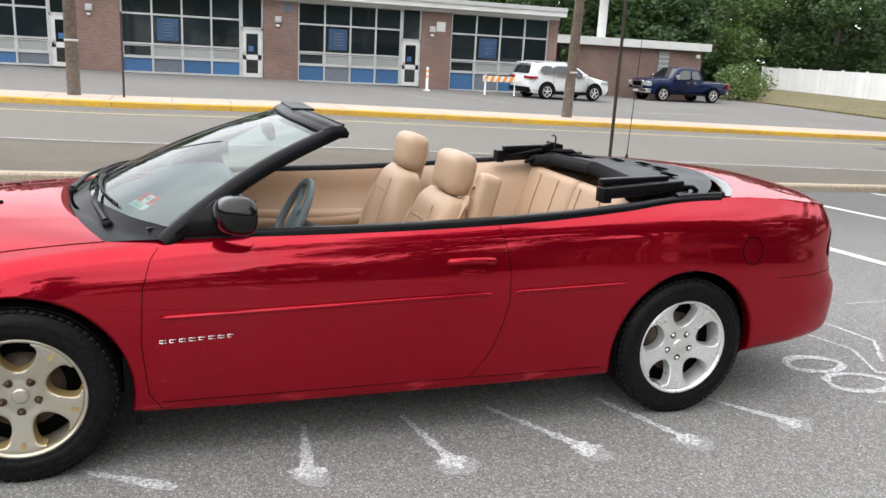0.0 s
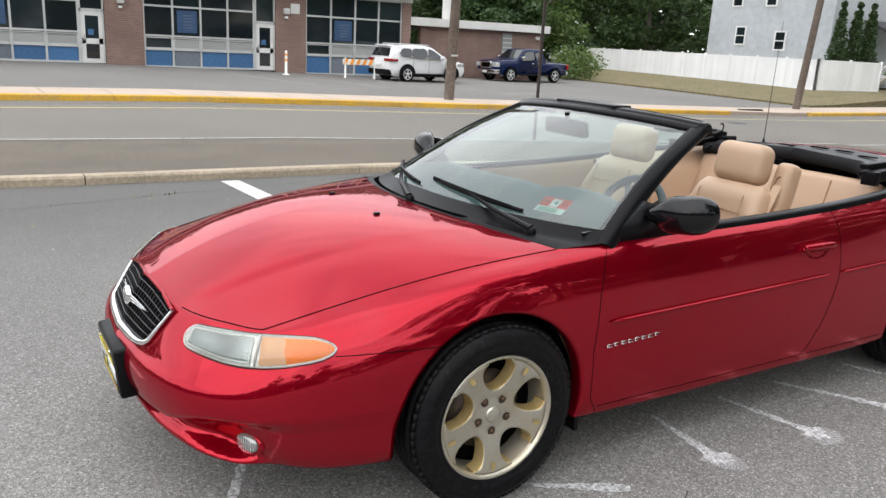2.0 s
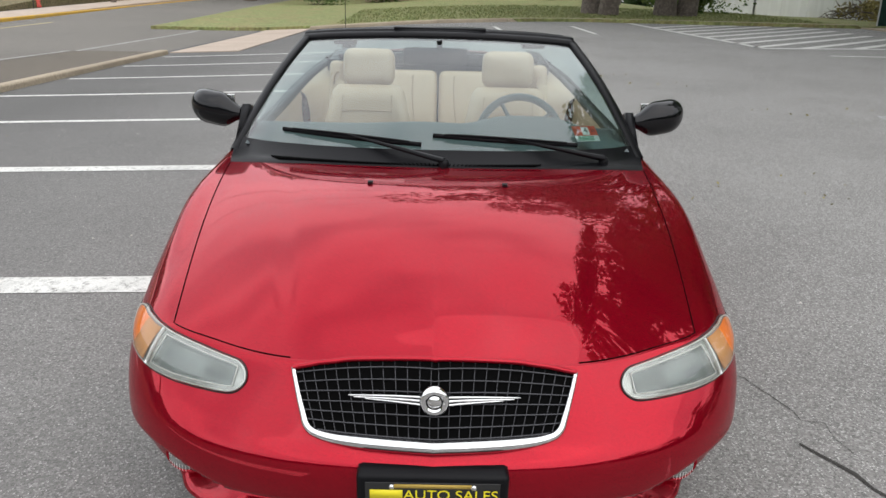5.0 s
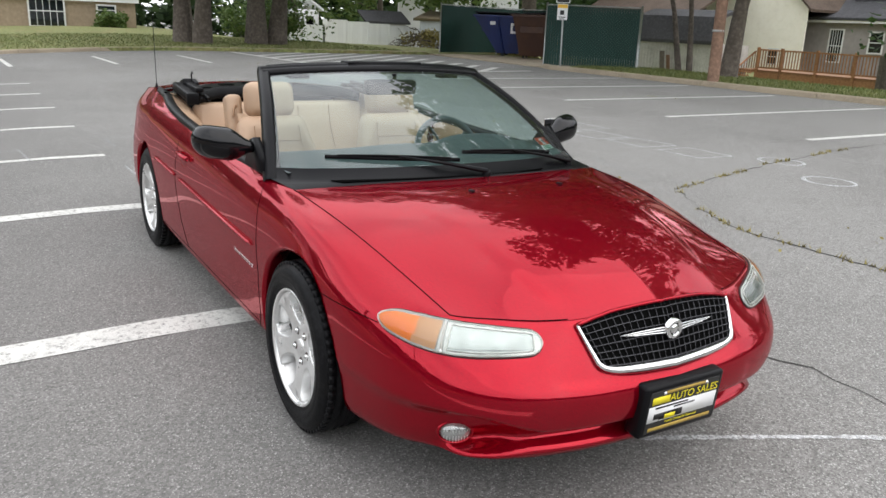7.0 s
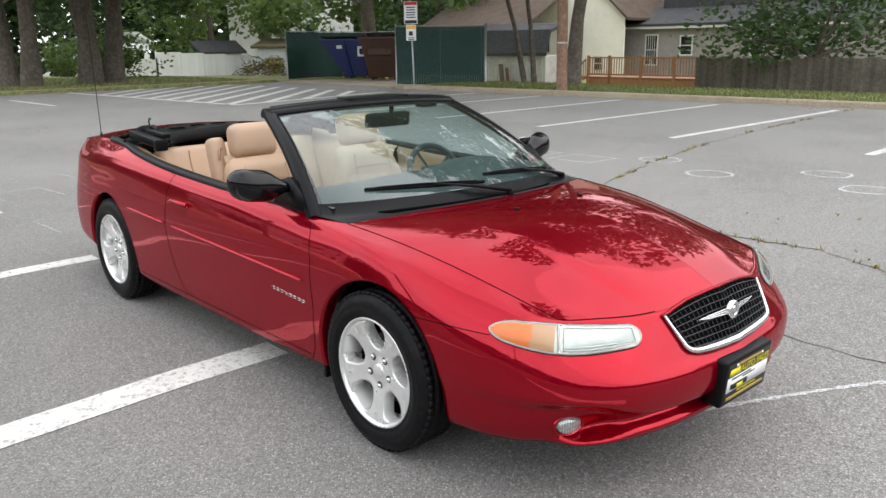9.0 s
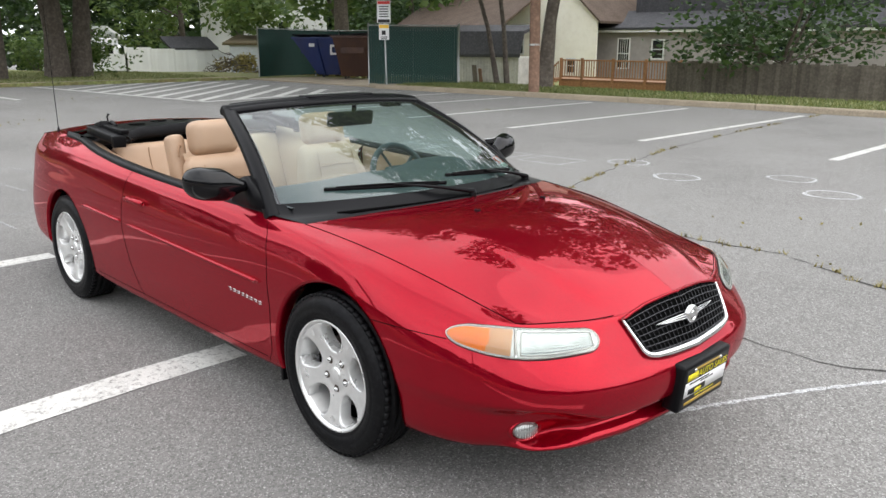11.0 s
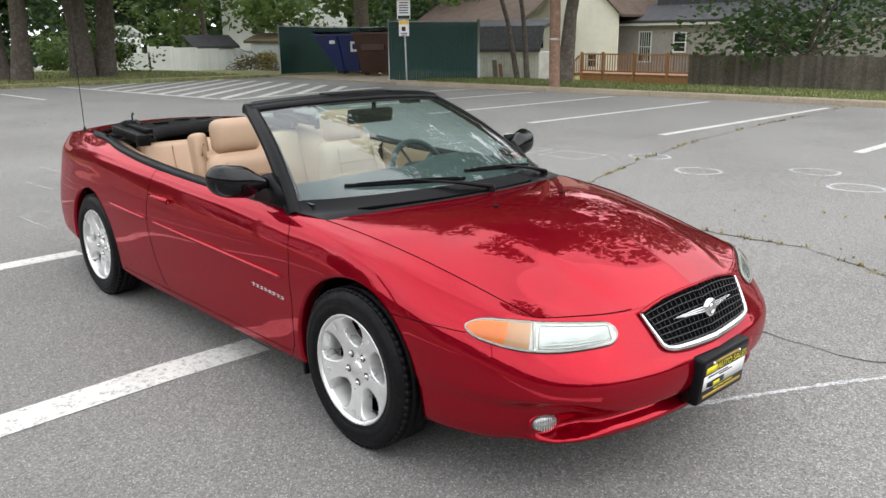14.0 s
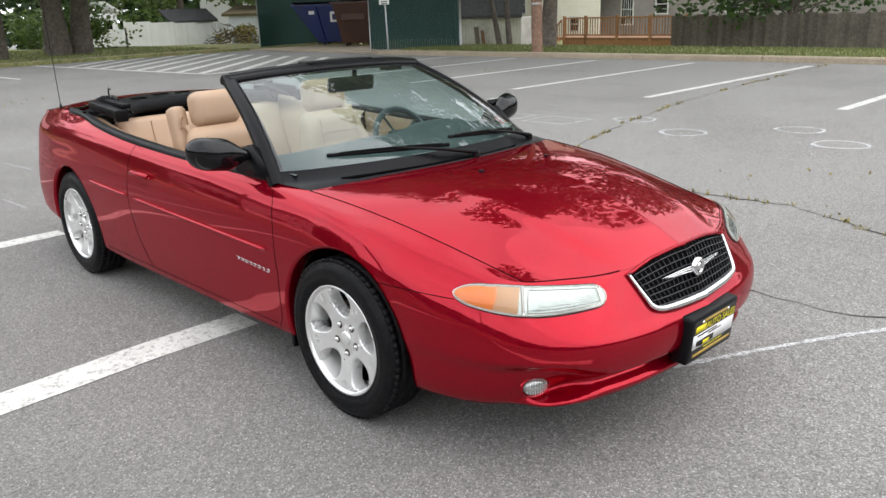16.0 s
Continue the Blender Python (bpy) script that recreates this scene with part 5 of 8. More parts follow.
def sheet(name, x0, x1, y0, y1, h, mat, label, skirt=0.0, step=1.0, kind="structure", extra=None):
    nx, ny = max(2, int((x1 - x0) / step) + 1), max(2, int((y1 - y0) / step) + 1)
    b2 = bmesh.new()
    gx, gy = np.linspace(x0, x1, nx), np.linspace(y0, y1, ny)
    f = extra or (lambda x, y: 0)
    bm_grid(b2, [[Vector((x, y, ground_z(x, y) + fall(x, y) + h + f(x, y))) for y in gy] for x in gx])
    if skirt:
        for edge in ([(x, y0) for x in gx], [(x, y1) for x in gx][::-1], [(x0, y) for y in gy][::-1], [(x1, y) for y in gy]):
            bm_grid(b2, [[Vector((x, y, ground_z(x, y) + fall(x, y) + h + f(x, y))), Vector((x, y, ground_z(x, y) + fall(x, y) + h - skirt))] for x, y in edge], flip=True)
    return tagged(part(name, b2, mat), label, name.replace("_", " "), kind=kind)


def stripe(name, pts, width, mat, label="", h=.004, parent=None, z=ground_z, rag=0.0):
    """Flat painted or chalked line that follows the ground."""
    P = []
    rnd = random.Random(int(pts[0][0] * 97 + pts[0][1] * 31))
    for (x0, y0), (x1, y1) in zip(pts, pts[1:]):
        k = max(1, int(math.hypot(x1 - x0, y1 - y0) / (.03 if rag else .5)))
        P += [(lerp(x0, x1, i / k), lerp(y0, y1, i / k)) for i in range(k)]
    P.append(pts[-1])
    rows = []
    for i, (x, y) in enumerate(P):
        a, b = P[max(0, i - 1)], P[min(len(P) - 1, i + 1)]
        d = Vector((b[0] - a[0], b[1] - a[1])).normalized()
        w = float(np.interp(i / max(1, len(P) - 1), np.linspace(0, 1, len(width)), width)) if isinstance(width, list) else width
        w *= 1 + rag * rnd.uniform(-1, 1)
        nx, ny = -d.y * w / 2, d.x * w / 2
        rows.append([Vector((x + nx, y + ny, z(x + nx, y + ny) + h)), Vector((x - nx, y - ny, z(x - nx, y - ny) + h))])
    b2 = bmesh.new()
    bm_grid(b2, rows)
    ob = part(name, b2, mat, parent)
    if label:
        tagged(ob, label, "marking", kind="structure")
    return ob


# street side
def street_edge(x):
    """The white edge line runs a little askew to the kerb."""
    return 10.2 - .075 * x


bm = bmesh.new()
bm_grid(bm, [[Vector((x, y, ground_z(x, y) + h)) for y, h in [(lerp(6.66, street_edge(x), q), .06) for q in np.linspace(0, 1, 5)] + [(street_edge(x) + .02, -.05)]] for x in np.linspace(-60, 16, 77)])
tagged(part("verge", bm, STRIP), "brownish patched asphalt strip behind the kerb", "verge", kind="structure")
sheet("road", -60, 80, 8.8, 17.6, .004, ROAD, "light grey asphalt street")
sheet("driveway", 16, 80, 6.9, 8.8, .004, ROAD, "light grey asphalt driveway mouth")
sheet("forecourt", -60, 45, 20.1, 40, .006, FARLOT, "faded grey asphalt forecourt")
stripe("edge_line", [(x, street_edge(x) - .08) for x in (-60, -30, -10, 0, 8, 15.9)], .10, LINE_OLD, "long white edge line on the street", .068)
stripe("edge_line", [(16, 9.1), (70, 9.1)], .13, LINE_OLD, "worn white edge line on the street", .010)
stripe("centre_line", [(-60, 15.9), (70, 15.9)], .10, YELLOW_LINE, "faded yellow line along the street", .010)
stripe("repair_seam", [(-60, 16.9), (70, 16.9)], .05, CRACK, "dark repair seam in the street", .010)


def kerb_row(label, x0, x1, y0, y1, h, mat, length, seed):
    rnd = random.Random(seed)
    base = thing("kerb", label, "kerb", kind="structure")
    x = x0
    while x < x1:
        ln = length * rnd.uniform(.85, 1.1)
        e = min(x + ln, x1)
        b2 = bmesh.new()
        rows = []
        for xx in np.linspace(x + .006, e - .006, 4):
            z = ground_z(xx, y0)
            rows.append([Vector((xx, y0, z - .1)), Vector((xx, y0 + .01, z + h - .025)), Vector((xx, y0 + .03, z + h)), Vector((xx, y1, z + h + .003)), Vector((xx, y1, z - .1))])
        vs = bm_grid(b2, rows, flip=True)
        b2.faces.new(vs[0])
        b2.faces.new(vs[-1][::-1])
        bmesh.ops.recalc_face_normals(b2, faces=b2.faces)
        part("kerb_stone", b2, mat, base, smooth=False)
        x = e
    return base


kerb_row("weathered tan concrete kerb along the lot", -30, 15.8, 6.50, 6.68, .10, CONCRETE, 3.0, 3)
kerb_row("yellow painted concrete kerb along the street", -30, 22.5, 17.6, 17.82, .15, YELLOW_CURB, 2.9, 4)
kerb_row("yellow painted concrete kerb along the street", 27.5, 60, 17.6, 17.82, .15, YELLOW_CURB, 2.9, 5)
sheet("pavement", -30, 60, 17.82, 20.1, .135, SIDEWALK, "pinkish concrete pavement beside the street", .14)
sheet("pavement", 16.2, 60, 4.9, 6.6, .02, SIDEWALK, "pinkish concrete pavement by the driveway", .02)
for x in np.arange(-10, 30, 1.5):
    stripe("pavement_joint", [(x, 17.84), (x, 20.08)], .012, CRACK, "joint between pavement slabs", .1385)
sheet("lawn", 33.0, 95, 21.4, 62, .10, DRY_GRASS, "dry patchy grass bank below the white fence", .2, 2.0, extra=lambda x, y: .32 * smooth01(33, 42, x))
sheet("lawn", 27.6, 95, -16.2, 11.0, .12, GRASS, "patchy mown lawn with fallen leaves", .14, 1.5)
sheet("lawn", -60, 18.6, -26, -16.95, .12, GRASS, "narrow grass verge with patchy dry spots", .14, 1.5)
sheet("lawn", 27.6, 95, -60, -16.2, .08, GRASS, "shaded lawn under the trees", .12, 3.0)
sheet("enclosure_pad", 18.6, 27.6, -30, -16.3, .05, CONCRETE, "stained concrete pad of the bin enclosure", .06)
sheet("yard", -60, 27.6, -60, -26, .06, GRASS, "rough back yard grass", 0, 3.0)


def kerb_path(label, pts, w, h, mat):
    base = thing("kerb", label, "kerb", kind="structure")
    for (x0, y0), (x1, y1) in zip(pts, pts[1:]):
        k = max(1, round(math.hypot(x1 - x0, y1 - y0) / 3))
        d = Vector((x1 - x0, y1 - y0)).normalized()
        nx, ny = -d.y * w, d.x * w
        for i in range(k):
            a, b = (i + .003) / k, (i + .997) / k
            rows = []
            for f in (a, b):
                x, y = lerp(x0, x1, f), lerp(y0, y1, f)
                z = ground_z(x, y)
                rows.append([Vector((x, y, z - .1)), Vector((x + nx * .1, y + ny * .1, z + h - .03)), Vector((x + nx * .25, y + ny * .25, z + h)), Vector((x + nx, y + ny, z + h + .004)), Vector((x + nx, y + ny, z - .1))])
            b2 = bmesh.new()
            vs = bm_grid(b2, rows)
            b2.faces.new(vs[0])
            b2.faces.new(vs[-1])
            bmesh.ops.recalc_face_normals(b2, faces=b2.faces)
            part("kerb_stone", b2, mat, base, smooth=False)
    return base


kerb_path("weathered tan concrete kerb round the lot", [(-20, -16.75), (5, -16.7), (12, -16.3), (18.5, -15.9), (19.4, -16.3)], -.2, .14, CONCRETE)
kerb_path("weathered tan concrete kerb round the lot", [(27.6, -16.2), (27.9, -8.0), (27.4, 0), (26.9, 4.8)], -.2, .13, CONCRETE)

# bay lines
for k, x in enumerate([-3.07, -.13, 2.52, 5.10, 7.6, 10.0, 12.45, 14.85]):
    stripe("bay_line", [(x, .58), (x + .02, 6.35)], (.22 if x < 2 else .18) if x < 3 else .13, LINE, "white parking bay line on the asphalt")
for x in [-2.6, .36, 3.42, 6.28, 9.15, 12.0, 14.65]:
    stripe("bay_line", [(x, -9.0), (x + .10, -15.9)], .15, LINE, "white parking bay line on the asphalt")
for k in range(-2, 5):
    y = -4.75 + 2.68 * k
    if y > -7:
        stripe("bay_line", [(20.6, y), (24.6, y + .1)], .13, LINE, "white parking bay line on the asphalt")
stripe("hatch_outline", [(27.3, -7.28), (16.45, -8.2), (17.7, -14.5)], .22, LINE, "white outline of the hatched no-parking area")
for k in range(11):
    x0, y0 = (24.75 - 1.14 * k, -7.50 - .085 * k) if k < 8 else (16.75 + .33 * (k - 8), -9.35 - 1.5 * (k - 8))
    run = min(27.5 - x0, 14.2 + y0)
    stripe("hatch_line", [(x0, y0), (x0 + run, y0 - run)], .27, LINE, "white diagonal hatch line on the asphalt")
stripe("bay_line", [(9.0, 26.0), (7.2, 31.0)], .10, LINE_OLD, "faded white bay line on the forecourt", .012)
stripe("bay_line", [(12.0, 26.0), (10.4, 30.6)], .10, LINE_OLD, "faded white bay line on the forecourt", .012)
stripe("bay_line", [(-7.0, 25.5), (-8.4, 29.0)], .10, LINE_OLD, "faded white bay line on the forecourt", .012)
stripe("bay_line", [(17.0, 25.0), (21.0, 26.2)], .10, LINE_OLD, "faded white bay line on the forecourt", .012)


# chalk
def blob(x, y, r, mat, seed, label):
    rnd = random.Random(seed)
    b2 = bmesh.new()
    c = b2.verts.new((x, y, ground_z(x, y) + .0045))
    ring = []
    for k in range(22):
        t = 2 * math.pi * k / 22
        rr = r * rnd.uniform(.55, 1.12)
        ring.append(b2.verts.new((x + rr * math.cos(t), y + rr * .8 * math.sin(t), ground_z(x, y) + .0045)))
    for k in range(22):
        b2.faces.new([c, ring[k], ring[(k + 1) % 22]])
    return tagged(part("chalk_blob", b2, mat), label, "chalk mark")


for k, (x, y, x0) in enumerate([(-.37, -1.0, -.33), (.19, -1.04, .10), (.77, -1.06, .50), (1.25, -1.08, 1.05), (1.83, -1.03, 1.5), (-.84, -1.02, -1.15)]):
    y0 = -.62 if k < 5 else -.84
    tagged(stripe("chalk_ray", [(x0, y0), (lerp(x0, x, .6), lerp(y0, y, .6)), (x, y)], [.026, .028, .034, .045, .05], CHALK, rag=.45), "white chalk line drawn from under the car", "chalk mark", "chalk rays beside the car")
    if k < 5:
        blob(x, y - .01, .075, CHALK, k, "smudged white chalk blob at a line's end")
        tagged(stripe("chalk_smear", [(x, y), (x + .04, y - .12)], [.15, .16, .05], CHALK_FAINT, rag=.4), "faint chalk smear on the asphalt", "chalk mark")


def chalk_ring(x, y, rx, ry, label="hand-drawn white chalk ring on the asphalt", mat=CHALK, seed=0):
    rnd = random.Random(seed + int(x * 10))
    p0, a = rnd.uniform(0, 6), rnd.uniform(.02, .06)
    pts = [(x + rx * (1 + a * math.sin(3 * t + p0)) * math.cos(t), y + ry * (1 + a * math.cos(2 * t + p0)) * math.sin(t)) for t in np.linspace(0, 2 * math.pi, 30)]
    return tagged(stripe("chalk_ring", pts, .042, mat, h=.0045, rag=.5), label, "chalk mark", "chalk rings")


for x, y in [(2.2, -6.75), (1.12, -6.1), (.1, -7.0), (-.62, -6.25), (-1.55, -5.9), (-2.6, -7.2)]:
    chalk_ring(x, y, .27, .24)
chalk_ring(2.50, -.46, .17, .10)
chalk_ring(2.55, -.72, .18, .11)
for pts in ([(2.80, .10), (2.93, -.30), (2.78, -.62), (3.3, -.9)], [(3.1, .35), (3.2, -.2), (2.95, -.5)], [(2.45, -.95), (2.75, -1.0), (2.6, -1.2), (3.0, -1.2)], [(-2.02, -.25), (-2.2, -.62), (-2.42, -1.05), (-2.75, -1.6)]):
    tagged(stripe("chalk_line", pts, .03 if pts[0][0] < 0 else .02, CHALK, h=.0045, rag=.5), "wandering white chalk line on the asphalt", "chalk mark")
for cx, cy in ((3.05, -6.15), (3.95, -6.1), (4.75, -6.0), (5.5, -5.75), (5.6, -6.4)):
    tagged(stripe("chalk_box", [(cx - .36, cy - .3), (cx + .36, cy - .27), (cx + .33, cy + .3), (cx - .33, cy + .28), (cx - .36, cy - .3)], .030, CHALK, h=.0045, rag=.5), "faint chalk hopscotch square on the asphalt", "chalk mark", "hopscotch squares")
for cx, cy in ((4.0, .2), (4.6, -.8), (6.0, .1), (7.2, -.4), (5.4, 1.6)):
    tagged(stripe("chalk_box", [(cx - .4, cy - .3), (cx + .4, cy - .25), (cx + .35, cy + .3), (cx - .35, cy + .28)], .028, CHALK_FAINT, h=.0045, rag=.5), "faint chalk drawing on the asphalt", "chalk mark")


# cracks with weeds
def crack(pts, label, seed, width=.02, weeds=0):
    rnd = random.Random(seed)
    path = []
    for (x0, y0), (x1, y1) in zip(pts, pts[1:]):
        k = max(2, int(math.hypot(x1 - x0, y1 - y0) / .12))
        path += [(lerp(x0, x1, i / k) + rnd.uniform(-.03, .03), lerp(y0, y1, i / k) + rnd.uniform(-.03, .03)) for i in range(k)]
    b2 = bmesh.new()
    rows = []
    for i, (x, y) in enumerate(path):
        w = width * rnd.uniform(.3, 1.0)
        rows.append([Vector((x - w * .4, y + w * .4, ground_z(x, y) + .003)), Vector((x + w * .4, y - w * .4, ground_z(x, y) + .003))])
    bm_grid(b2, rows)
    tagged(part("asphalt_crack", b2, CRACK), label, "crack", kind="structure")
    if weeds:
        v, f = [], []
        for _ in range(weeds):
            x, y = rnd.choice(path)
            if noise.noise(Vector((x * 1.3, y * 1.3, 4))) < -.05:
                continue
            x, y = x + rnd.gauss(0, .02), y + rnd.gauss(0, .02)
            a, h, w = rnd.uniform(0, 6.3), rnd.uniform(.015, .05), rnd.uniform(.004, .009)
            dx, dy = math.cos(a), math.sin(a)
            k = len(v)
            z = ground_z(x, y)
            v += [(x - dy * w, y + dx * w, z), (x + dy * w, y - dx * w, z), (x + dx * h * .8, y + dy * h * .8, z + h)]
            f.append((k, k + 1, k + 2))
        me = bpy.data.meshes.new("weeds")
        me.from_pydata(v, [], f)
        me.materials.append(WEED)
        tagged(new("weeds", me), "yellow-green weeds growing in a crack", "weeds", kind="stuff")


WEED = material("weed_green", (.24, .20, .06), .8, grain=.4, grain_scale=30)
crack([(-3.2, -2.6), (-1.95, -3.07), (-1.62, -3.24), (-1.27, -3.4), (-.4, -3.38), (.1, -3.36), (.8, -3.7), (1.42, -4.13), (1.76, -5.2), (2.14, -6.45), (2.6, -8.5), (2.96, -11.5), (3.35, -16.5)], "dark asphalt crack with weeds", 1, .035, 1300)
crack([(-1.55, -1.3), (-1.92, -1.47), (-2.3, -1.42), (-2.62, -1.55), (-3.2, -1.6)], "thin dark crack in the asphalt", 2, .02)
crack([(-1.56, -1.44), (-1.39, -1.40), (-1.29, -1.33), (-1.10, -1.26), (-1.01, -1.21), (-.80, -1.18), (-.55, -1.08)], "thin dark crack in the asphalt", 3, .004)
crack([(-3.0, 5.0), (-1, 5.6), (1.5, 6.2), (3.4, 6.38)], "thin crack by the kerb with weeds", 5, .012, 60)
for k, (x, y) in enumerate([(.5, 13.5), (2.6, 12.5), (12, 14.2)]):
    crack([(x - 3, 11.5 + k * .6), (x, y), (x + 2.5, y + 2.6)], "thin crack in the street", 10 + k, .03)

# manhole cover and storm drain at the far kerb
b2 = bmesh.new()
bm_lathe(b2, [(0, .0), (.34, .0), (.36, -.01)], 32, "z", (19.0, 14.5, ground_z(19, 14.5) + .012))
tagged(part("manhole_cover", b2, DASH), "round dark iron manhole cover", "manhole", kind="structure")
tagged(part("storm_drain", box((24.3, 18.5, ground_z(24.5, 18.6) + .002), (25.6, 18.78, ground_z(24.5, 18.6) + .17), None, .03), DARK_VOID), "black iron storm drain inlet at the kerb", "drain", kind="structure")

# ---- the brick school building across the street ----
def brick_material(name, c1, c2, mortar, scale=1.0):
    m = bpy.data.materials.new(name)
    m.use_nodes = True
    n, l = m.node_tree.nodes, m.node_tree.links
    b = n["Principled BSDF"]
    b.inputs["Roughness"].default_value = .9
    tc, sx, cb, br = n.new("ShaderNodeTexCoord"), n.new("ShaderNodeSeparateXYZ"), n.new("ShaderNodeCombineXYZ"), n.new("ShaderNodeTexBrick")
    add = n.new("ShaderNodeMath")
    l.new(tc.outputs["Object"], sx.inputs[0])
    l.new(sx.outputs["X"], add.inputs[0])
    l.new(sx.outputs["Y"], add.inputs[1])
    l.new(add.outputs[0], cb.inputs["X"])
    l.new(sx.outputs["Z"], cb.inputs["Y"])
    br.inputs["Color1"].default_value, br.inputs["Color2"].default_value, br.inputs["Mortar"].default_value = (*c1, 1), (*c2, 1), (*mortar, 1)
    br.inputs["Scale"].default_value = scale
    br.inputs["Brick Width"].default_value, br.inputs["Row Height"].default_value, br.inputs["Mortar Size"].default_value = .22, .075, .008
    l.new(cb.outputs[0], br.inputs["Vector"])
    t, mix, mr = n.new("ShaderNodeTexNoise"), n.new("ShaderNodeMix"), n.new("ShaderNodeMapRange")
    t.inputs["Scale"].default_value, t.inputs["Detail"].default_value = .6, 6
    l.new(tc.outputs["Object"], t.inputs["Vector"])
    mr.inputs["From Min"].default_value, mr.inputs["From Max"].default_value, mr.inputs["To Max"].default_value = .4, .75, .45
    l.new(t.outputs["Fac"], mr.inputs["Value"])
    mix.data_type = "RGBA"
    mix.inputs["B"].default_value = (*(k * .55 for k in c1), 1)
    l.new(mr.outputs["Result"], mix.inputs["Factor"])
    l.new(br.outputs["Color"], mix.inputs["A"])
    l.new(mix.outputs["Result"], b.inputs["Base Color"])
    return m


BRICK = brick_material("brown_brick", (.17, .095, .08), (.23, .13, .105), (.30, .26, .23))
FRAME_GREY = material("grey_window_frame", (.50, .51, .50), .5, .2, stain=.3, stain_scale=2)
FASCIA = material("pale_fascia", (.62, .62, .60), .6, stain=.4, stain_scale=1.0, stain_color=(.42, .42, .40))
BLUE_PANEL = material("blue_panel", (.04, .12, .26), .55, grain=.2, grain_scale=8, per_object=.12)
GREY_PANEL = material("grey_panel", (.13, .15, .18), .55, grain=.2, grain_scale=8, per_object=.12)
BLIND = material("grey_blind", (.30, .31, .30), .8, per_object=.1)
# opaque panes: the dim rooms behind are put into this near-black colour
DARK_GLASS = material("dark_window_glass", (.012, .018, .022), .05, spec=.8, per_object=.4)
POSTER = material("blue_poster", (.03, .07, .15), .4, grain=.3, grain_scale=6)

school = thing("school_building", "brown brick school building with large grey-framed windows and flat roof", "building")
Y0 = 34.0
GZ = -.75


def wall_piece(name, x0, x1, z0, z1, y0, y1, mat, parent=school, label=""):
    return part(name, box((x0, y0, z0), (x1, y1, z1)), mat, parent, label, smooth=False)


for x0, x1 in ((-22, -12.2), (-4.95, -3.15), (2.85, 4.40), (10.28, 11.78), (16.95, 17.45)):
    wall_piece("brick_pier", x0, x1, GZ, 3.55, Y0, Y0 + .35, BRICK)
wall_piece("side_wall", 17.1, 17.45, GZ, 3.55, Y0 + .35, 48, BRICK)
wall_piece("back_wall", -22, 17.45, GZ, 3.55, 48, 48.3, BRICK)
wall_piece("roof", -22.3, 17.6, 3.56, 3.95, Y0 - .55, 48.5, FASCIA, school, "flat roof with pale metal fascia")
wall_piece("fascia_trim", -22.3, 17.6, 3.80, 3.99, Y0 - .62, Y0 - .552, FRAME_GREY)
wall_piece("soffit_strip", -22.3, 17.5, 3.40, 3.55, Y0 - .02, Y0 + .002, FASCIA)


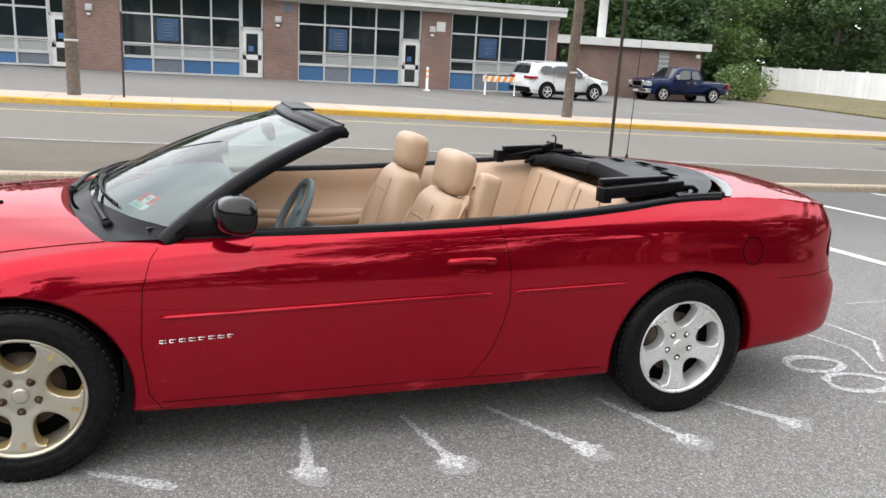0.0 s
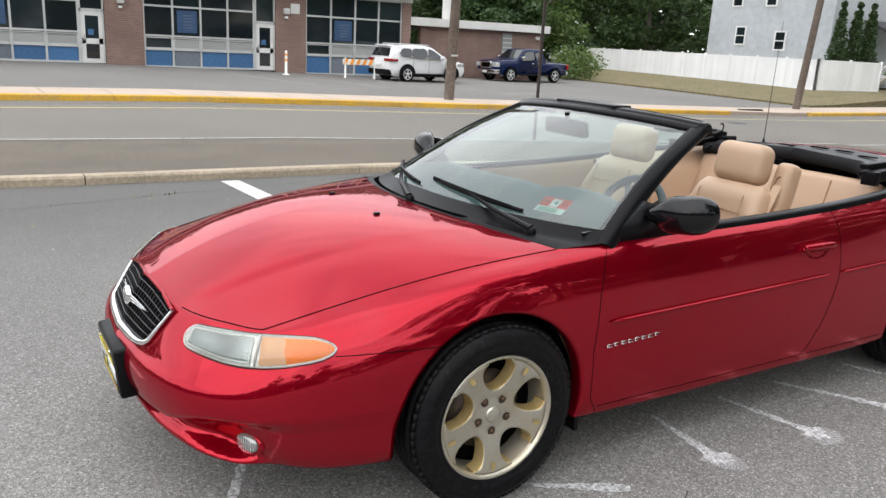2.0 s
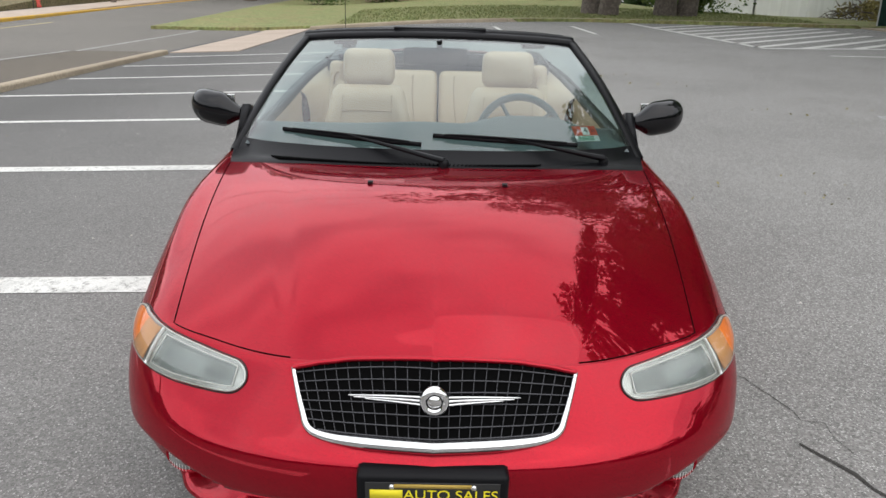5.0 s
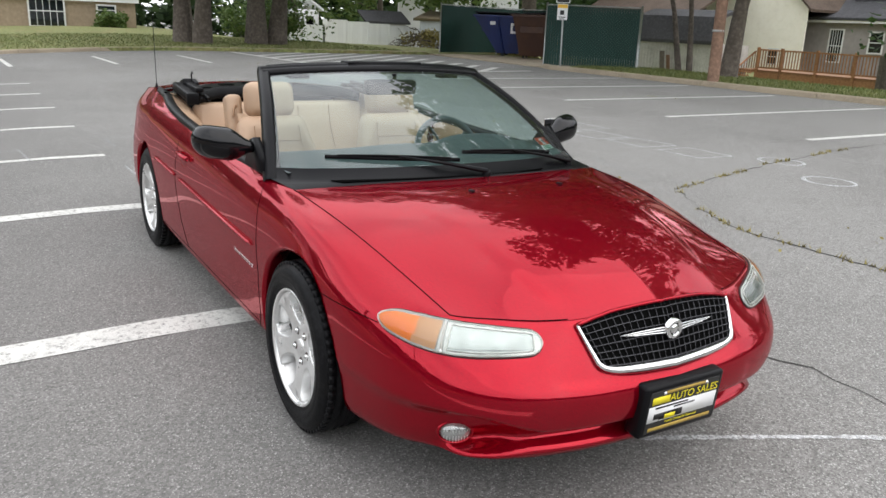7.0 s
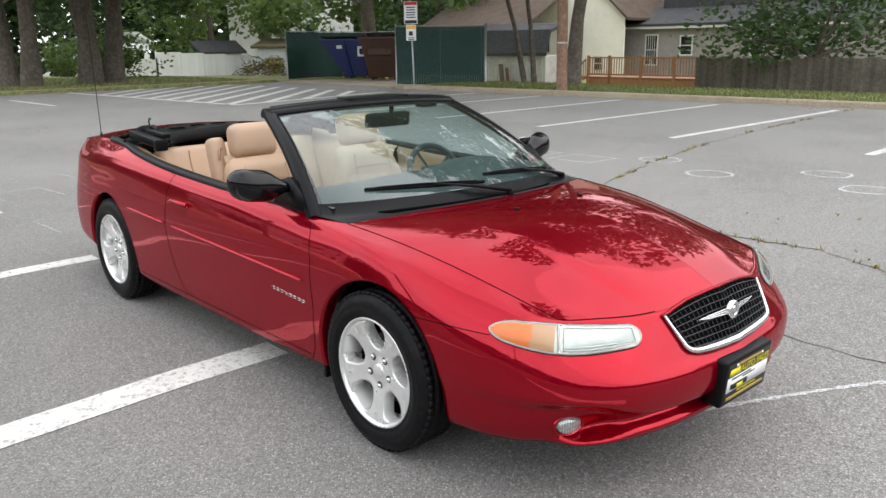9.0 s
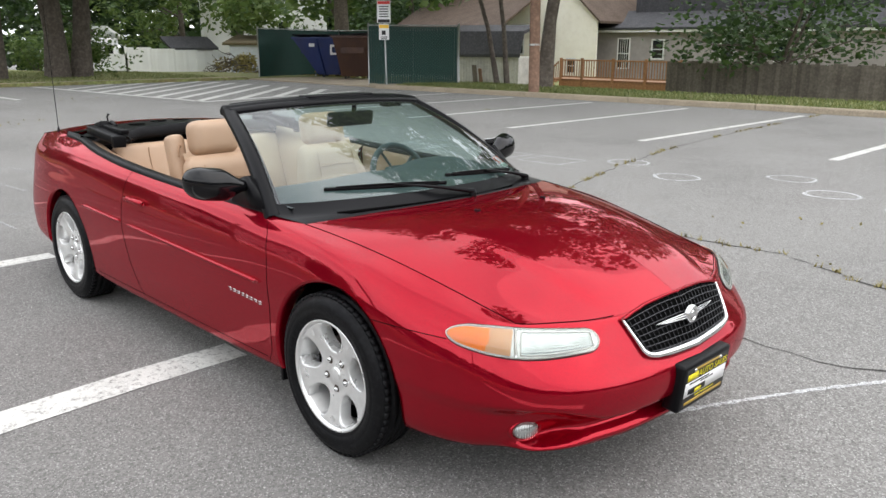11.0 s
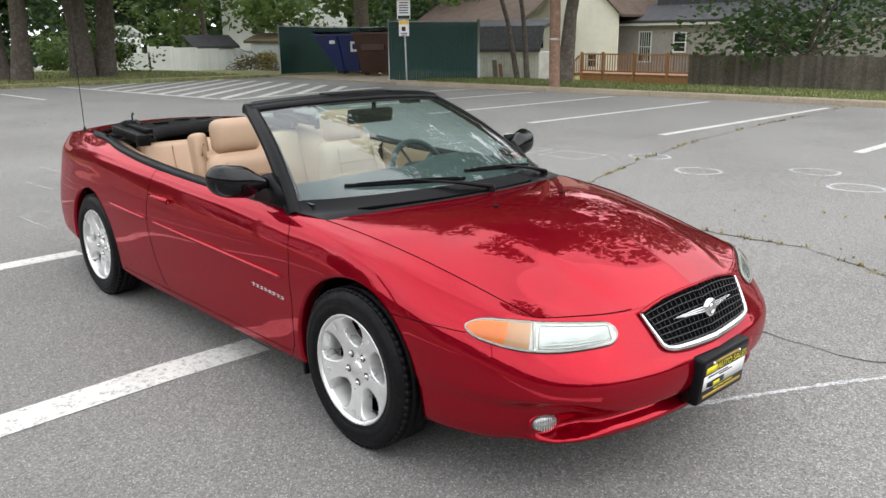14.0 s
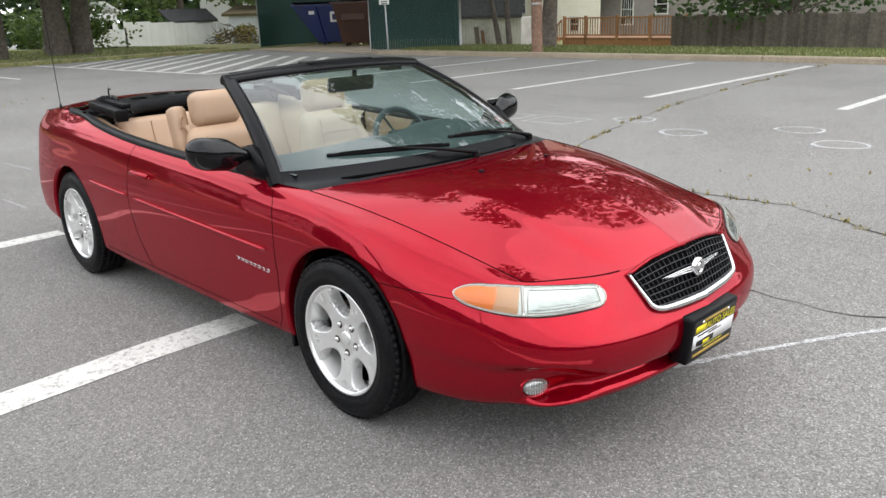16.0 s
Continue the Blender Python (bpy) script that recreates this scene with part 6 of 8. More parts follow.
def window_bay(x0, x1, cols, door):
    win = new("window_bay")
    win.parent = school
    tagged(win, "tall grey-framed window wall with blue base panels")
    xe = x1 - 1.0 if door else x1
    rows = [(-.0, .60, "base"), (.68, 1.15, "hopper"), (1.28, 2.42, "pane"), (2.50, 3.38, "pane")]
    base = ground_z((x0 + x1) / 2, 34) + .02
    w = (xe - x0) / cols
    for r, (z0, z1, what) in enumerate(rows):
        for c in range(cols):
            a, b = x0 + c * w + .04, x0 + (c + 1) * w - .04
            zz0 = base + .06 if r == 0 else z0
            mat = {"base": BLUE_PANEL if (c + cols) % 4 != 1 else GREY_PANEL, "hopper": BLIND if (c * 3 + cols) % 4 else DARK_GLASS, "pane": DARK_GLASS}[what]
            part("panel" if what == "base" else "pane", box((a, Y0 + .12, zz0), (b, Y0 + .15, z1)), mat, win, smooth=False)
            if what == "hopper":
                for (p, q, s_, t_) in ((a, a + .035, z0, z1), (b - .035, b, z0, z1), (a, b, z0, z0 + .035), (a, b, z1 - .035, z1)):
                    part("hopper_frame", box((p, Y0 + .08, s_), (q, Y0 + .125, t_)), FRAME_GREY, win, smooth=False)
    for c in range(cols + 1):
        x = x0 + c * w
        part("mullion", box((x - .04, Y0 + .06, base), (x + .04, Y0 + .18, 3.4)), FRAME_GREY, win, smooth=False)
    for z in (base + .03, .64, 1.215, 2.46, 3.40):
        part("transom", box((x0, Y0 + .065, z - .04), (xe, Y0 + .17, z + .04)), FRAME_GREY, win, smooth=False)
    # poster behind one pane
    c = 1
    part("poster", box((x0 + c * w + .2, Y0 + .112, 1.38), (x0 + (c + 1) * w - .15, Y0 + .118, 2.32)), POSTER, win, "dark blue poster with pale lines", smooth=False)
    for k in range(5):
        part("poster_bar", box((x0 + (c + .38) * w, Y0 + .108, 2.1 - k * .13), (x0 + (c + .72) * w, Y0 + .1115, 2.13 - k * .13)), GREY_PANEL, win, smooth=False)
    if door:
        d = new("entrance_door")
        d.parent = school
        tagged(d, "grey metal door with two glass panels and transom light")
        a, b = xe + .04, x1
        part("door_frame", box((a, Y0 + .05, base), (a + .07, Y0 + .17, 3.4)), FRAME_GREY, d, smooth=False)
        part("door_frame", box((b - .07, Y0 + .05, base), (b, Y0 + .17, 3.4)), FRAME_GREY, d, smooth=False)
        part("door_head", box((a, Y0 + .05, base + 2.08), (b, Y0 + .17, base + 2.2)), FRAME_GREY, d, smooth=False)
        part("transom_light", box((a + .07, Y0 + .11, base + 2.2), (b - .07, Y0 + .13, 3.36)), DARK_GLASS, d, smooth=False)
        for z0, z1 in ((0.0, .18), (.78, 1.0), (1.92, 2.08)):
            part("door_rail", box((a + .07, Y0 + .07, base + z0), (b - .07, Y0 + .12, base + z1)), FASCIA, d, smooth=False)
        for p, q in ((a + .07, a + .22), (b - .22, b - .07)):
            part("door_stile", box((p, Y0 + .07, base + .18), (q, Y0 + .12, base + 1.92)), FASCIA, d, smooth=False)
        part("door_glass", box((a + .22, Y0 + .09, base + .18), (b - .22, Y0 + .10, base + .78)), DARK_GLASS, d, smooth=False)
        part("door_glass", box((a + .22, Y0 + .09, base + 1.0), (b - .22, Y0 + .10, base + 1.92)), DARK_GLASS, d, smooth=False)
        part("notice", box((a + .32, Y0 + .084, base + 1.15), (b - .42, Y0 + .089, base + 1.38)), BLUE_PANEL, d, smooth=False)
        part("pull_handle", tube([Vector((a + .16, Y0 + .04, base + .9)), Vector((a + .16, Y0 + .04, base + 1.15))], .018, 8), FRAME_GREY, d)


window_bay(-12.2, -4.97, 5, True)
window_bay(-3.12, 2.83, 4, True)
window_bay(4.42, 10.26, 4, True)
window_bay(11.8, 16.93, 4, False)
# added near-black sheet that stands for the unlit rooms behind the windows
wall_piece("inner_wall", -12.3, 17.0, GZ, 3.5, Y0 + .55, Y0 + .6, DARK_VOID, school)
for x in (-4.5, 3.35, 10.65):
    part("wall_lamp", box((x, Y0 - .14, 2.45), (x + .28, Y0 + .0, 2.72), None, .02), FRAME_GREY, school, "wall lamp box")
    part("wall_camera", box((x + .05, Y0 - .12, 2.25), (x + .2, Y0, 2.36), None, .02), FASCIA, school)
part("wall_vent", box((3.75, Y0 - .03, 2.9), (4.15, Y0 + .0, 3.3), None, .01), GREY_PANEL, school)
part("wall_notice", box((11.0, Y0 - .03, 2.5), (11.45, Y0 + .0, 2.95), None, .01), FASCIA, school)

annex = thing("annex_building", "low brown brick annex with pale flat roof edge", "building")
wall_piece("front_wall", 20.3, 29.0, -1.0, 2.40, 38, 38.35, BRICK, annex)
wall_piece("side_wall", 28.65, 29.0, -1.0, 2.40, 38.35, 50, BRICK, annex)
wall_piece("link_wall", 17.45, 20.3, -1.0, 2.40, 39.4, 39.7, BRICK, annex)
wall_piece("roof", 17.65, 29.35, 2.42, 2.86, 37.6, 50, FASCIA, annex, "pale metal roof edge")
wall_piece("doorway", 18.2, 19.4, -.5, 1.75, 39.32, 39.39, DARK_GLASS, annex, "dark glazed doorway")
wall_piece("louvre_panel", 26.0, 26.7, -.3, 2.3, 37.93, 37.99, BLIND, annex)
for k in range(9):
    wall_piece("louvre_slat", 26.02, 26.68, -.2 + .27 * k, -.12 + .27 * k, 37.88, 37.93, FRAME_GREY, annex)
b2 = bmesh.new()
bm_lathe(b2, [(.0, 5.35), (.38, 5.25), (.38, 5.12), (.26, 5.1), (.26, 2.8)], 20, "z", (23.3, 40.2, 0))
part("flue", b2, FASCIA, annex, "pale metal flue pipe")
part("flood_lamp", box((28.5, 37.8, 2.0), (28.75, 38, 2.2), None, .02), FASCIA, annex)

WOODPOLE = material("grey_pole_timber", (.115, .088, .07), .9, grain=.5, grain_scale=12, stain=.5, stain_scale=3)
BROWNPOLE = material("brown_pole_timber", (.24, .145, .10), .9, grain=.5, grain_scale=12, stain=.5, stain_scale=3)
STEEL = material("rusty_dark_post", (.06, .045, .04), .7, .4, grain=.4, grain_scale=40)


def utility_pole(x, y, h, r, mat, lean=(0, 0), label="weathered grey timber utility pole"):
    z = ground_z(x, y)
    b2 = tube([Vector((x + lean[0] * k / 6, y + lean[1] * k / 6, z - .1 + (h + .1) * k / 6)) for k in range(7)], [lerp(r, r * .75, k / 6) for k in range(7)], 14)
    p = tagged(thing("utility_pole", label, "utility pole"), "")
    part("pole_shaft", b2, mat, p)
    b3 = bmesh.new()
    bm_lathe(b3, [(r * .96, 1.5), (r * 1.02, 1.5), (r * 1.02, 1.56), (r * .96, 1.56)], 14, "z", (x + lean[0] * .25, y + lean[1] * .25, z))
    part("pole_band", b3, FRAME_GREY, p)
    return p


utility_pole(-3.45, 19.5, 9, .17, WOODPOLE)
utility_pole(10.95, 19.45, 9, .17, WOODPOLE, (.25, 0))
utility_pole(29.1, 19.5, 9, .17, WOODPOLE, (1.0, 0))
utility_pole(46.0, 19.5, 9, .17, WOODPOLE)


def metal_post(x, y, h, label="thin rusty steel sign post", group=""):
    z = ground_z(x, y)
    p = thing("sign_post", label, "sign post", group=group)
    b2 = bmesh.new()
    bm_prism(b2, [(-.028, 0), (-.028, h + .1), (-.020, h + .1), (-.020, 0)], .03, Matrix.Translation((x, y, z - .1)))
    bm_prism(b2, [(.020, 0), (.020, h + .1), (.028, h + .1), (.028, 0)], .03, Matrix.Translation((x, y, z - .1)))
    bm_prism(b2, [(-.02, 0), (-.02, h + .1), (.02, h + .1), (.02, 0)], .008, Matrix.Translation((x, y, z - .1)))
    part("post_channel", b2, STEEL, p, smooth=False)
    return p


metal_post(-2.22, 19.4, 2.35)
metal_post(7.10, 9.85, 3.3)
metal_post(39.0, 20.9, 2.4)

# striped barricade and bollard by the building
WHITE_WOOD = material("white_painted_wood", (.74, .74, .70), .7, grain=.2, grain_scale=20)
ORANGE = material("orange_reflective", (.85, .30, .03), .5)
bar = thing("barricade", "white wooden barricade with orange striped rail", "barricade")
bz = ground_z(13.6, 31.8)
for x in (12.85, 14.35):
    for d in (-.28, .28):
        part("barricade_leg", tube([Vector((x + d * .4, 31.8 + d, bz)), Vector((x, 31.8, bz + .95))], .04, 6), WHITE_WOOD, bar)
part("barricade_rail", box((12.7, 31.72, bz + .62), (14.6, 31.76, bz + .88)), WHITE_WOOD, bar, smooth=False)
for k in range(6):
    b2 = bmesh.new()
    bm_prism(b2, [(12.72 + k * .32, bz + .625), (12.88 + k * .32, bz + .625), (12.98 + k * .32, bz + .875), (12.82 + k * .32, bz + .875)], .006, Matrix.Translation((0, 31.712, 0)))
    part("rail_stripe", b2, ORANGE, bar, smooth=False)
bol = thing("bollard", "white plastic bollard with orange bands", "bollard")
bz = ground_z(10.0, 32)
b2 = bmesh.new()
bm_lathe(b2, [(.0, 1.08), (.05, 1.06), (.06, 1.0), (.06, .06), (.16, .05), (.17, 0)], 16, "z", (10.05, 32, bz))
part("bollard_tube", b2, WHITE_WOOD, bol)
for h in (.6, .85):
    b2 = bmesh.new()
    bm_lathe(b2, [(.0615, h), (.063, h + .01), (.063, h + .08), (.0615, h + .09)], 16, "z", (10.05, 32, bz))
    part("bollard_band", b2, ORANGE, bol)


# ---- parked vehicles by the building ----
CAR_GLASS = material("tinted_car_glass", (.01, .012, .014), .05, spec=.9)
WHITE_PAINT = material("white_car_paint", (.78, .79, .80), .3, coat=1.0, stain=.2, stain_scale=3, stain_color=(.66, .67, .68))
NAVY = material("navy_car_paint", (.003, .010, .050), .25, .0, spec=.2, coat=.3)


def rounded(points, times=2):
    """Corner-cut outline."""
    p = [np.array(a, float) for a in points]
    for _ in range(times):
        q = []
        for i in range(len(p)):
            a, b = p[i], p[(i + 1) % len(p)]
            q += [a * .82 + b * .18, a * .18 + b * .82]
        p = q
    return p


def vehicle(name, label, at, turn, paint, outline, glass, width, wheels, wheel_r, lights, cladding, screens, roof_z, pillar_mat):
    """Parked vehicle, nose along +x before turning; outline: side view of the body (x, z); glass: side windows (x, z)."""
    v = thing(name, label, "car", at, turn)
    line = rounded(outline)
    x_lo, x_hi = min(p[0] for p in line), max(p[0] for p in line)

    def half(x, z):
        """Half the width of the body at a place in the side view."""
        e = abs((x - (x_lo + x_hi) / 2) / ((x_hi - x_lo) / 2))
        w = width / 2 * (1 - .10 * smooth01(.72, 1.0, e) - .06 * smooth01(.93, 1.0, e))
        w -= .24 * smooth01(1.0, roof_z + .05, z)
        return w - .05 * smooth01(.55, .30, z)

    b2 = bmesh.new()
    rows = []
    for f in (-1, -.995, -.98, -.94, -.85, -.45, 0, .45, .85, .94, .98, .995, 1):
        k = max(0.0, abs(f) - .85) / .15
        inset = .055 * k ** 3
        row = []
        for x, z in line:
            row.append(Vector((x - math.copysign(min(abs(x), inset), x) * smooth01(1.2, 1.9, abs(x)), f * half(x, z), z - inset * (1 if z > 1.0 else 0))))
        rows.append(row)
    vs = bm_grid(b2, rows, closed_v=True)
    b2.faces.new(vs[0])
    b2.faces.new(vs[-1][::-1])
    bmesh.ops.recalc_face_normals(b2, faces=b2.faces)
    part("body_shell", b2, paint, v)
    # windscreen and rear window: panes laid on the sloping ends of the cabin
    for nm, (xa, za), (xb, zb) in screens:
        b2 = bmesh.new()
        nrm = Vector((zb - za, 0, xa - xb)).normalized()
        if nrm.z < 0:
            nrm = -nrm
        grid_ = [[Vector((lerp(xa, xb, q), f * (half(lerp(xa, xb, q), lerp(za, zb, q)) - .10), lerp(za, zb, q))) + nrm * (.012 + .02 * (1 - f * f)) for f in np.linspace(-1, 1, 9)] for q in np.linspace(.06, .94, 5)]
        bm_grid(b2, grid_)
        bm_grid(b2, [[p - nrm * .05 for p in r] for r in grid_])
        bmesh.ops.recalc_face_normals(b2, faces=b2.faces)
        part(nm, b2, CAR_GLASS, v)
    for s in (-1, 1):
        for poly in glass:
            b2 = bmesh.new()
            pts = [Vector((x, s * (half(x, z) + .006), z)) for x, z in rounded(poly, 1)]
            n_ = len(pts)
            bm_add(b2, pts + [p - Vector((0, s * .03, 0)) for p in pts], [list(range(n_)), list(range(2 * n_ - 1, n_ - 1, -1))] + [[i, (i + 1) % n_, n_ + (i + 1) % n_, n_ + i] for i in range(n_)])
            bmesh.ops.recalc_face_normals(b2, faces=b2.faces)
            part("side_window", b2, CAR_GLASS, v, smooth=False)
        for x in pillar_mat[0]:
            part("door_gap", tube([Vector((x, s * (half(x, z) + .001), z)) for z in np.linspace(.42, 1.05, 8)], .006, 5), DARK_VOID, v)
        for x, z in pillar_mat[1]:
            part("door_handle", box((x - .09, -.012, z - .018), (x + .09, .012, z + .018), Matrix.Translation((0, s * (half(x, z) + .012), 0)), .008), pillar_mat[2], v)
        for wx in wheels:
            wh = new("wheel")
            wh.parent = v
            yo = s * (width / 2 - .005)
            # ring over the uncut arch: black cladding, otherwise near-black for the arch's shade
            b2 = bmesh.new()
            ring = [(math.cos(t), math.sin(t)) for t in np.linspace(-.25, math.pi + .25, 33)]
            bm_grid(b2, [[Vector((wx + c * r, s * (width / 2 - .05 + d), wheel_r + sn * r)) for r, d in ((wheel_r * .5, .046), (wheel_r + .055, .046), (wheel_r + (.10 if cladding else .06), .056), (wheel_r + (.12 if cladding else .065), .02))] for c, sn in ring])
            part("arch_lining", b2, BLACK_TRIM if cladding else DARK_VOID, wh)
            b2 = bmesh.new()
            bm_lathe(b2, [(0, yo - s * .01), (wheel_r * .62, yo - s * .01), (wheel_r * .68, yo + s * .012), (wheel_r * .8, yo + s * .026), (wheel_r * .95, yo + s * .012), (wheel_r, yo - s * .03), (wheel_r, yo - s * .2)], 32, "y", (wx, 0, wheel_r))
            part("tyre", b2, RUBBER, wh)
            for k in range(5):
                for dt in (-.16, .16):
                    t = 2 * math.pi * k / 5 + .3
                    part("rim_spoke", tube([Vector((wx, yo + s * .006, wheel_r)), Vector((wx + math.cos(t + dt) * wheel_r * .62, yo + s * .010, wheel_r + math.sin(t + dt) * wheel_r * .62))], [.032, .022], 6, flat=.5), ALLOY, wh)
            b2 = bmesh.new()
            bm_lathe(b2, [(wheel_r * .60, yo + s * .006), (wheel_r * .67, yo + s * .018), (wheel_r * .69, yo - s * .01)], 32, "y", (wx, 0, wheel_r))
            part("rim_ring", b2, ALLOY, wh)
    for lo, hi, m, nm in lights:
        part(nm, box(lo, hi, None, .025), m, v)
    return v


SUV_OUT = [(-2.28, .34), (-2.36, .60), (-2.33, .92), (-2.27, 1.10), (-2.10, 1.50), (-1.98, 1.63), (-1.2, 1.70), (-.2, 1.70), (.28, 1.62), (1.02, 1.13), (1.40, 1.06), (2.02, .94), (2.28, .76), (2.34, .52), (2.26, .30), (1.9, .25), (-1.9, .25)]
SUV_GLASS = [[(-1.78, 1.24), (-1.05, 1.16), (-1.02, 1.53), (-1.52, 1.55)], [(-.98, 1.155), (-.10, 1.12), (-.10, 1.57), (-.96, 1.55)], [(-.03, 1.12), (.88, 1.10), (.30, 1.50), (-.03, 1.57)]]
sx, sy = 16.68, 31.7
vehicle("parked_suv", "white parked sports utility vehicle with dark lower cladding", (sx, sy, ground_z(sx, sy)), 8, WHITE_PAINT, SUV_OUT, SUV_GLASS, 1.88, (-1.32, 1.38), .36, [
    ((-2.36, -.86, .92), (-2.10, -.42, 1.06), TAIL_RED, "tail_lamp"), ((-2.36, .42, .92), (-2.10, .86, 1.06), TAIL_RED, "tail_lamp"), ((-2.24, -.91, .93), (-1.86, -.84, 1.05), TAIL_RED, "tail_lamp"), ((1.72, -.90, .78), (2.14, -.74, .94), HEAD_BACK, "headlight"), ((1.72, .74, .78), (2.14, .90, .94), HEAD_BACK, "headlight"),
    ((-2.38, -.80, .32), (-2.12, .80, .56), BLACK_TRIM, "rear_bumper"), ((2.1, -.72, .28), (2.35, .72, .46), BLACK_TRIM, "front_bumper"), ((-1.02, -.95, .25), (1.02, .95, .40), BLACK_TRIM, "sill_cladding"),
    ((.62, -1.06, 1.10), (.80, -.90, 1.24), WHITE_PAINT, "door_mirror"), ((.62, .90, 1.10), (.80, 1.06, 1.24), WHITE_PAINT, "door_mirror"), ((-1.7, -.66, 1.70), (.1, -.62, 1.75), FRAME_GREY, "roof_rail"), ((-1.7, .62, 1.70), (.1, .66, 1.75), FRAME_GREY, "roof_rail"),
    ((-2.22, -.52, 1.60), (-1.86, .52, 1.68), WHITE_PAINT, "roof_spoiler"), ((-2.385, -.22, .70), (-2.34, .22, .84), WHT, "number_plate")], True,
    [("windscreen", (1.02, 1.13), (.30, 1.61)), ("rear_window", (-2.27, 1.14), (-2.08, 1.54))], 1.70, ((-1.0, -.06, .95), ((-.80, .98), (.16, .98)), WHITE_PAINT))
TR_OUT = [(-2.88, .52), (-2.92, .78), (-2.90, 1.14), (-.95, 1.16), (-.93, 1.22), (-.80, 1.80), (-.62, 1.90), (.35, 1.92), (.72, 1.84), (1.34, 1.28), (2.20, 1.24), (2.72, 1.16), (2.86, .98), (2.90, .60), (2.80, .44), (2.3, .40), (-2.4, .44)]
TR_GLASS = [[(-.74, 1.28), (-.12, 1.27), (-.12, 1.76), (-.60, 1.75)], [(-.04, 1.27), (1.06, 1.25), (.58, 1.73), (-.04, 1.77)]]
tx_, ty_ = 26.4, 36.2
vehicle("pickup_truck", "dark navy blue parked pickup truck with chrome grille", (tx_, ty_, ground_z(tx_, ty_)), 186, NAVY, TR_OUT, TR_GLASS, 1.98, (-1.75, 1.82), .41, [
    ((2.82, -.46, .74), (2.94, .46, 1.12), CHROME, "grille"), ((2.90, -.36, .80), (2.95, .36, 1.06), DARK_VOID, "grille_mesh"), ((2.60, .48, .84), (2.90, .88, 1.08), HEAD_BACK, "headlight"), ((2.60, -.88, .84), (2.90, -.48, 1.08), HEAD_BACK, "headlight"), ((2.62, -.90, .46), (2.98, .90, .68), CHROME, "front_bumper"),
    ((-2.94, -.93, .80), (-2.78, -.76, 1.10), TAIL_RED, "tail_lamp"), ((-2.94, .76, .80), (-2.78, .93, 1.10), TAIL_RED, "tail_lamp"), ((-2.98, -.84, .48), (-2.82, .84, .64), CHROME, "rear_bumper"),
    ((-2.80, -.74, 1.145), (-1.02, .74, 1.19), BLACK_TRIM, "bed_cover"), ((.98, .98, 1.24), (1.14, 1.20, 1.46), CHROME, "door_mirror"), ((.98, -1.20, 1.24), (1.14, -.98, 1.46), CHROME, "door_mirror"), ((-1.2, .93, .40), (1.2, 1.0, .48), BLACK_TRIM, "side_step"), ((2.975, -.16, .50), (2.99, .16, .62), WHT, "number_plate")], False,
    [("windscreen", (1.34, 1.28), (.70, 1.84)), ("rear_window", (-.93, 1.24), (-.80, 1.78))], 1.92, ((-.92, -.08, 1.10), ((-.30, 1.08), (.12, 1.08)), CHROME))


# ---- white fence, grey house and hydrant beyond the building ----
VINYL = material("white_vinyl", (.82, .83, .84), .45, stain=.25, stain_scale=.8, stain_color=(.6, .6, .58), per_object=.05)


def vinyl_fence(label, a, b, z0, z1, h, panels):
    f = thing("vinyl_fence", label, "fence")
    A, B = Vector((*a, z0)), Vector((*b, z1))
    for k in range(panels + 1):
        p = A.lerp(B, k / panels)
        part("fence_post", box((-.065, -.065, -.3), (.065, .065, h + .12), Matrix.Translation(p), .012), VINYL, f, smooth=False)
        if k < panels:
            q = A.lerp(B, (k + 1) / panels)
            d = (q - p)
            ang = math.atan2(d.y, d.x)
            m = Matrix.Translation(p) @ Matrix.Rotation(ang, 4, "Z")
            L = math.hypot(d.x, d.y)
            for j in range(8):
                part("fence_board", box((.07 + (L - .14) * j / 8 + .004, -.02, .06), (.07 + (L - .14) * (j + 1) / 8 - .004, .02, h - .02), m), VINYL, f, smooth=False)
            part("fence_rail", box((.05, -.03, h - .06), (L - .05, .03, h + .04), m), VINYL, f, smooth=False)
            part("fence_rail", box((.05, -.03, .02), (L - .05, .03, .14), m), VINYL, f, smooth=False)
    return f


vinyl_fence("white vinyl privacy fence on a grass bank", (44.0, 50.7), (41.3, 27.0), -.05, -.12, 1.78, 10)
vinyl_fence("white vinyl privacy fence beside the grey house", (41.3, 27.0), (46.5, 26.2), -.12, -.12, 1.78, 2)

SIDING_GREY = material("pale_grey_siding", (.44, .47, .49), .7, grain=.15, grain_scale=3, stain=.25, stain_scale=.6)
SIDING_CREAM = material("cream_siding", (.95, .91, .80), .7, grain=.1, grain_scale=3, stain=.3, stain_scale=.6, stain_color=(.74, .68, .55))
SIDING_DARK = material("taupe_siding", (.33, .30, .29), .7, grain=.15, grain_scale=3, stain=.25, stain_scale=.6)
SHINGLE = material("dark_shingle", (.055, .055, .06), .9, grain=.5, grain_scale=8, stain=.4, stain_scale=1)
SHINGLE_BROWN = material("brown_shingle", (.09, .062, .045), .9, grain=.5, grain_scale=8, stain=.5, stain_scale=1)
WHITE_TRIM = material("white_house_trim", (.74, .74, .73), .6)


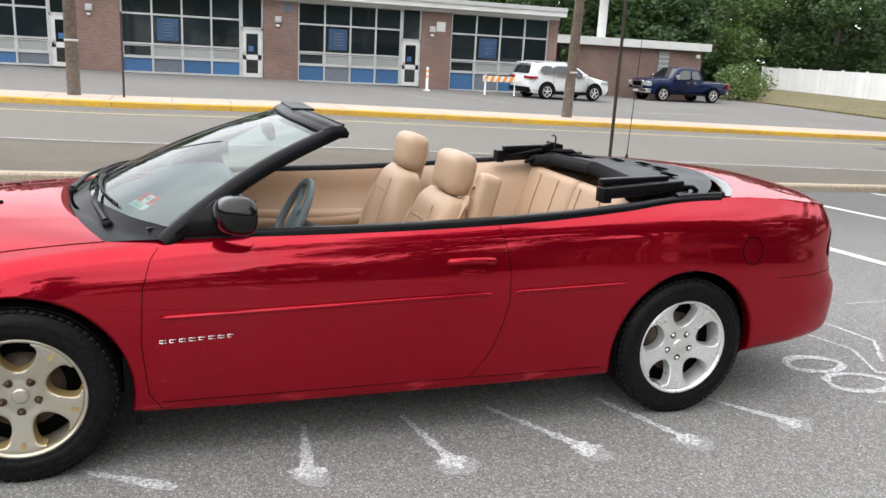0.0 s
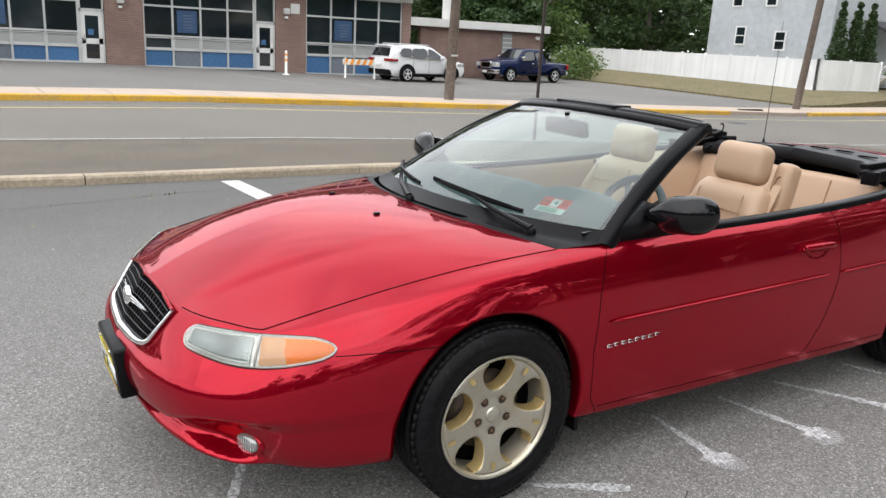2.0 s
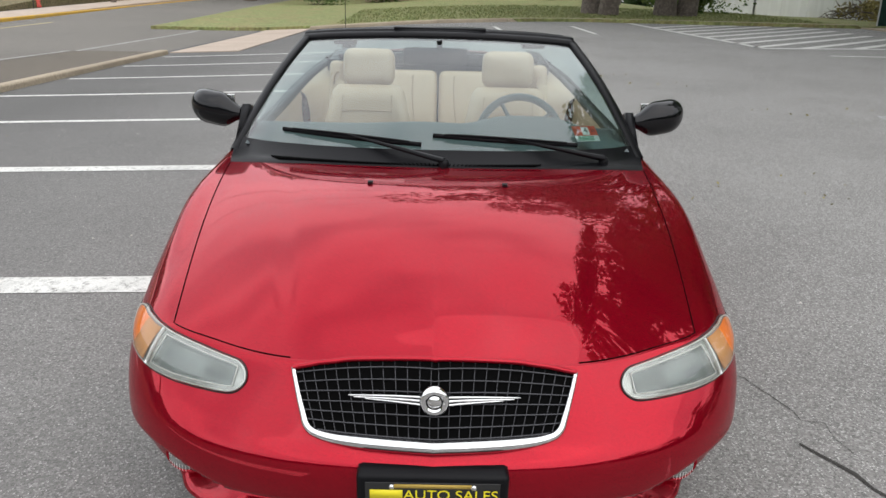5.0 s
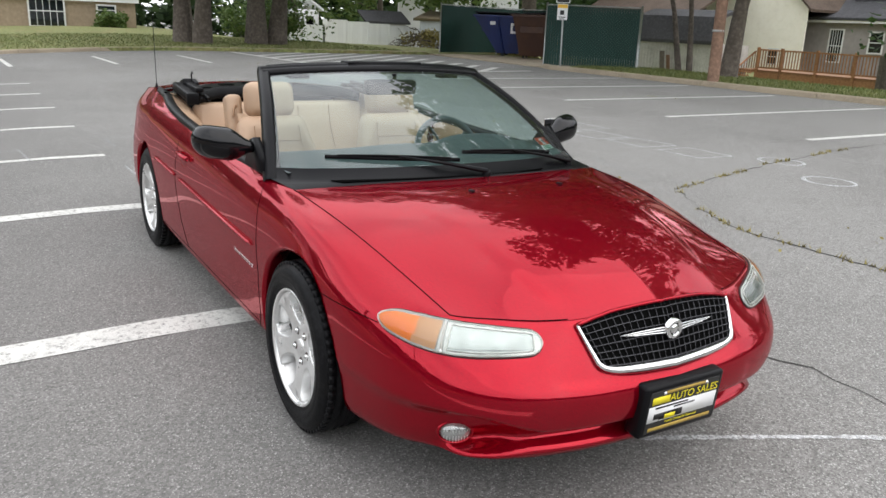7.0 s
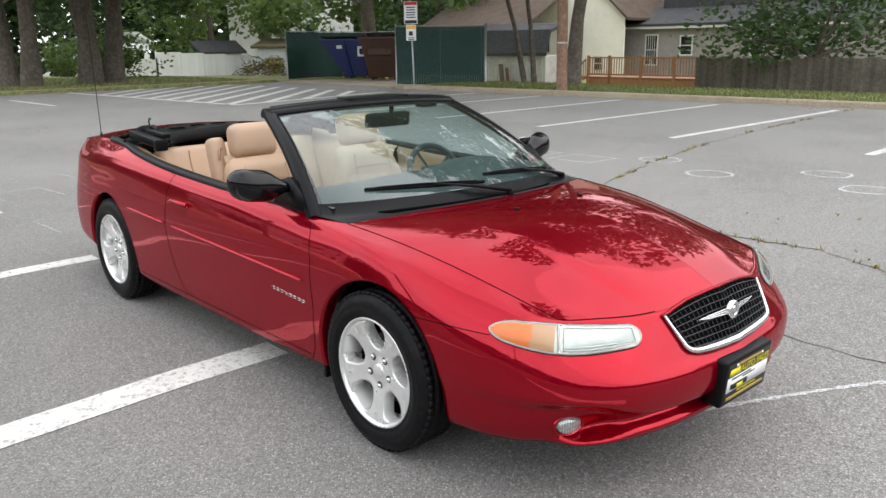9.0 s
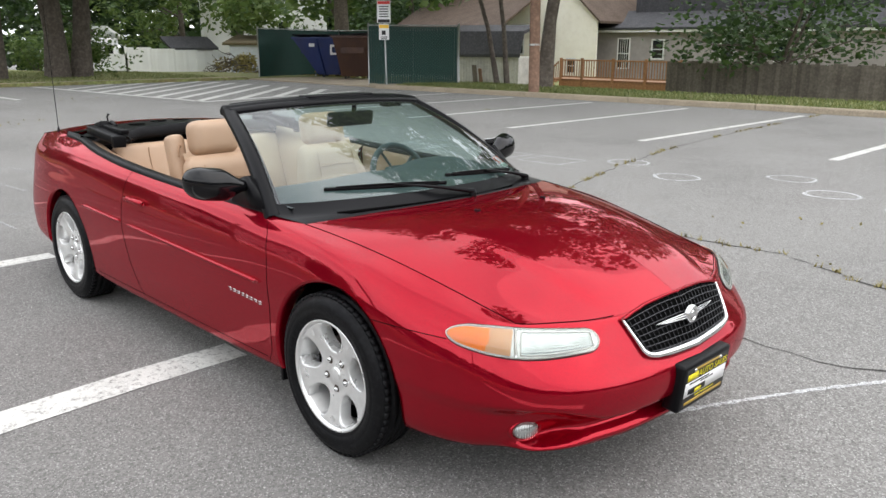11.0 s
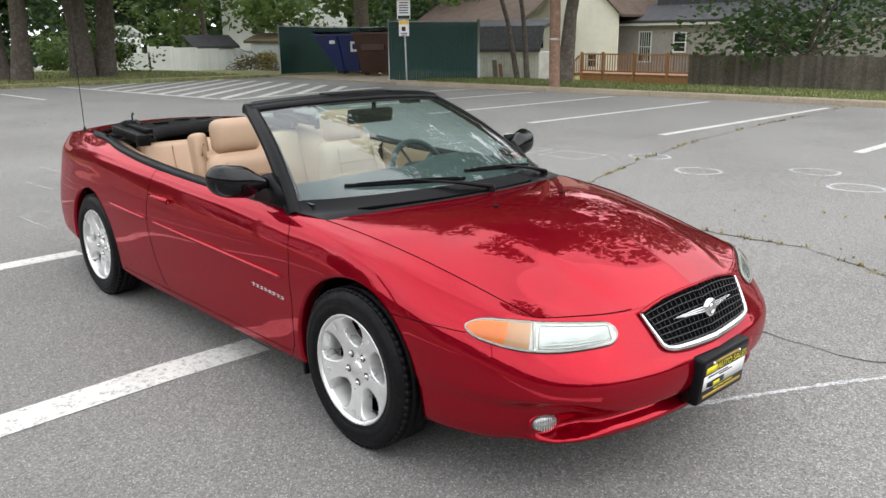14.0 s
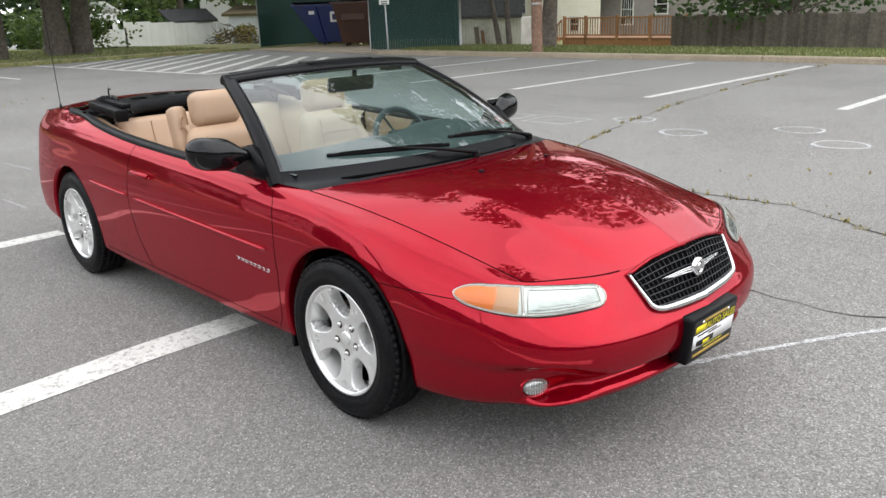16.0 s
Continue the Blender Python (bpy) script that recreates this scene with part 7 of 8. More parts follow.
def sided_wall(parent, a, b, z0, z1, mat, step=.16, name="wall_board", gable=0.0):
    """Clapboard wall from a to b: overlapping boards over a core, optionally up to a gable peak."""
    d = Vector((b[0] - a[0], b[1] - a[1], 0))
    L = d.length
    m = Matrix.Translation((a[0], a[1], 0)) @ Matrix.Rotation(math.atan2(d.y, d.x), 4, "Z")
    b2 = bmesh.new()
    z = z0
    while z < z1 + gable - .02:
        e = min(z + step, z1 + gable)
        lo = 0 if z < z1 else (z - z1) / gable * L / 2
        hi = L - lo
        if hi - lo > .1:
            vs = [m @ Vector(p) for p in ((lo, -.03, z), (hi, -.03, z), (hi, -.008, e), (lo, -.008, e), (lo, .08, z), (hi, .08, z), (hi, .08, e), (lo, .08, e))]
            bm_add(b2, vs, [(0, 1, 2, 3), (5, 4, 7, 6), (4, 0, 3, 7), (1, 5, 6, 2), (4, 5, 1, 0), (3, 2, 6, 7)])
        z += step
    bmesh.ops.recalc_face_normals(b2, faces=b2.faces)
    return tagged(part("wall", b2, mat, parent, smooth=False), kind="stuff")


def house_window(parent, a, b, at, z0, z1, w, door=False):
    """Sash window (or door) on the wall from a to b, at metres along it."""
    d = Vector((b[0] - a[0], b[1] - a[1], 0))
    m = Matrix.Translation((a[0], a[1], 0)) @ Matrix.Rotation(math.atan2(d.y, d.x), 4, "Z")
    win = new("door" if door else "window")
    win.parent = parent
    part("glass_pane", box((at, -.045, z0), (at + w, -.035, z1), m), DARK_GLASS, win, smooth=False)
    for p, q, s_, t_ in ((at - .1, at, z0 - .1, z1 + .1), (at + w, at + w + .1, z0 - .1, z1 + .1), (at, at + w, z1, z1 + .1), (at, at + w, z0 - .1, z0), (at, at + w, (z0 + z1) / 2 - .03, (z0 + z1) / 2 + .03)):
        part("frame", box((p, -.085, s_), (q, -.03, t_), m), WHITE_TRIM, win, smooth=False)
    if door:
        for k in range(1, 5):
            part("security_bar", box((at + w * k / 5 - .015, -.08, z0), (at + w * k / 5 + .015, -.05, z1), m), WHITE_TRIM, win, smooth=False)
    return win


def slab_roof(parent, pts, mat, thick=.18, name="roof"):
    """Sloping slab over four corners."""
    b2 = bmesh.new()
    t = Vector((0, 0, thick))
    vs = [Vector(p) for p in pts] + [Vector(p) + t for p in pts]
    bm_add(b2, vs, [(3, 2, 1, 0), (4, 5, 6, 7), (0, 1, 5, 4), (1, 2, 6, 5), (2, 3, 7, 6), (3, 0, 4, 7)])
    bmesh.ops.recalc_face_normals(b2, faces=b2.faces)
    return part(name, b2, mat, parent, smooth=False)


gh = thing("grey_house", "pale grey sided two-storey house with white windows", "house")
a, b = (47.2, 40.6), (47.2, 30.4)
sided_wall(gh, a, b, -.4, 8.5, SIDING_GREY, .2)
sided_wall(gh, b, (58, 30.4), -.4, 8.5, SIDING_GREY, .2)
sided_wall(gh, (58, 40.6), a, -.4, 8.5, SIDING_GREY, .2)
slab_roof(gh, [(46.8, 41.0, 8.45), (46.8, 30.0, 8.45), (52.5, 30.0, 11.5), (52.5, 41.0, 11.5)], SHINGLE)
slab_roof(gh, [(52.5, 41.0, 11.5), (52.5, 30.0, 11.5), (58.4, 30.0, 8.45), (58.4, 41.0, 8.45)], SHINGLE)
for at, z0 in ((2.0, 5.3), (4.9, 5.3), (2.6, 2.6), (6.0, 2.3)):
    house_window(gh, a, b, at, z0, z0 + 1.15, .75)
porch = thing("front_porch", "small porch with white railed steps", "porch")
part("porch_floor", box((50.5, 27.6, .6), (54, 30.2, .9)), WHITE_TRIM, porch, smooth=False)
part("porch_door", box((51.2, 30.25, .9), (52.2, 30.34, 2.9)), DARK_GLASS, porch, smooth=False)
slab_roof(porch, [(50.3, 27.4, 3.3), (54.2, 27.4, 3.3), (54.2, 30.2, 4.3), (50.3, 30.2, 4.3)], SHINGLE)
for k in range(5):
    part("step", box((50.5 - .3 * (k + 1), 28.0, .6 - .15 * k), (50.5 - .3 * k, 29.4, .75 - .15 * k)), CONCRETE, porch, smooth=False)
for y in (28.0, 29.4):
    part("handrail", tube([Vector((50.5, y, 1.8)), Vector((49.0, y, .95))], .04, 6), WHITE_TRIM, porch)
    for k in range(8):
        x = 50.5 - 1.5 * k / 7
        part("baluster", tube([Vector((x, y, .75 - .5 * k / 7)), Vector((x, y, 1.8 - .85 * k / 7))], .025, 6), WHITE_TRIM, porch)
    part("porch_post", tube([Vector((50.5, y, .8)), Vector((50.5, y, 3.3))], .07, 8), WHITE_TRIM, porch)

hy = thing("fire_hydrant", "red fire hydrant with pale cap", "hydrant")
hx_, hy_ = 40.5, 21.4
hz_ = ground_z(hx_, hy_) + .1
HRED = material("hydrant_red", (.55, .05, .03), .5, stain=.3, stain_scale=9)
b2 = bmesh.new()
bm_lathe(b2, [(0, .62), (.11, .60), (.13, .52), (.13, .12), (.17, .10), (.17, 0)], 16, "z", (hx_, hy_, hz_))
part("barrel", b2, HRED, hy)
b2 = bmesh.new()
bm_lathe(b2, [(0, .82), (.04, .80), (.05, .74), (.12, .70), (.14, .62)], 16, "z", (hx_, hy_, hz_))
part("bonnet_cap", b2, WHITE_TRIM, hy)
for s in (-1, 1):
    b2 = bmesh.new()
    bm_lathe(b2, [(0, s * .2), (.06, s * .2), (.06, s * .1)], 12, "y", (hx_, hy_, hz_ + .45))
    part("nozzle_cap", b2, WHITE_TRIM, hy)

# ---- behind the lot: bin enclosure, yards and houses ----
GREEN_SLAT = material("green_fence_fabric", (.006, .040, .032), .6, grain=.3, grain_scale=30, stain=.3, stain_scale=1.2)
GALV = material("galvanised_steel", (.42, .43, .43), .45, .7)


def chain_panel(label, a, b, z, h):
    """Chain-link screen with green privacy slats, posts and rail."""
    f = thing("chain_link_fence", label, "fence")
    A, B = Vector((*a, z)), Vector((*b, z))
    d = B - A
    L = d.length
    m = Matrix.Translation(A) @ Matrix.Rotation(math.atan2(d.y, d.x), 4, "Z")
    n = max(1, round(L / .09))
    for k in range(n):
        part("privacy_slat", box((L * k / n + .004, -.008, .05), (L * (k + 1) / n - .004, .008, h - .04), m), GREEN_SLAT, f, smooth=False)
    b2 = bmesh.new()
    s = .12
    for sg in (-1, 1):
        c = -h
        while c < L + h:
            # diagonal wires clipped to the panel
            x0, z0, x1, z1 = c, 0.0, c + h, h
            if sg < 0:
                z0, z1 = h, 0.0
            if x0 < 0:
                t = -x0 / h
                x0, z0 = 0, lerp(z0, z1, t)
            if x1 > L:
                t = (L - c) / h
                x1, z1 = L, lerp(0 if sg > 0 else h, h if sg > 0 else 0, t)
            if x1 - x0 > .03:
                bm_tube(b2, [m @ Vector((x0, -.014, z0 + .03)), m @ Vector((x1, -.014, z1 + .03))], .0035, 3)
            c += s
    tagged(part("wire_mesh", b2, material_wire, f), kind="stuff")
    for k in range(max(2, round(L / 2.4) + 1)):
        x = L * k / (max(2, round(L / 2.4) + 1) - 1)
        part("fence_post", tube([m @ Vector((x, .03, -.3)), m @ Vector((x, .03, h + .08))], .035, 10), GALV, f)
    part("top_rail", tube([m @ Vector((0, .02, h)), m @ Vector((L, .02, h))], .022, 8), GALV, f)
    return f


material_wire = material("green_coated_wire", (.02, .11, .085), .5)
chain_panel("green slatted chain-link screen of the bin enclosure", (19.7, -16.6), (17.75, -19.35), .05, 2.15)
chain_panel("green slatted chain-link screen of the bin enclosure", (17.75, -19.35), (24.0, -25.5), .0, 2.15)
chain_panel("green slatted chain-link screen of the bin enclosure", (28.5, -17.4), (31.2, -24.0), .0, 2.2)
chain_panel("green slatted chain-link screen of the bin enclosure", (24.0, -25.5), (31.2, -24.0), .0, 2.2)

BIN_BLUE = material("blue_bin_paint", (.010, .025, .12), .5, stain=.5, stain_scale=2, stain_color=(.03, .03, .05), grain=.2, grain_scale=20)
BIN_BROWN = material("brown_bin_paint", (.055, .025, .018), .6, stain=.6, stain_scale=2, stain_color=(.10, .045, .02), grain=.2, grain_scale=20)


def skip_bin(label, at, turn, L, D, H, mat):
    t = thing("dumpster", label, "dumpster", at, turn)
    b2 = bmesh.new()
    prof = [(-D / 2 + .25, .12), (D / 2 - .25, .12), (D / 2, H), (-D / 2, H)]
    rows = [[Vector((x - math.copysign(.26 * L if z < 1 else 0, x), y, z)) for y, z in prof] for x in (-L / 2, -L / 2 + .02, L / 2 - .02, L / 2)]
    vs = bm_grid(b2, rows, closed_v=True)
    b2.faces.new(vs[0])
    b2.faces.new(vs[-1][::-1])
    bmesh.ops.recalc_face_normals(b2, faces=b2.faces)
    part("bin_body", b2, mat, t, smooth=False)
    part("top_rim", box((-L / 2 - .03, -D / 2 - .04, H - .07), (L / 2 + .03, D / 2 + .04, H + .03), None, .01), mat, t, smooth=False)
    for x in (-.16 * L, 0, .16 * L):
        for sg in (-1, 1):
            part("body_rib", tube([Vector((x, sg * (D / 2 - .22), .14)), Vector((x * 1.5, sg * (D / 2 + .01), H - .06))], .045, 4), mat, t, smooth=False)
    for s in (-1, 1):
        part("lid", box((.02 if s > 0 else -L / 2, -D / 2 - .03, H + .05), (L / 2 if s > 0 else -.02, D / 2, H + .10), Matrix.Rotation(radians(4), 4, "X"), .01), BLACK_TRIM, t, smooth=False)
        part("lift_pocket", box((s * L * .40 - .06, -D * .3, H * .60), (s * L * .40 + .10, D * .3, H * .74), None, .01), mat, t, smooth=False)
    for x in (-L / 2 + .6, L / 2 - .6):
        for y in (-D / 2 + .35, D / 2 - .35):
            b3 = bmesh.new()
            bm_lathe(b3, [(0, -.03), (.08, -.03), (.08, .03), (0, .03)], 12, "y", (x * .5, y, .08))
            part("castor", b3, DASH, t)
    return t


d1 = skip_bin("blue steel dumpster with recycling sign and black lids", (26.6, -20.6, .05), 46, 4.2, 1.8, 1.75, BIN_BLUE)
part("recycling_sign", box((-.05, .86, 1.0), (.40, .875, 1.45), None, .003), WHT, d1, "white recycling label", smooth=False)
part("sign_mark", box((.05, .876, 1.1), (.30, .880, 1.35), None, .06), BIN_BLUE, d1, smooth=False)
for x in (1.1, -.8):
    part("bin_label", box((x, .86, 1.35), (x + .25, .875, 1.5), None, .003), WHT, d1, smooth=False)
d2 = skip_bin("rusty brown steel dumpster with black lids", (24.5, -19.9, .05), 128, 2.2, 1.7, 1.8, BIN_BROWN)

# sign by the enclosure
sp_ = thing("lot_sign", "white and yellow regulation signs on a thin post", "sign")
sgx, sgy = 18.6, -16.5
part("post", tube([Vector((sgx, sgy, 0)), Vector((sgx + .12, sgy, 3.2))], .03, 8), GALV, sp_)
SGM = Matrix.Translation((sgx + .10, sgy, 0)) @ Matrix.Rotation(radians(42), 4, "Z")
SIGN_RED = material("sign_red", (.65, .03, .03), .5)
SIGN_YEL = material("sign_yellow", (.85, .52, .05), .5)


def sign_plate(z0, z1, w, y, bands):
    part("sign_plate", box((-w / 2, y - .006, z0), (w / 2, y, z1), SGM, .002), WHT, sp_, smooth=False)
    for a, b, x0, x1, m in bands:
        part("sign_bar", box((x0, y, a), (x1, y + .003, b), SGM), m, sp_, smooth=False)
        part("sign_bar", box((x0, y - .009, a), (x1, y - .006, b), SGM), m, sp_, smooth=False)


sign_plate(2.25, 3.02, .48, .055, [(2.90, 3.0, -.22, .22, SIGN_RED)] + [(2.80 - .085 * k, 2.835 - .085 * k, -.17 + .02 * (k % 2), .16, BLK) for k in range(5)] + [(2.27, 2.38, -.21, .21, BLK)])
sign_plate(1.68, 2.22, .36, .055, [(2.08, 2.20, -.17, .17, SIGN_YEL), (1.85, 2.0, -.06, .08, BLK), (1.76, 1.79, -.12, .12, BLK), (1.70, 1.73, -.10, .11, BLK)])

utility_pole(12.15, -16.95, 9, .17, BROWNPOLE, (.15, 0), "brown timber utility pole on the grass verge")

# wooden fences, deck, shed and houses
OLD_WOOD = material("weathered_fence_boards", (.15, .13, .115), .9, grain=.4, grain_scale=10, stain=.5, stain_scale=1.5, stain_color=(.08, .07, .06), per_object=.25)
DECK_WOOD = material("brown_deck_wood", (.34, .17, .08), .75, grain=.4, grain_scale=10, per_object=.2)
wf = thing("wooden_fence", "weathered grey wooden board fence", "fence")
FY = -33.0
for k in range(120):
    x = -4.0 + k * .185
    if x > 16.8:
        break
    h = random.Random(k).uniform(1.50, 1.62)
    part("fence_board", box((x, FY, -1.35), (x + .178, FY + .025, -1.35 + .55 + h)), OLD_WOOD, wf, smooth=False)
for z in (-.6, .3):
    part("fence_rail", box((-4, FY - .06, z), (16.8, FY - .005, z + .09)), OLD_WOOD, wf, smooth=False)

dk = thing("wooden_deck", "brown wooden deck with baluster rails and steps", "deck")
part("deck_floor", box((17.8, -40, -.55), (27.0, -36, -.42)), DECK_WOOD, dk, smooth=False)
part("deck_skirt", box((17.8, -36.02, -1.5), (25.6, -35.98, -.55)), DECK_WOOD, dk, smooth=False)
for z in (-.32, .62):
    part("deck_rail", box((17.8, -36.05, z), (25.6, -35.95, z + .08)), DECK_WOOD, dk, smooth=False)
for k in range(46):
    x = 17.8 + k * .17
    part("baluster", box((x, -36.02, -.30), (x + .05, -35.98, .62)), DECK_WOOD, dk, smooth=False)
for x in (17.8, 19.9, 22.0, 24.1, 25.6):
    part("deck_post", box((x - .06, -36.07, -1.5), (x + .06, -35.93, .78)), DECK_WOOD, dk, smooth=False)
for k in range(5):
    part("deck_step", box((25.8, -36.0 + .28 * k, -.60 - .18 * k), (27.6, -35.7 + .28 * k, -.54 - .18 * k)), DECK_WOOD, dk, smooth=False)
for x in (25.8, 27.6):
    part("step_rail", tube([Vector((x, -36, .55)), Vector((x, -34.6, -.35))], .05, 6), DECK_WOOD, dk)
    for k in range(7):
        part("baluster", tube([Vector((x, -36 + .2 * k, -.55 - .12 * k)), Vector((x, -36 + .2 * k, .5 - .13 * k))], .025, 6), DECK_WOOD, dk)

th = thing("taupe_house", "taupe sided house with white barred door and dark roof", "house")
a, b = (34.3, -52), (12, -52)
sided_wall(th, a, b, -1.2, 2.55, SIDING_DARK, .2)
sided_wall(th, (34.3, -62), a, -1.2, 2.55, SIDING_DARK, .2)
part("eave_trim", box((11.5, -51.7, 2.45), (34.7, -51.55, 2.70)), WHITE_TRIM, th, smooth=False)
part("corner_trim", box((34.22, -51.98, -1.2), (34.42, -51.9, 2.5)), WHITE_TRIM, th, smooth=False)
slab_roof(th, [(11.5, -51.5, 2.62), (34.8, -51.5, 2.62), (34.8, -55.0, 4.0), (11.5, -55.0, 4.0)], SHINGLE)
part("roof_dormer", box((13, -56, 3.4), (32.5, -54.6, 6.0)), SHINGLE, th, smooth=False)
house_window(th, a, b, 2.1, -.2, 1.95, .95, True)
for at in (5.1, 10.6, 14.5):
    house_window(th, a, b, at, .55, 1.85, .9)
ch_ = thing("cream_house", "cream sided gable house with brown roof", "house")
a, b = (42.1, -50), (32.9, -50)
sided_wall(ch_, a, b, -1.3, 3.4, SIDING_CREAM, .2, gable=4.0)
sided_wall(ch_, (42.1, -60), a, -1.3, 3.4, SIDING_CREAM, .2)
slab_roof(ch_, [(32.4, -49.6, 3.1), (37.5, -49.6, 7.5), (37.5, -60, 7.5), (32.4, -60, 3.1)], SHINGLE_BROWN)
slab_roof(ch_, [(37.5, -49.6, 7.5), (42.6, -49.6, 3.1), (42.6, -60, 3.1), (37.5, -60, 7.5)], SHINGLE_BROWN)
house_window(ch_, a, b, 1.0, .8, 2.2, .9)
house_window(ch_, a, b, 6.5, -.6, .4, .7)
rf = thing("brown_roof_house", "low grey house with broad mossy brown roof", "house")
a, b = (52, -46), (38.5, -44)
sided_wall(rf, a, b, -1.3, 2.2, SIDING_GREY, .2)
slab_roof(rf, [(37.8, -43.2, 2.1), (53, -45.4, 2.1), (54, -54, 6.2), (39, -52, 6.2)], SHINGLE_BROWN)
sh = thing("garden_shed", "white shed with grey gambrel roof", "shed")
WHITE_OLD = material("old_white_boards", (.55, .54, .51), .8, stain=.5, stain_scale=1.5, grain=.2, grain_scale=10)
a, b = (31.5, -32.5), (26.9, -33.7)
for k in range(24):
    f0, f1 = k / 24, (k + 1) / 24
    d = Vector((b[0] - a[0], b[1] - a[1], 0))
    m = Matrix.Translation((a[0], a[1], 0)) @ Matrix.Rotation(math.atan2(d.y, d.x), 4, "Z")
    part("shed_board", box((d.length * f0 + .01, -.03, -1.2), (d.length * f1 - .01, .03, .85), m), WHITE_OLD, sh, smooth=False)
slab_roof(sh, [(31.7, -32.3, .8), (26.7, -33.5, .8), (26.8, -34.0, 2.1), (31.8, -32.8, 2.1)], SHINGLE)
slab_roof(sh, [(31.8, -32.8, 2.1), (26.8, -34.0, 2.1), (27.1, -35.5, 2.5), (32.1, -34.3, 2.5)], SHINGLE)
part("shed_core", box((27.1, -37.0, -1.3), (31.5, -33.9, .8)), WHITE_OLD, sh, smooth=False)
lean_ = thing("leaning_boards", "two weathered boards leaning against the shed", "boards")
part("board", box((0, 0, -1.1), (.35, .04, .35), Matrix.Translation((29.3, -32.7, 0)) @ Matrix.Rotation(radians(-8), 4, "X")), OLD_WOOD, lean_, smooth=False)
part("board", box((0, 0, -1.1), (.25, .04, .15), Matrix.Translation((28.9, -32.7, 0)) @ Matrix.Rotation(radians(-10), 4, "X")), BROWNPOLE, lean_, smooth=False)
vinyl_fence("white vinyl fence round a back garden", (52.5, -21.6), (55.4, -32.0), -.75, -1.25, 1.95, 5)
vinyl_fence("white vinyl fence round a back garden", (52.5, -21.6), (66.0, -20.5), -.75, -.6, 1.5, 4)
ps = thing("plastic_playhouse", "small white plastic playhouse behind the fence", "playhouse")
part("playhouse_wall", box((58, -23.5, -.6), (60.5, -21.8, 1.9), None, .15), VINYL, ps)
slab_roof(ps, [(57.8, -23.8, 1.8), (60.7, -23.8, 1.8), (60.7, -22.6, 2.6), (57.8, -22.6, 2.6)], VINYL)
part("playhouse_door", box((57.96, -23.0, 0), (58.0, -22.4, 1.4)), DARK_VOID, ps, smooth=False)
gs = thing("garden_shed", "white shed with dark gable roof", "shed")
a, b = (58.5, -28.0), (58.5, -31.6)
sided_wall(gs, a, b, -1.2, 1.05, WHITE_OLD, .2)
slab_roof(gs, [(58.1, -27.7, 1.0), (58.1, -31.9, 1.0), (59.9, -31.9, 1.9), (59.9, -27.7, 1.9)], SHINGLE)
house_window(gs, a, b, 2.4, .0, .8, .5)
gr = thing("grey_shed", "grey sided shed with mossy roof", "shed")
MOSS = material("mossy_roof", (.10, .075, .04), .95, grain=.5, grain_scale=8, stain=.6, stain_scale=1, stain_color=(.05, .06, .02))
a, b = (50.5, -28.6), (47.6, -30.2)
sided_wall(gr, a, b, -1.3, 1.45, SIDING_GREY, .22)
sided_wall(gr, (54.5, -31.5), a, -1.3, 1.45, SIDING_GREY, .22)
slab_roof(gr, [(50.9, -28.2, 1.4), (47.2, -30.2, 1.4), (50.5, -33.8, 2.0), (55, -31.8, 2.0)], MOSS)
wh = thing("white_house", "white sided house with white double glass door", "house")
a, b = (52.5, 5.0), (52.5, -8.6)
FOUND = material("tan_block_wall", (.36, .28, .20), .9, grain=.25, grain_scale=5)
part("foundation", box((52.6, -8.5, -.2), (60, 5, 1.75)), FOUND, wh, "tan block ground floor", smooth=False)
sided_wall(wh, (52.4, 5.1), (52.4, -8.7), 1.75, 6, VINYL, .2)
house_window(wh, (52.5, 5.0), (52.5, -8.6), 7.3, .2, 1.95, 1.9, True)
house_window(wh, (52.5, 5.0), (52.5, -8.6), 11.2, 1.0, 1.5, 1.0)
part("meter_box", box((52.3, -.2, 1.0), (52.6, .3, 1.5), None, .02), GALV, wh)
w2 = thing("white_house", "white two-storey house half hidden by trees", "house")
a, b = (68, -36), (62, -46)
sided_wall(w2, a, b, -1, 6.0, VINYL, .25, gable=3)
sided_wall(w2, (76, -40), a, -1, 6.0, VINYL, .25)
house_window(w2, a, b, 2.5, 2.2, 3.6, .9)
house_window(w2, a, b, 7, 2.2, 3.6, .9)

w3 = thing("white_house", "white sided house behind the fruit tree", "house")
sided_wall(w3, (9.0, -57), (-8, -57), -1.2, 5.5, VINYL, .25)
slab_roof(w3, [(9.4, -56.6, 5.4), (-8.4, -56.6, 5.4), (-8.4, -62, 8.0), (9.4, -62, 8.0)], SHINGLE)
house_window(w3, (9.0, -57), (-8, -57), 3.0, 1.0, 2.5, 1.0)
house_window(w3, (9.0, -57), (-8, -57), 8.0, 1.0, 2.5, 1.0)

# ---- trees and shrubs ----
BARK = material("tree_bark", (.115, .095, .078), .95, grain=.6, grain_scale=9, stain=.5, stain_scale=2, bump=1.0, bump_scale=14)


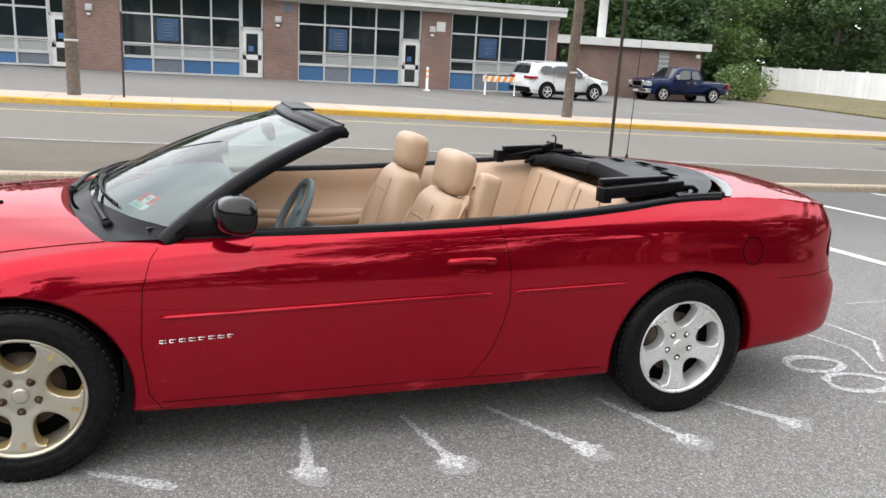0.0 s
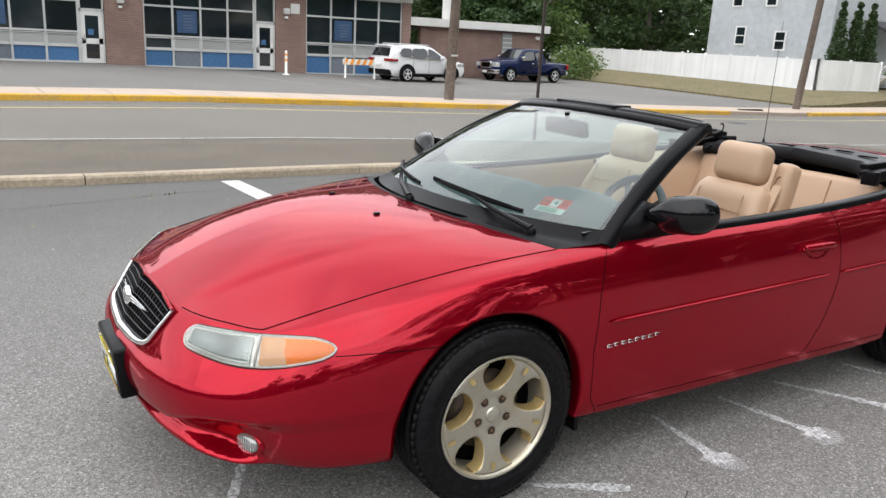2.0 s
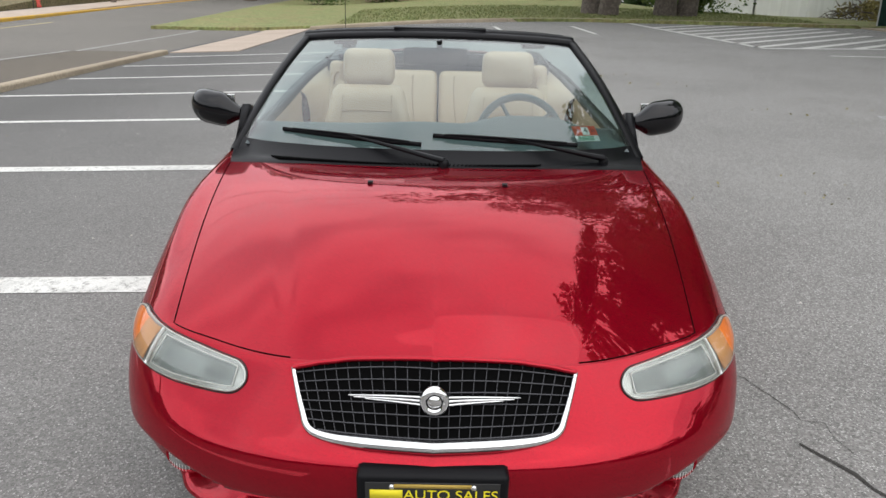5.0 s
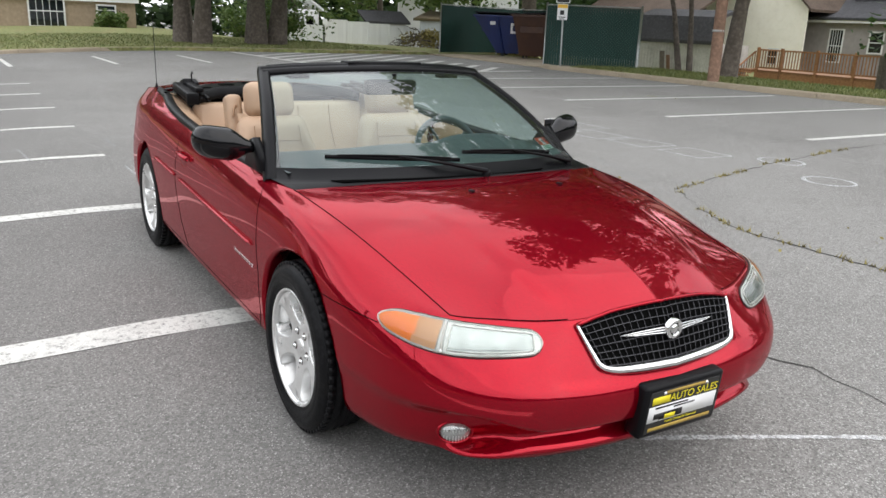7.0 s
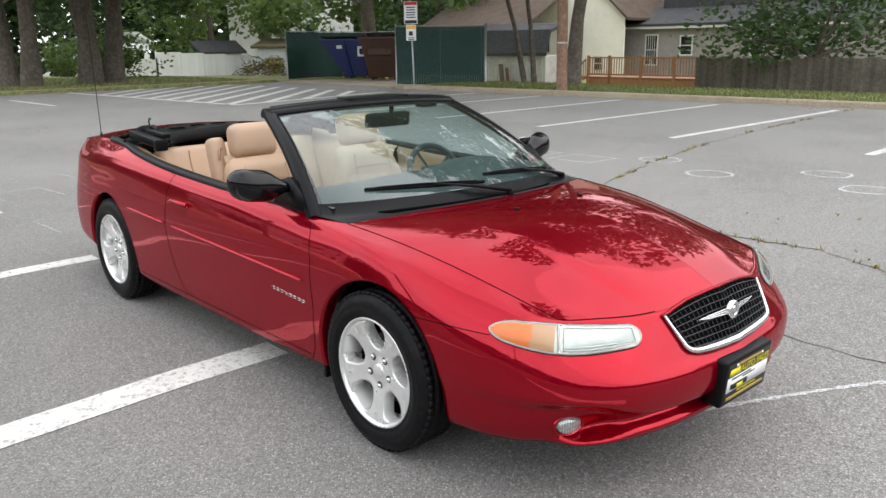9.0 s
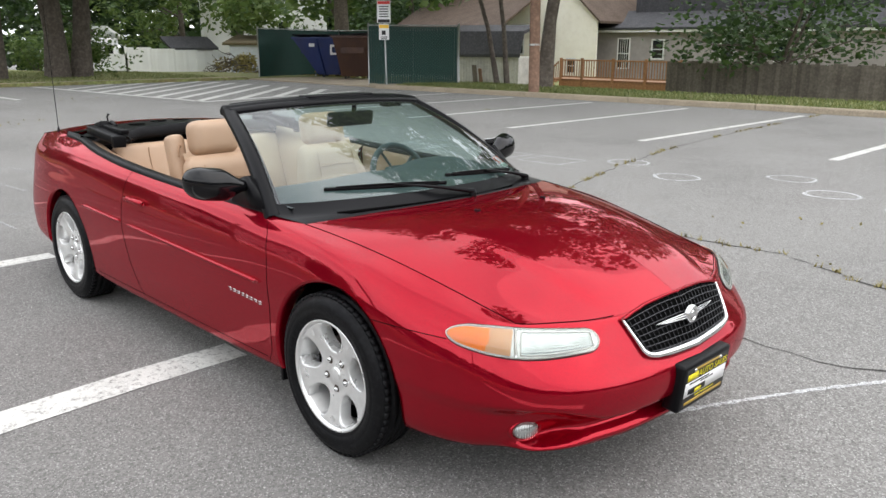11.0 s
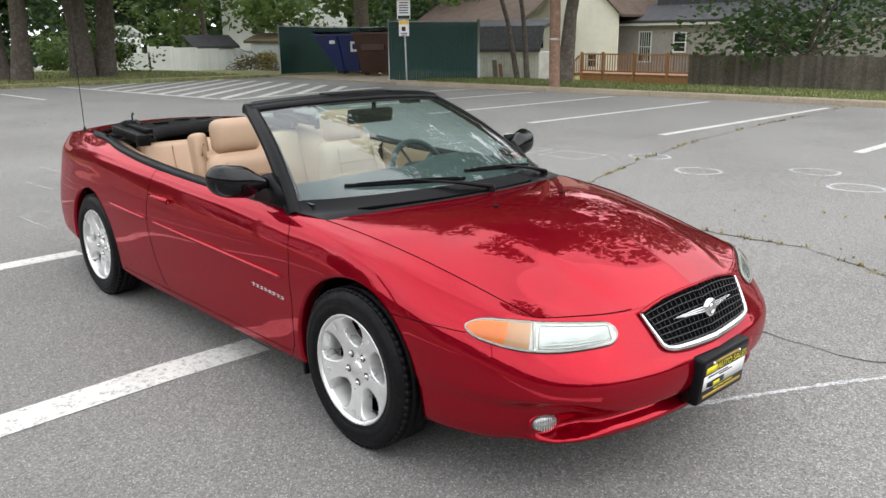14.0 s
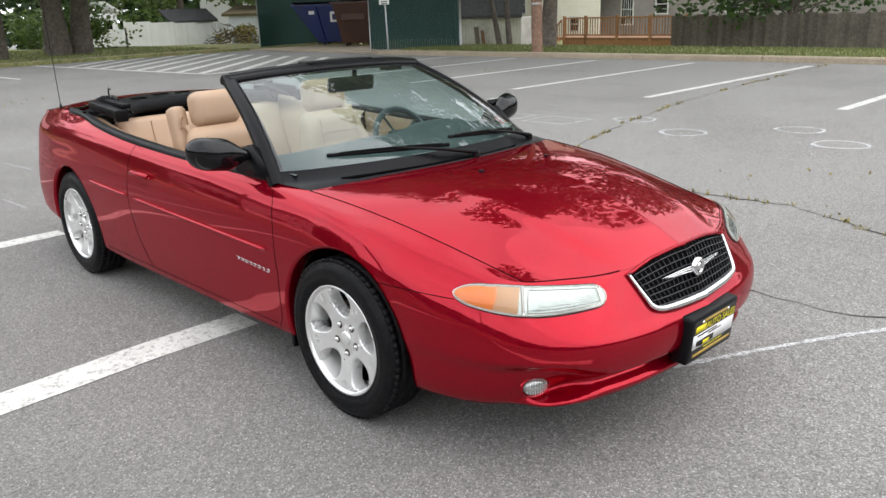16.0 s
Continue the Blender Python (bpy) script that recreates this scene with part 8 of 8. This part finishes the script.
def leaf_material(name, c, c2):
    m = bpy.data.materials.new(name)
    m.use_nodes = True
    n, l = m.node_tree.nodes, m.node_tree.links
    b = n["Principled BSDF"]
    g, mix = n.new("ShaderNodeNewGeometry"), n.new("ShaderNodeMix")
    mix.data_type = "RGBA"
    mix.inputs["A"].default_value, mix.inputs["B"].default_value = (*c, 1), (*c2, 1)
    l.new(g.outputs["Random Per Island"], mix.inputs["Factor"])
    l.new(mix.outputs["Result"], b.inputs["Base Color"])
    b.inputs["Roughness"].default_value = .55
    b.inputs["Transmission Weight"].default_value = 0.0
    tr, ms = n.new("ShaderNodeBsdfTranslucent"), n.new("ShaderNodeMixShader")
    l.new(mix.outputs["Result"], tr.inputs["Color"])
    ms.inputs["Fac"].default_value = .35
    l.new(b.outputs[0], ms.inputs[1])
    l.new(tr.outputs[0], ms.inputs[2])
    l.new(ms.outputs[0], n["Material Output"].inputs["Surface"])
    return m


LEAF = leaf_material("broad_leaves", (.035, .080, .018), (.14, .21, .055))
LEAF_LIGHT = leaf_material("light_leaves", (.07, .13, .03), (.16, .22, .06))
LEAF_DARK = leaf_material("dark_leaves", (.018, .045, .012), (.07, .125, .036))


def leaf_cloud(clumps, per, size, seed, flat=.75):
    """Leaves scattered round clump centres (x, y, z, radius)."""
    rg = np.random.default_rng(seed)
    pts = []
    for x, y, z, r in clumps:
        d = rg.normal(size=(per, 3))
        d /= np.linalg.norm(d, axis=1)[:, None]
        rad = r * rg.uniform(.25, 1.0, per) ** .5
        p = d * rad[:, None]
        p[:, 2] *= flat
        pts.append(p + np.array([x, y, z]))
    P = np.vstack(pts)
    n = len(P)
    u = rg.normal(size=(n, 3))
    u[:, 2] *= .5
    u /= np.linalg.norm(u, axis=1)[:, None]
    w = np.cross(u, rg.normal(size=(n, 3)))
    w /= np.linalg.norm(w, axis=1)[:, None] + 1e-9
    s = size * rg.uniform(.6, 1.3, n)[:, None]
    V = np.stack([P - u * s, P + w * s * .55 + u * s * .1, P + u * s, P - w * s * .55 + u * s * .1], 1).reshape(-1, 3)
    return V, np.arange(4 * n).reshape(-1, 4)


def leaf_part(name, clumps, per, size, seed, mat, parent, flat=.75):
    V, F = leaf_cloud(clumps, per, size, seed, flat)
    me = bpy.data.meshes.new(name)
    me.from_pydata(V.tolist(), [], F.tolist())
    me.materials.append(mat)
    ob = new(name, me)
    ob.parent = parent
    return tagged(ob, kind="stuff")


def tree(label, x, y, h, spread, seed, stems=1, trunk=.32, crown_from=.3, leaves=95, size=.22, mat=None, z=None, lean=0.0):
    rnd = random.Random(seed)
    t = thing("tree", label, "tree")
    z0 = ground_z(x, y) + fall(x, y) if z is None else z
    clumps = []
    b2 = bmesh.new()
    for s in range(stems):
        a = 2 * math.pi * s / stems + rnd.uniform(0, .8)
        off = Vector((math.cos(a), math.sin(a), 0)) * (trunk * (1.3 if stems > 1 else 0))
        topd = Vector((math.cos(a), math.sin(a), 0)) * spread * (.35 if stems > 1 else .08) + Vector((lean, 0, 0))
        pts = [Vector((x, y, z0 - .15)) + off + topd * (k / 8) ** 1.4 + Vector((rnd.uniform(-.08, .08), rnd.uniform(-.08, .08), (h * .75 + .15) * k / 8)) for k in range(9)]
        rr = [trunk * (1.35 if k == 0 else 1.0) * lerp(1, .28, k / 8) * (1 if stems == 1 else .85) for k in range(9)]
        bm_tube(b2, pts, rr, 10)
        for k in range(7 if stems == 1 else 5):
            i = rnd.randint(max(2, int(8 * crown_from)), 7)
            st = pts[i]
            aa = rnd.uniform(0, 6.28)
            ln = spread * rnd.uniform(.5, 1.0)
            e = st + Vector((math.cos(aa) * ln, math.sin(aa) * ln, rnd.uniform(.1, .5) * ln))
            mid_ = st.lerp(e, .5) + Vector((0, 0, .12 * ln))
            bm_tube(b2, [st, mid_, e], [rr[i] * .5, rr[i] * .32, .02], 6)
            clumps += [(*e, spread * rnd.uniform(.28, .42)), (*(mid_ + Vector((rnd.uniform(-.5, .5), rnd.uniform(-.5, .5), .3))), spread * rnd.uniform(.25, .36))]
    for _ in range(int(16)):
        a, r = rnd.uniform(0, 6.28), spread * rnd.uniform(.15, 1.0)
        zz = z0 + h * rnd.uniform(max(.30, crown_from), 1.0)
        k = 1 - .55 * max(0, (zz - z0) / h - .6) / .4
        clumps.append((x + lean * .6 + math.cos(a) * r * k, y + math.sin(a) * r * k, zz, spread * rnd.uniform(.22, .40)))
    part("trunk", b2, BARK, t, "dark furrowed trunk and limbs")
    leaf_part("crown", clumps, leaves, size, seed, mat or LEAF, t)
    return t


def shrub(label, x, y, r, h, seed, mat=None, z=None, per=120, size=.11):
    rnd = random.Random(seed)
    t = thing("shrub", label, "shrub")
    z0 = ground_z(x, y) + fall(x, y) if z is None else z
    cl = [(x + rnd.uniform(-.7, .7) * r, y + rnd.uniform(-.7, .7) * r, z0 + h * rnd.uniform(.15, .85), r * rnd.uniform(.35, .6)) for _ in range(14)]
    b2 = bmesh.new()
    for c in cl[:6]:
        bm_tube(b2, [Vector((x, y, z0 - .05)), Vector((c[0], c[1], c[2]))], [.03, .01], 5)
    part("stems", b2, BARK, t)
    leaf_part("leaves", cl, per, size, seed, mat or LEAF, t, .9)
    return t


# paired big trunks at the end of the lot
tree("old shade tree with twin grey trunks on the lawn", 32.0, -7.0, 21, 7.5, 11, 2, .42, .17, 230, .30, LEAF_DARK)
tree("old shade tree with several grey trunks on the lawn", 32.6, -10.4, 22, 7.5, 12, 3, .46, .17, 230, .30, LEAF_DARK)
tree("tall shade tree at the far end of the lawn", 58.0, 14.0, 20, 6.5, 13, 1, .4, .45, 180, .28, LEAF_DARK)
# slim leaning trunks by the pole
tree("slim leaning tree with bare lower trunks", 17.0, -21.0, 25, 8.5, 14, 2, .11, .30, 420, .32, LEAF, lean=8.0)
tree("dark leaning tree beside the utility pole", 14.0, -19.7, 26, 9.5, 15, 1, .24, .28, 620, .34, LEAF, lean=-5.5)
tree("spreading dark fruit tree behind the board fence", 12.4, -35.0, 7.4, 5.8, 16, 3, .16, .36, 95, .17, LEAF_DARK, z=-1.3)
tree("broad dark tree behind the board fence", 1.0, -38.0, 9.5, 5.5, 17, 2, .22, .3, 120, .22, LEAF_DARK, z=-1.3)
for k, (x, y, h, s_) in enumerate([(62, -14, 19, 8), (70, -26, 16, 7), (58, -34, 15, 7), (66, 2, 14, 6.5), (66, 14, 14, 6.5), (72, -6, 16, 7), (48, -58, 14, 7), (34, -66, 13, 6), (22, -68, 14, 7), (6, -64, 14, 7), (56, -52, 15, 7), (80, -40, 17, 8), (-12, -58, 14, 7), (-30, -54, 15, 7), (-48, -48, 15, 7)]):
    tree("tall leafy green tree behind the yards", x, y, h * 1.35, s_ * 1.1, 30 + k, 1, .38, .2, 260, .30, (LEAF, LEAF_DARK, LEAF_LIGHT)[k % 3])
for k, (x, y, h, s_) in enumerate([(24, 58, 13, 6.5), (34, 56, 14, 7), (43, 58, 14, 7), (52, 52, 14, 6.5), (60, 46, 13, 6), (38, 64, 16, 7), (18, 62, 14, 7), (8, 60, 13, 7), (48, 66, 16, 7.5), (66, 34, 13, 6), (75, 24, 13, 6), (85, 12, 14, 7), (34, 50, 9, 4.5), (-8, 64, 14, 7)]):
    tree("tall dark green tree behind the building", x, y, h * .72, s_ * .9, 60 + k, 1, .42, .12, 430, .21, (LEAF_DARK, LEAF_DARK, LEAF)[k % 3])
tree("tall leafy shade tree behind the bin enclosure", 37.0, -28.8, 19, 8.5, 91, 1, .55, .22, 260, .30, LEAF)
# overhead wires from the street to the pole behind the lot
WIRE = material("black_cable", (.01, .01, .011), .6)
cables = thing("overhead_cable", "black overhead cables sagging between utility poles", "cable")
for a, b, sag in (((11.2, 19.5, 8.3), (12.3, -16.95, 8.5), .9), ((11.2, 19.5, 7.2), (12.3, -16.95, 7.5), 1.1), ((11.2, 19.5, 8.3), (-3.45, 19.5, 8.3), .35), ((11.2, 19.5, 7.4), (-3.45, 19.5, 7.5), .4), ((11.2, 19.5, 8.3), (30.0, 19.5, 8.3), .4), ((11.2, 19.5, 7.4), (30.0, 19.5, 7.4), .45)):
    part("cable", tube([Vector(a).lerp(Vector(b), k / 16) - Vector((0, 0, sag * 4 * (k / 16) * (1 - k / 16))) for k in range(17)], .014, 5), WIRE, cables)
# columnar evergreens and bushes
for k, (x, y) in enumerate([(46.9, 29.6), (48.0, 29.2), (49.1, 28.9)]):
    t = thing("evergreen", "narrow dark columnar evergreen", "evergreen")
    part("trunk", tube([Vector((x, y, -.5)), Vector((x, y, 2.5))], [.1, .05], 6), BARK, t)
    leaf_part("foliage", [(x, y, .3 + .55 * j, .95 * (1 - j / 11)) for j in range(10)], 260, .11, 200 + k, LEAF_DARK, t, 1.2)
for k, (x, y, r, h, m) in enumerate([(33.0, 39.5, 1.8, 2.2, LEAF_LIGHT), (35.5, 42, 1.6, 2.0, LEAF), (38, -13.2, 2.4, 3.0, LEAF), (46, -13.5, 1.6, 2.0, LEAF_LIGHT), (37, -12.5, 1.2, 1.6, LEAF_LIGHT), (51.4, 3.6, 1.5, 1.9, LEAF), (51.5, -6.8, 1.0, 1.0, LEAF_LIGHT), (50, 8, 2.2, 2.5, LEAF), (49, 24.5, 2.0, 2.2, LEAF), (29.5, -24.2, 2.2, .9, WEED), (31, -22.5, 1.6, .7, WEED)]):
    shrub("leafy green shrub at the lot's edge", x, y, r, h, 100 + k, m)
# far woods closing the view
rg = np.random.default_rng(9)
far = []
for k in range(150):
    a = 2 * math.pi * k / 150 + rg.uniform(-.01, .01)
    r = rg.uniform(95, 118)
    for zz in (1, 5, 9, 13):
        far.append((r * math.cos(a) + 10, r * math.sin(a), zz + rg.uniform(-1, 2), rg.uniform(4, 6)))
wd = thing("far_woods", "dense dark green woods round the neighbourhood", "woods", kind="stuff")
leaf_part("woods", far, 300, .75, 5, LEAF_DARK, wd)
# fallen leaves and litter
V, F = leaf_cloud([(x, y, ground_z(x, y) + .012, 1.2) for x, y in [(-1, -4), (2, -3), (6, -5), (10, -12), (16, -12), (-3, 5), (4, 5), (20, -6), (9, -3), (14, -3)]], 14, .02, 8, .005)
me = bpy.data.meshes.new("fallen_leaves")
me.from_pydata(V.tolist(), [], F.tolist())
me.materials.append(WEED)
tagged(new("fallen_leaves", me), "scattered small yellow fallen leaves on asphalt", "leaves", kind="stuff")
# pale grit lying on the asphalt
rg = np.random.default_rng(44)
n = 2600
gx, gy = rg.uniform(-6, 9, n), rg.uniform(-8, 5.5, n)
out_ = ~((np.abs(gx) < 2.5) & (np.abs(gy) < .95))
gx, gy = gx[out_], gy[out_]
n = len(gx)
sz = rg.uniform(.0018, .0052, n) * np.where(rg.random(n) < .04, 2.2, 1)
base_ = np.array([[1, 0, 0], [-.5, .87, 0], [-.5, -.87, 0], [0, 0, 1.1]])
rot = rg.uniform(0, 6.28, n)
V = np.zeros((n, 4, 3))
for k in range(4):
    V[:, k, 0] = gx + sz * (base_[k, 0] * np.cos(rot) - base_[k, 1] * np.sin(rot))
    V[:, k, 1] = gy + sz * (base_[k, 0] * np.sin(rot) + base_[k, 1] * np.cos(rot))
    V[:, k, 2] = [ground_z(x, y) for x, y in zip(gx, gy)] + sz * base_[k, 2] * .8 + .0005
me = bpy.data.meshes.new("grit")
me.from_pydata(V.reshape(-1, 3).tolist(), [], [f for i in range(n) for f in ((4 * i, 4 * i + 1, 4 * i + 3), (4 * i + 1, 4 * i + 2, 4 * i + 3), (4 * i + 2, 4 * i, 4 * i + 3))])
me.materials.append(material("pale_grit", (.50, .48, .44), .9))
tagged(new("grit", me), "loose pale grit scattered over the asphalt", "grit", kind="stuff")
# pile of cut brush beside the bin enclosure
bp_ = thing("brush_pile", "heap of brown cut branches and leaves on the lawn", "brush pile")
rnd = random.Random(77)
b2 = bmesh.new()
for _ in range(90):
    a, r = rnd.uniform(0, 6.28), 1.7 * rnd.random() ** .6
    x, y = 34.5 + r * math.cos(a), -19.6 + r * math.sin(a) * .8
    z0 = ground_z(x, y) + fall(x, y) + .1 + 1.0 * (1 - (r / 1.8) ** 2) * rnd.random()
    aa, ln = rnd.uniform(0, 6.28), rnd.uniform(.4, .9)
    bm_tube(b2, [Vector((x, y, z0)), Vector((x + ln * .5 * math.cos(aa), y + ln * .5 * math.sin(aa), z0 + rnd.uniform(-.1, .25))), Vector((x + ln * math.cos(aa + .4), y + ln * math.sin(aa + .4), z0 + rnd.uniform(-.25, .3)))], [.025, .018, .006], 4)
tagged(part("brushwood", b2, BARK, bp_), kind="stuff")
leaf_part("dry_leaves", [(34.5 + rnd.uniform(-1.2, 1.2), -19.6 + rnd.uniform(-.9, .9), fall(34.5, -19.6) + ground_z(34.5, -19.6) + rnd.uniform(.1, .8), .5) for _ in range(12)], 90, .09, 78, WEED, bp_)

# grass blades on the verges nearest the lot
rg = np.random.default_rng(21)
n = 42000
sel = rg.random(n)
gx = np.where(sel < .55, rg.uniform(-8, 18.4, n), rg.uniform(27.8, 40, n))
gy = np.where(sel < .55, -16.98 - 4.5 * rg.random(n) ** 1.6, rg.uniform(-15.5, 4, n))
gz = np.array([ground_z(x, y) + fall(x, y) for x, y in zip(gx, gy)]) + .12
ang, hgt, wid = rg.uniform(0, 6.28, n), rg.uniform(.03, .09, n), rg.uniform(.008, .02, n)
P = np.stack([gx, gy, gz], 1)
U = np.stack([-np.sin(ang), np.cos(ang), np.zeros(n)], 1) * wid[:, None]
T = np.stack([np.cos(ang) * hgt * .6, np.sin(ang) * hgt * .6, hgt], 1)
V = np.stack([P - U, P + U, P + T], 1).reshape(-1, 3)
me = bpy.data.meshes.new("grass")
me.from_pydata(V.tolist(), [], np.arange(3 * n).reshape(-1, 3).tolist())
me.materials.append(leaf_material("grass_blades", (.10, .145, .038), (.23, .24, .085)))
tagged(new("grass", me), "short uneven green and straw-coloured grass", "grass", kind="stuff")
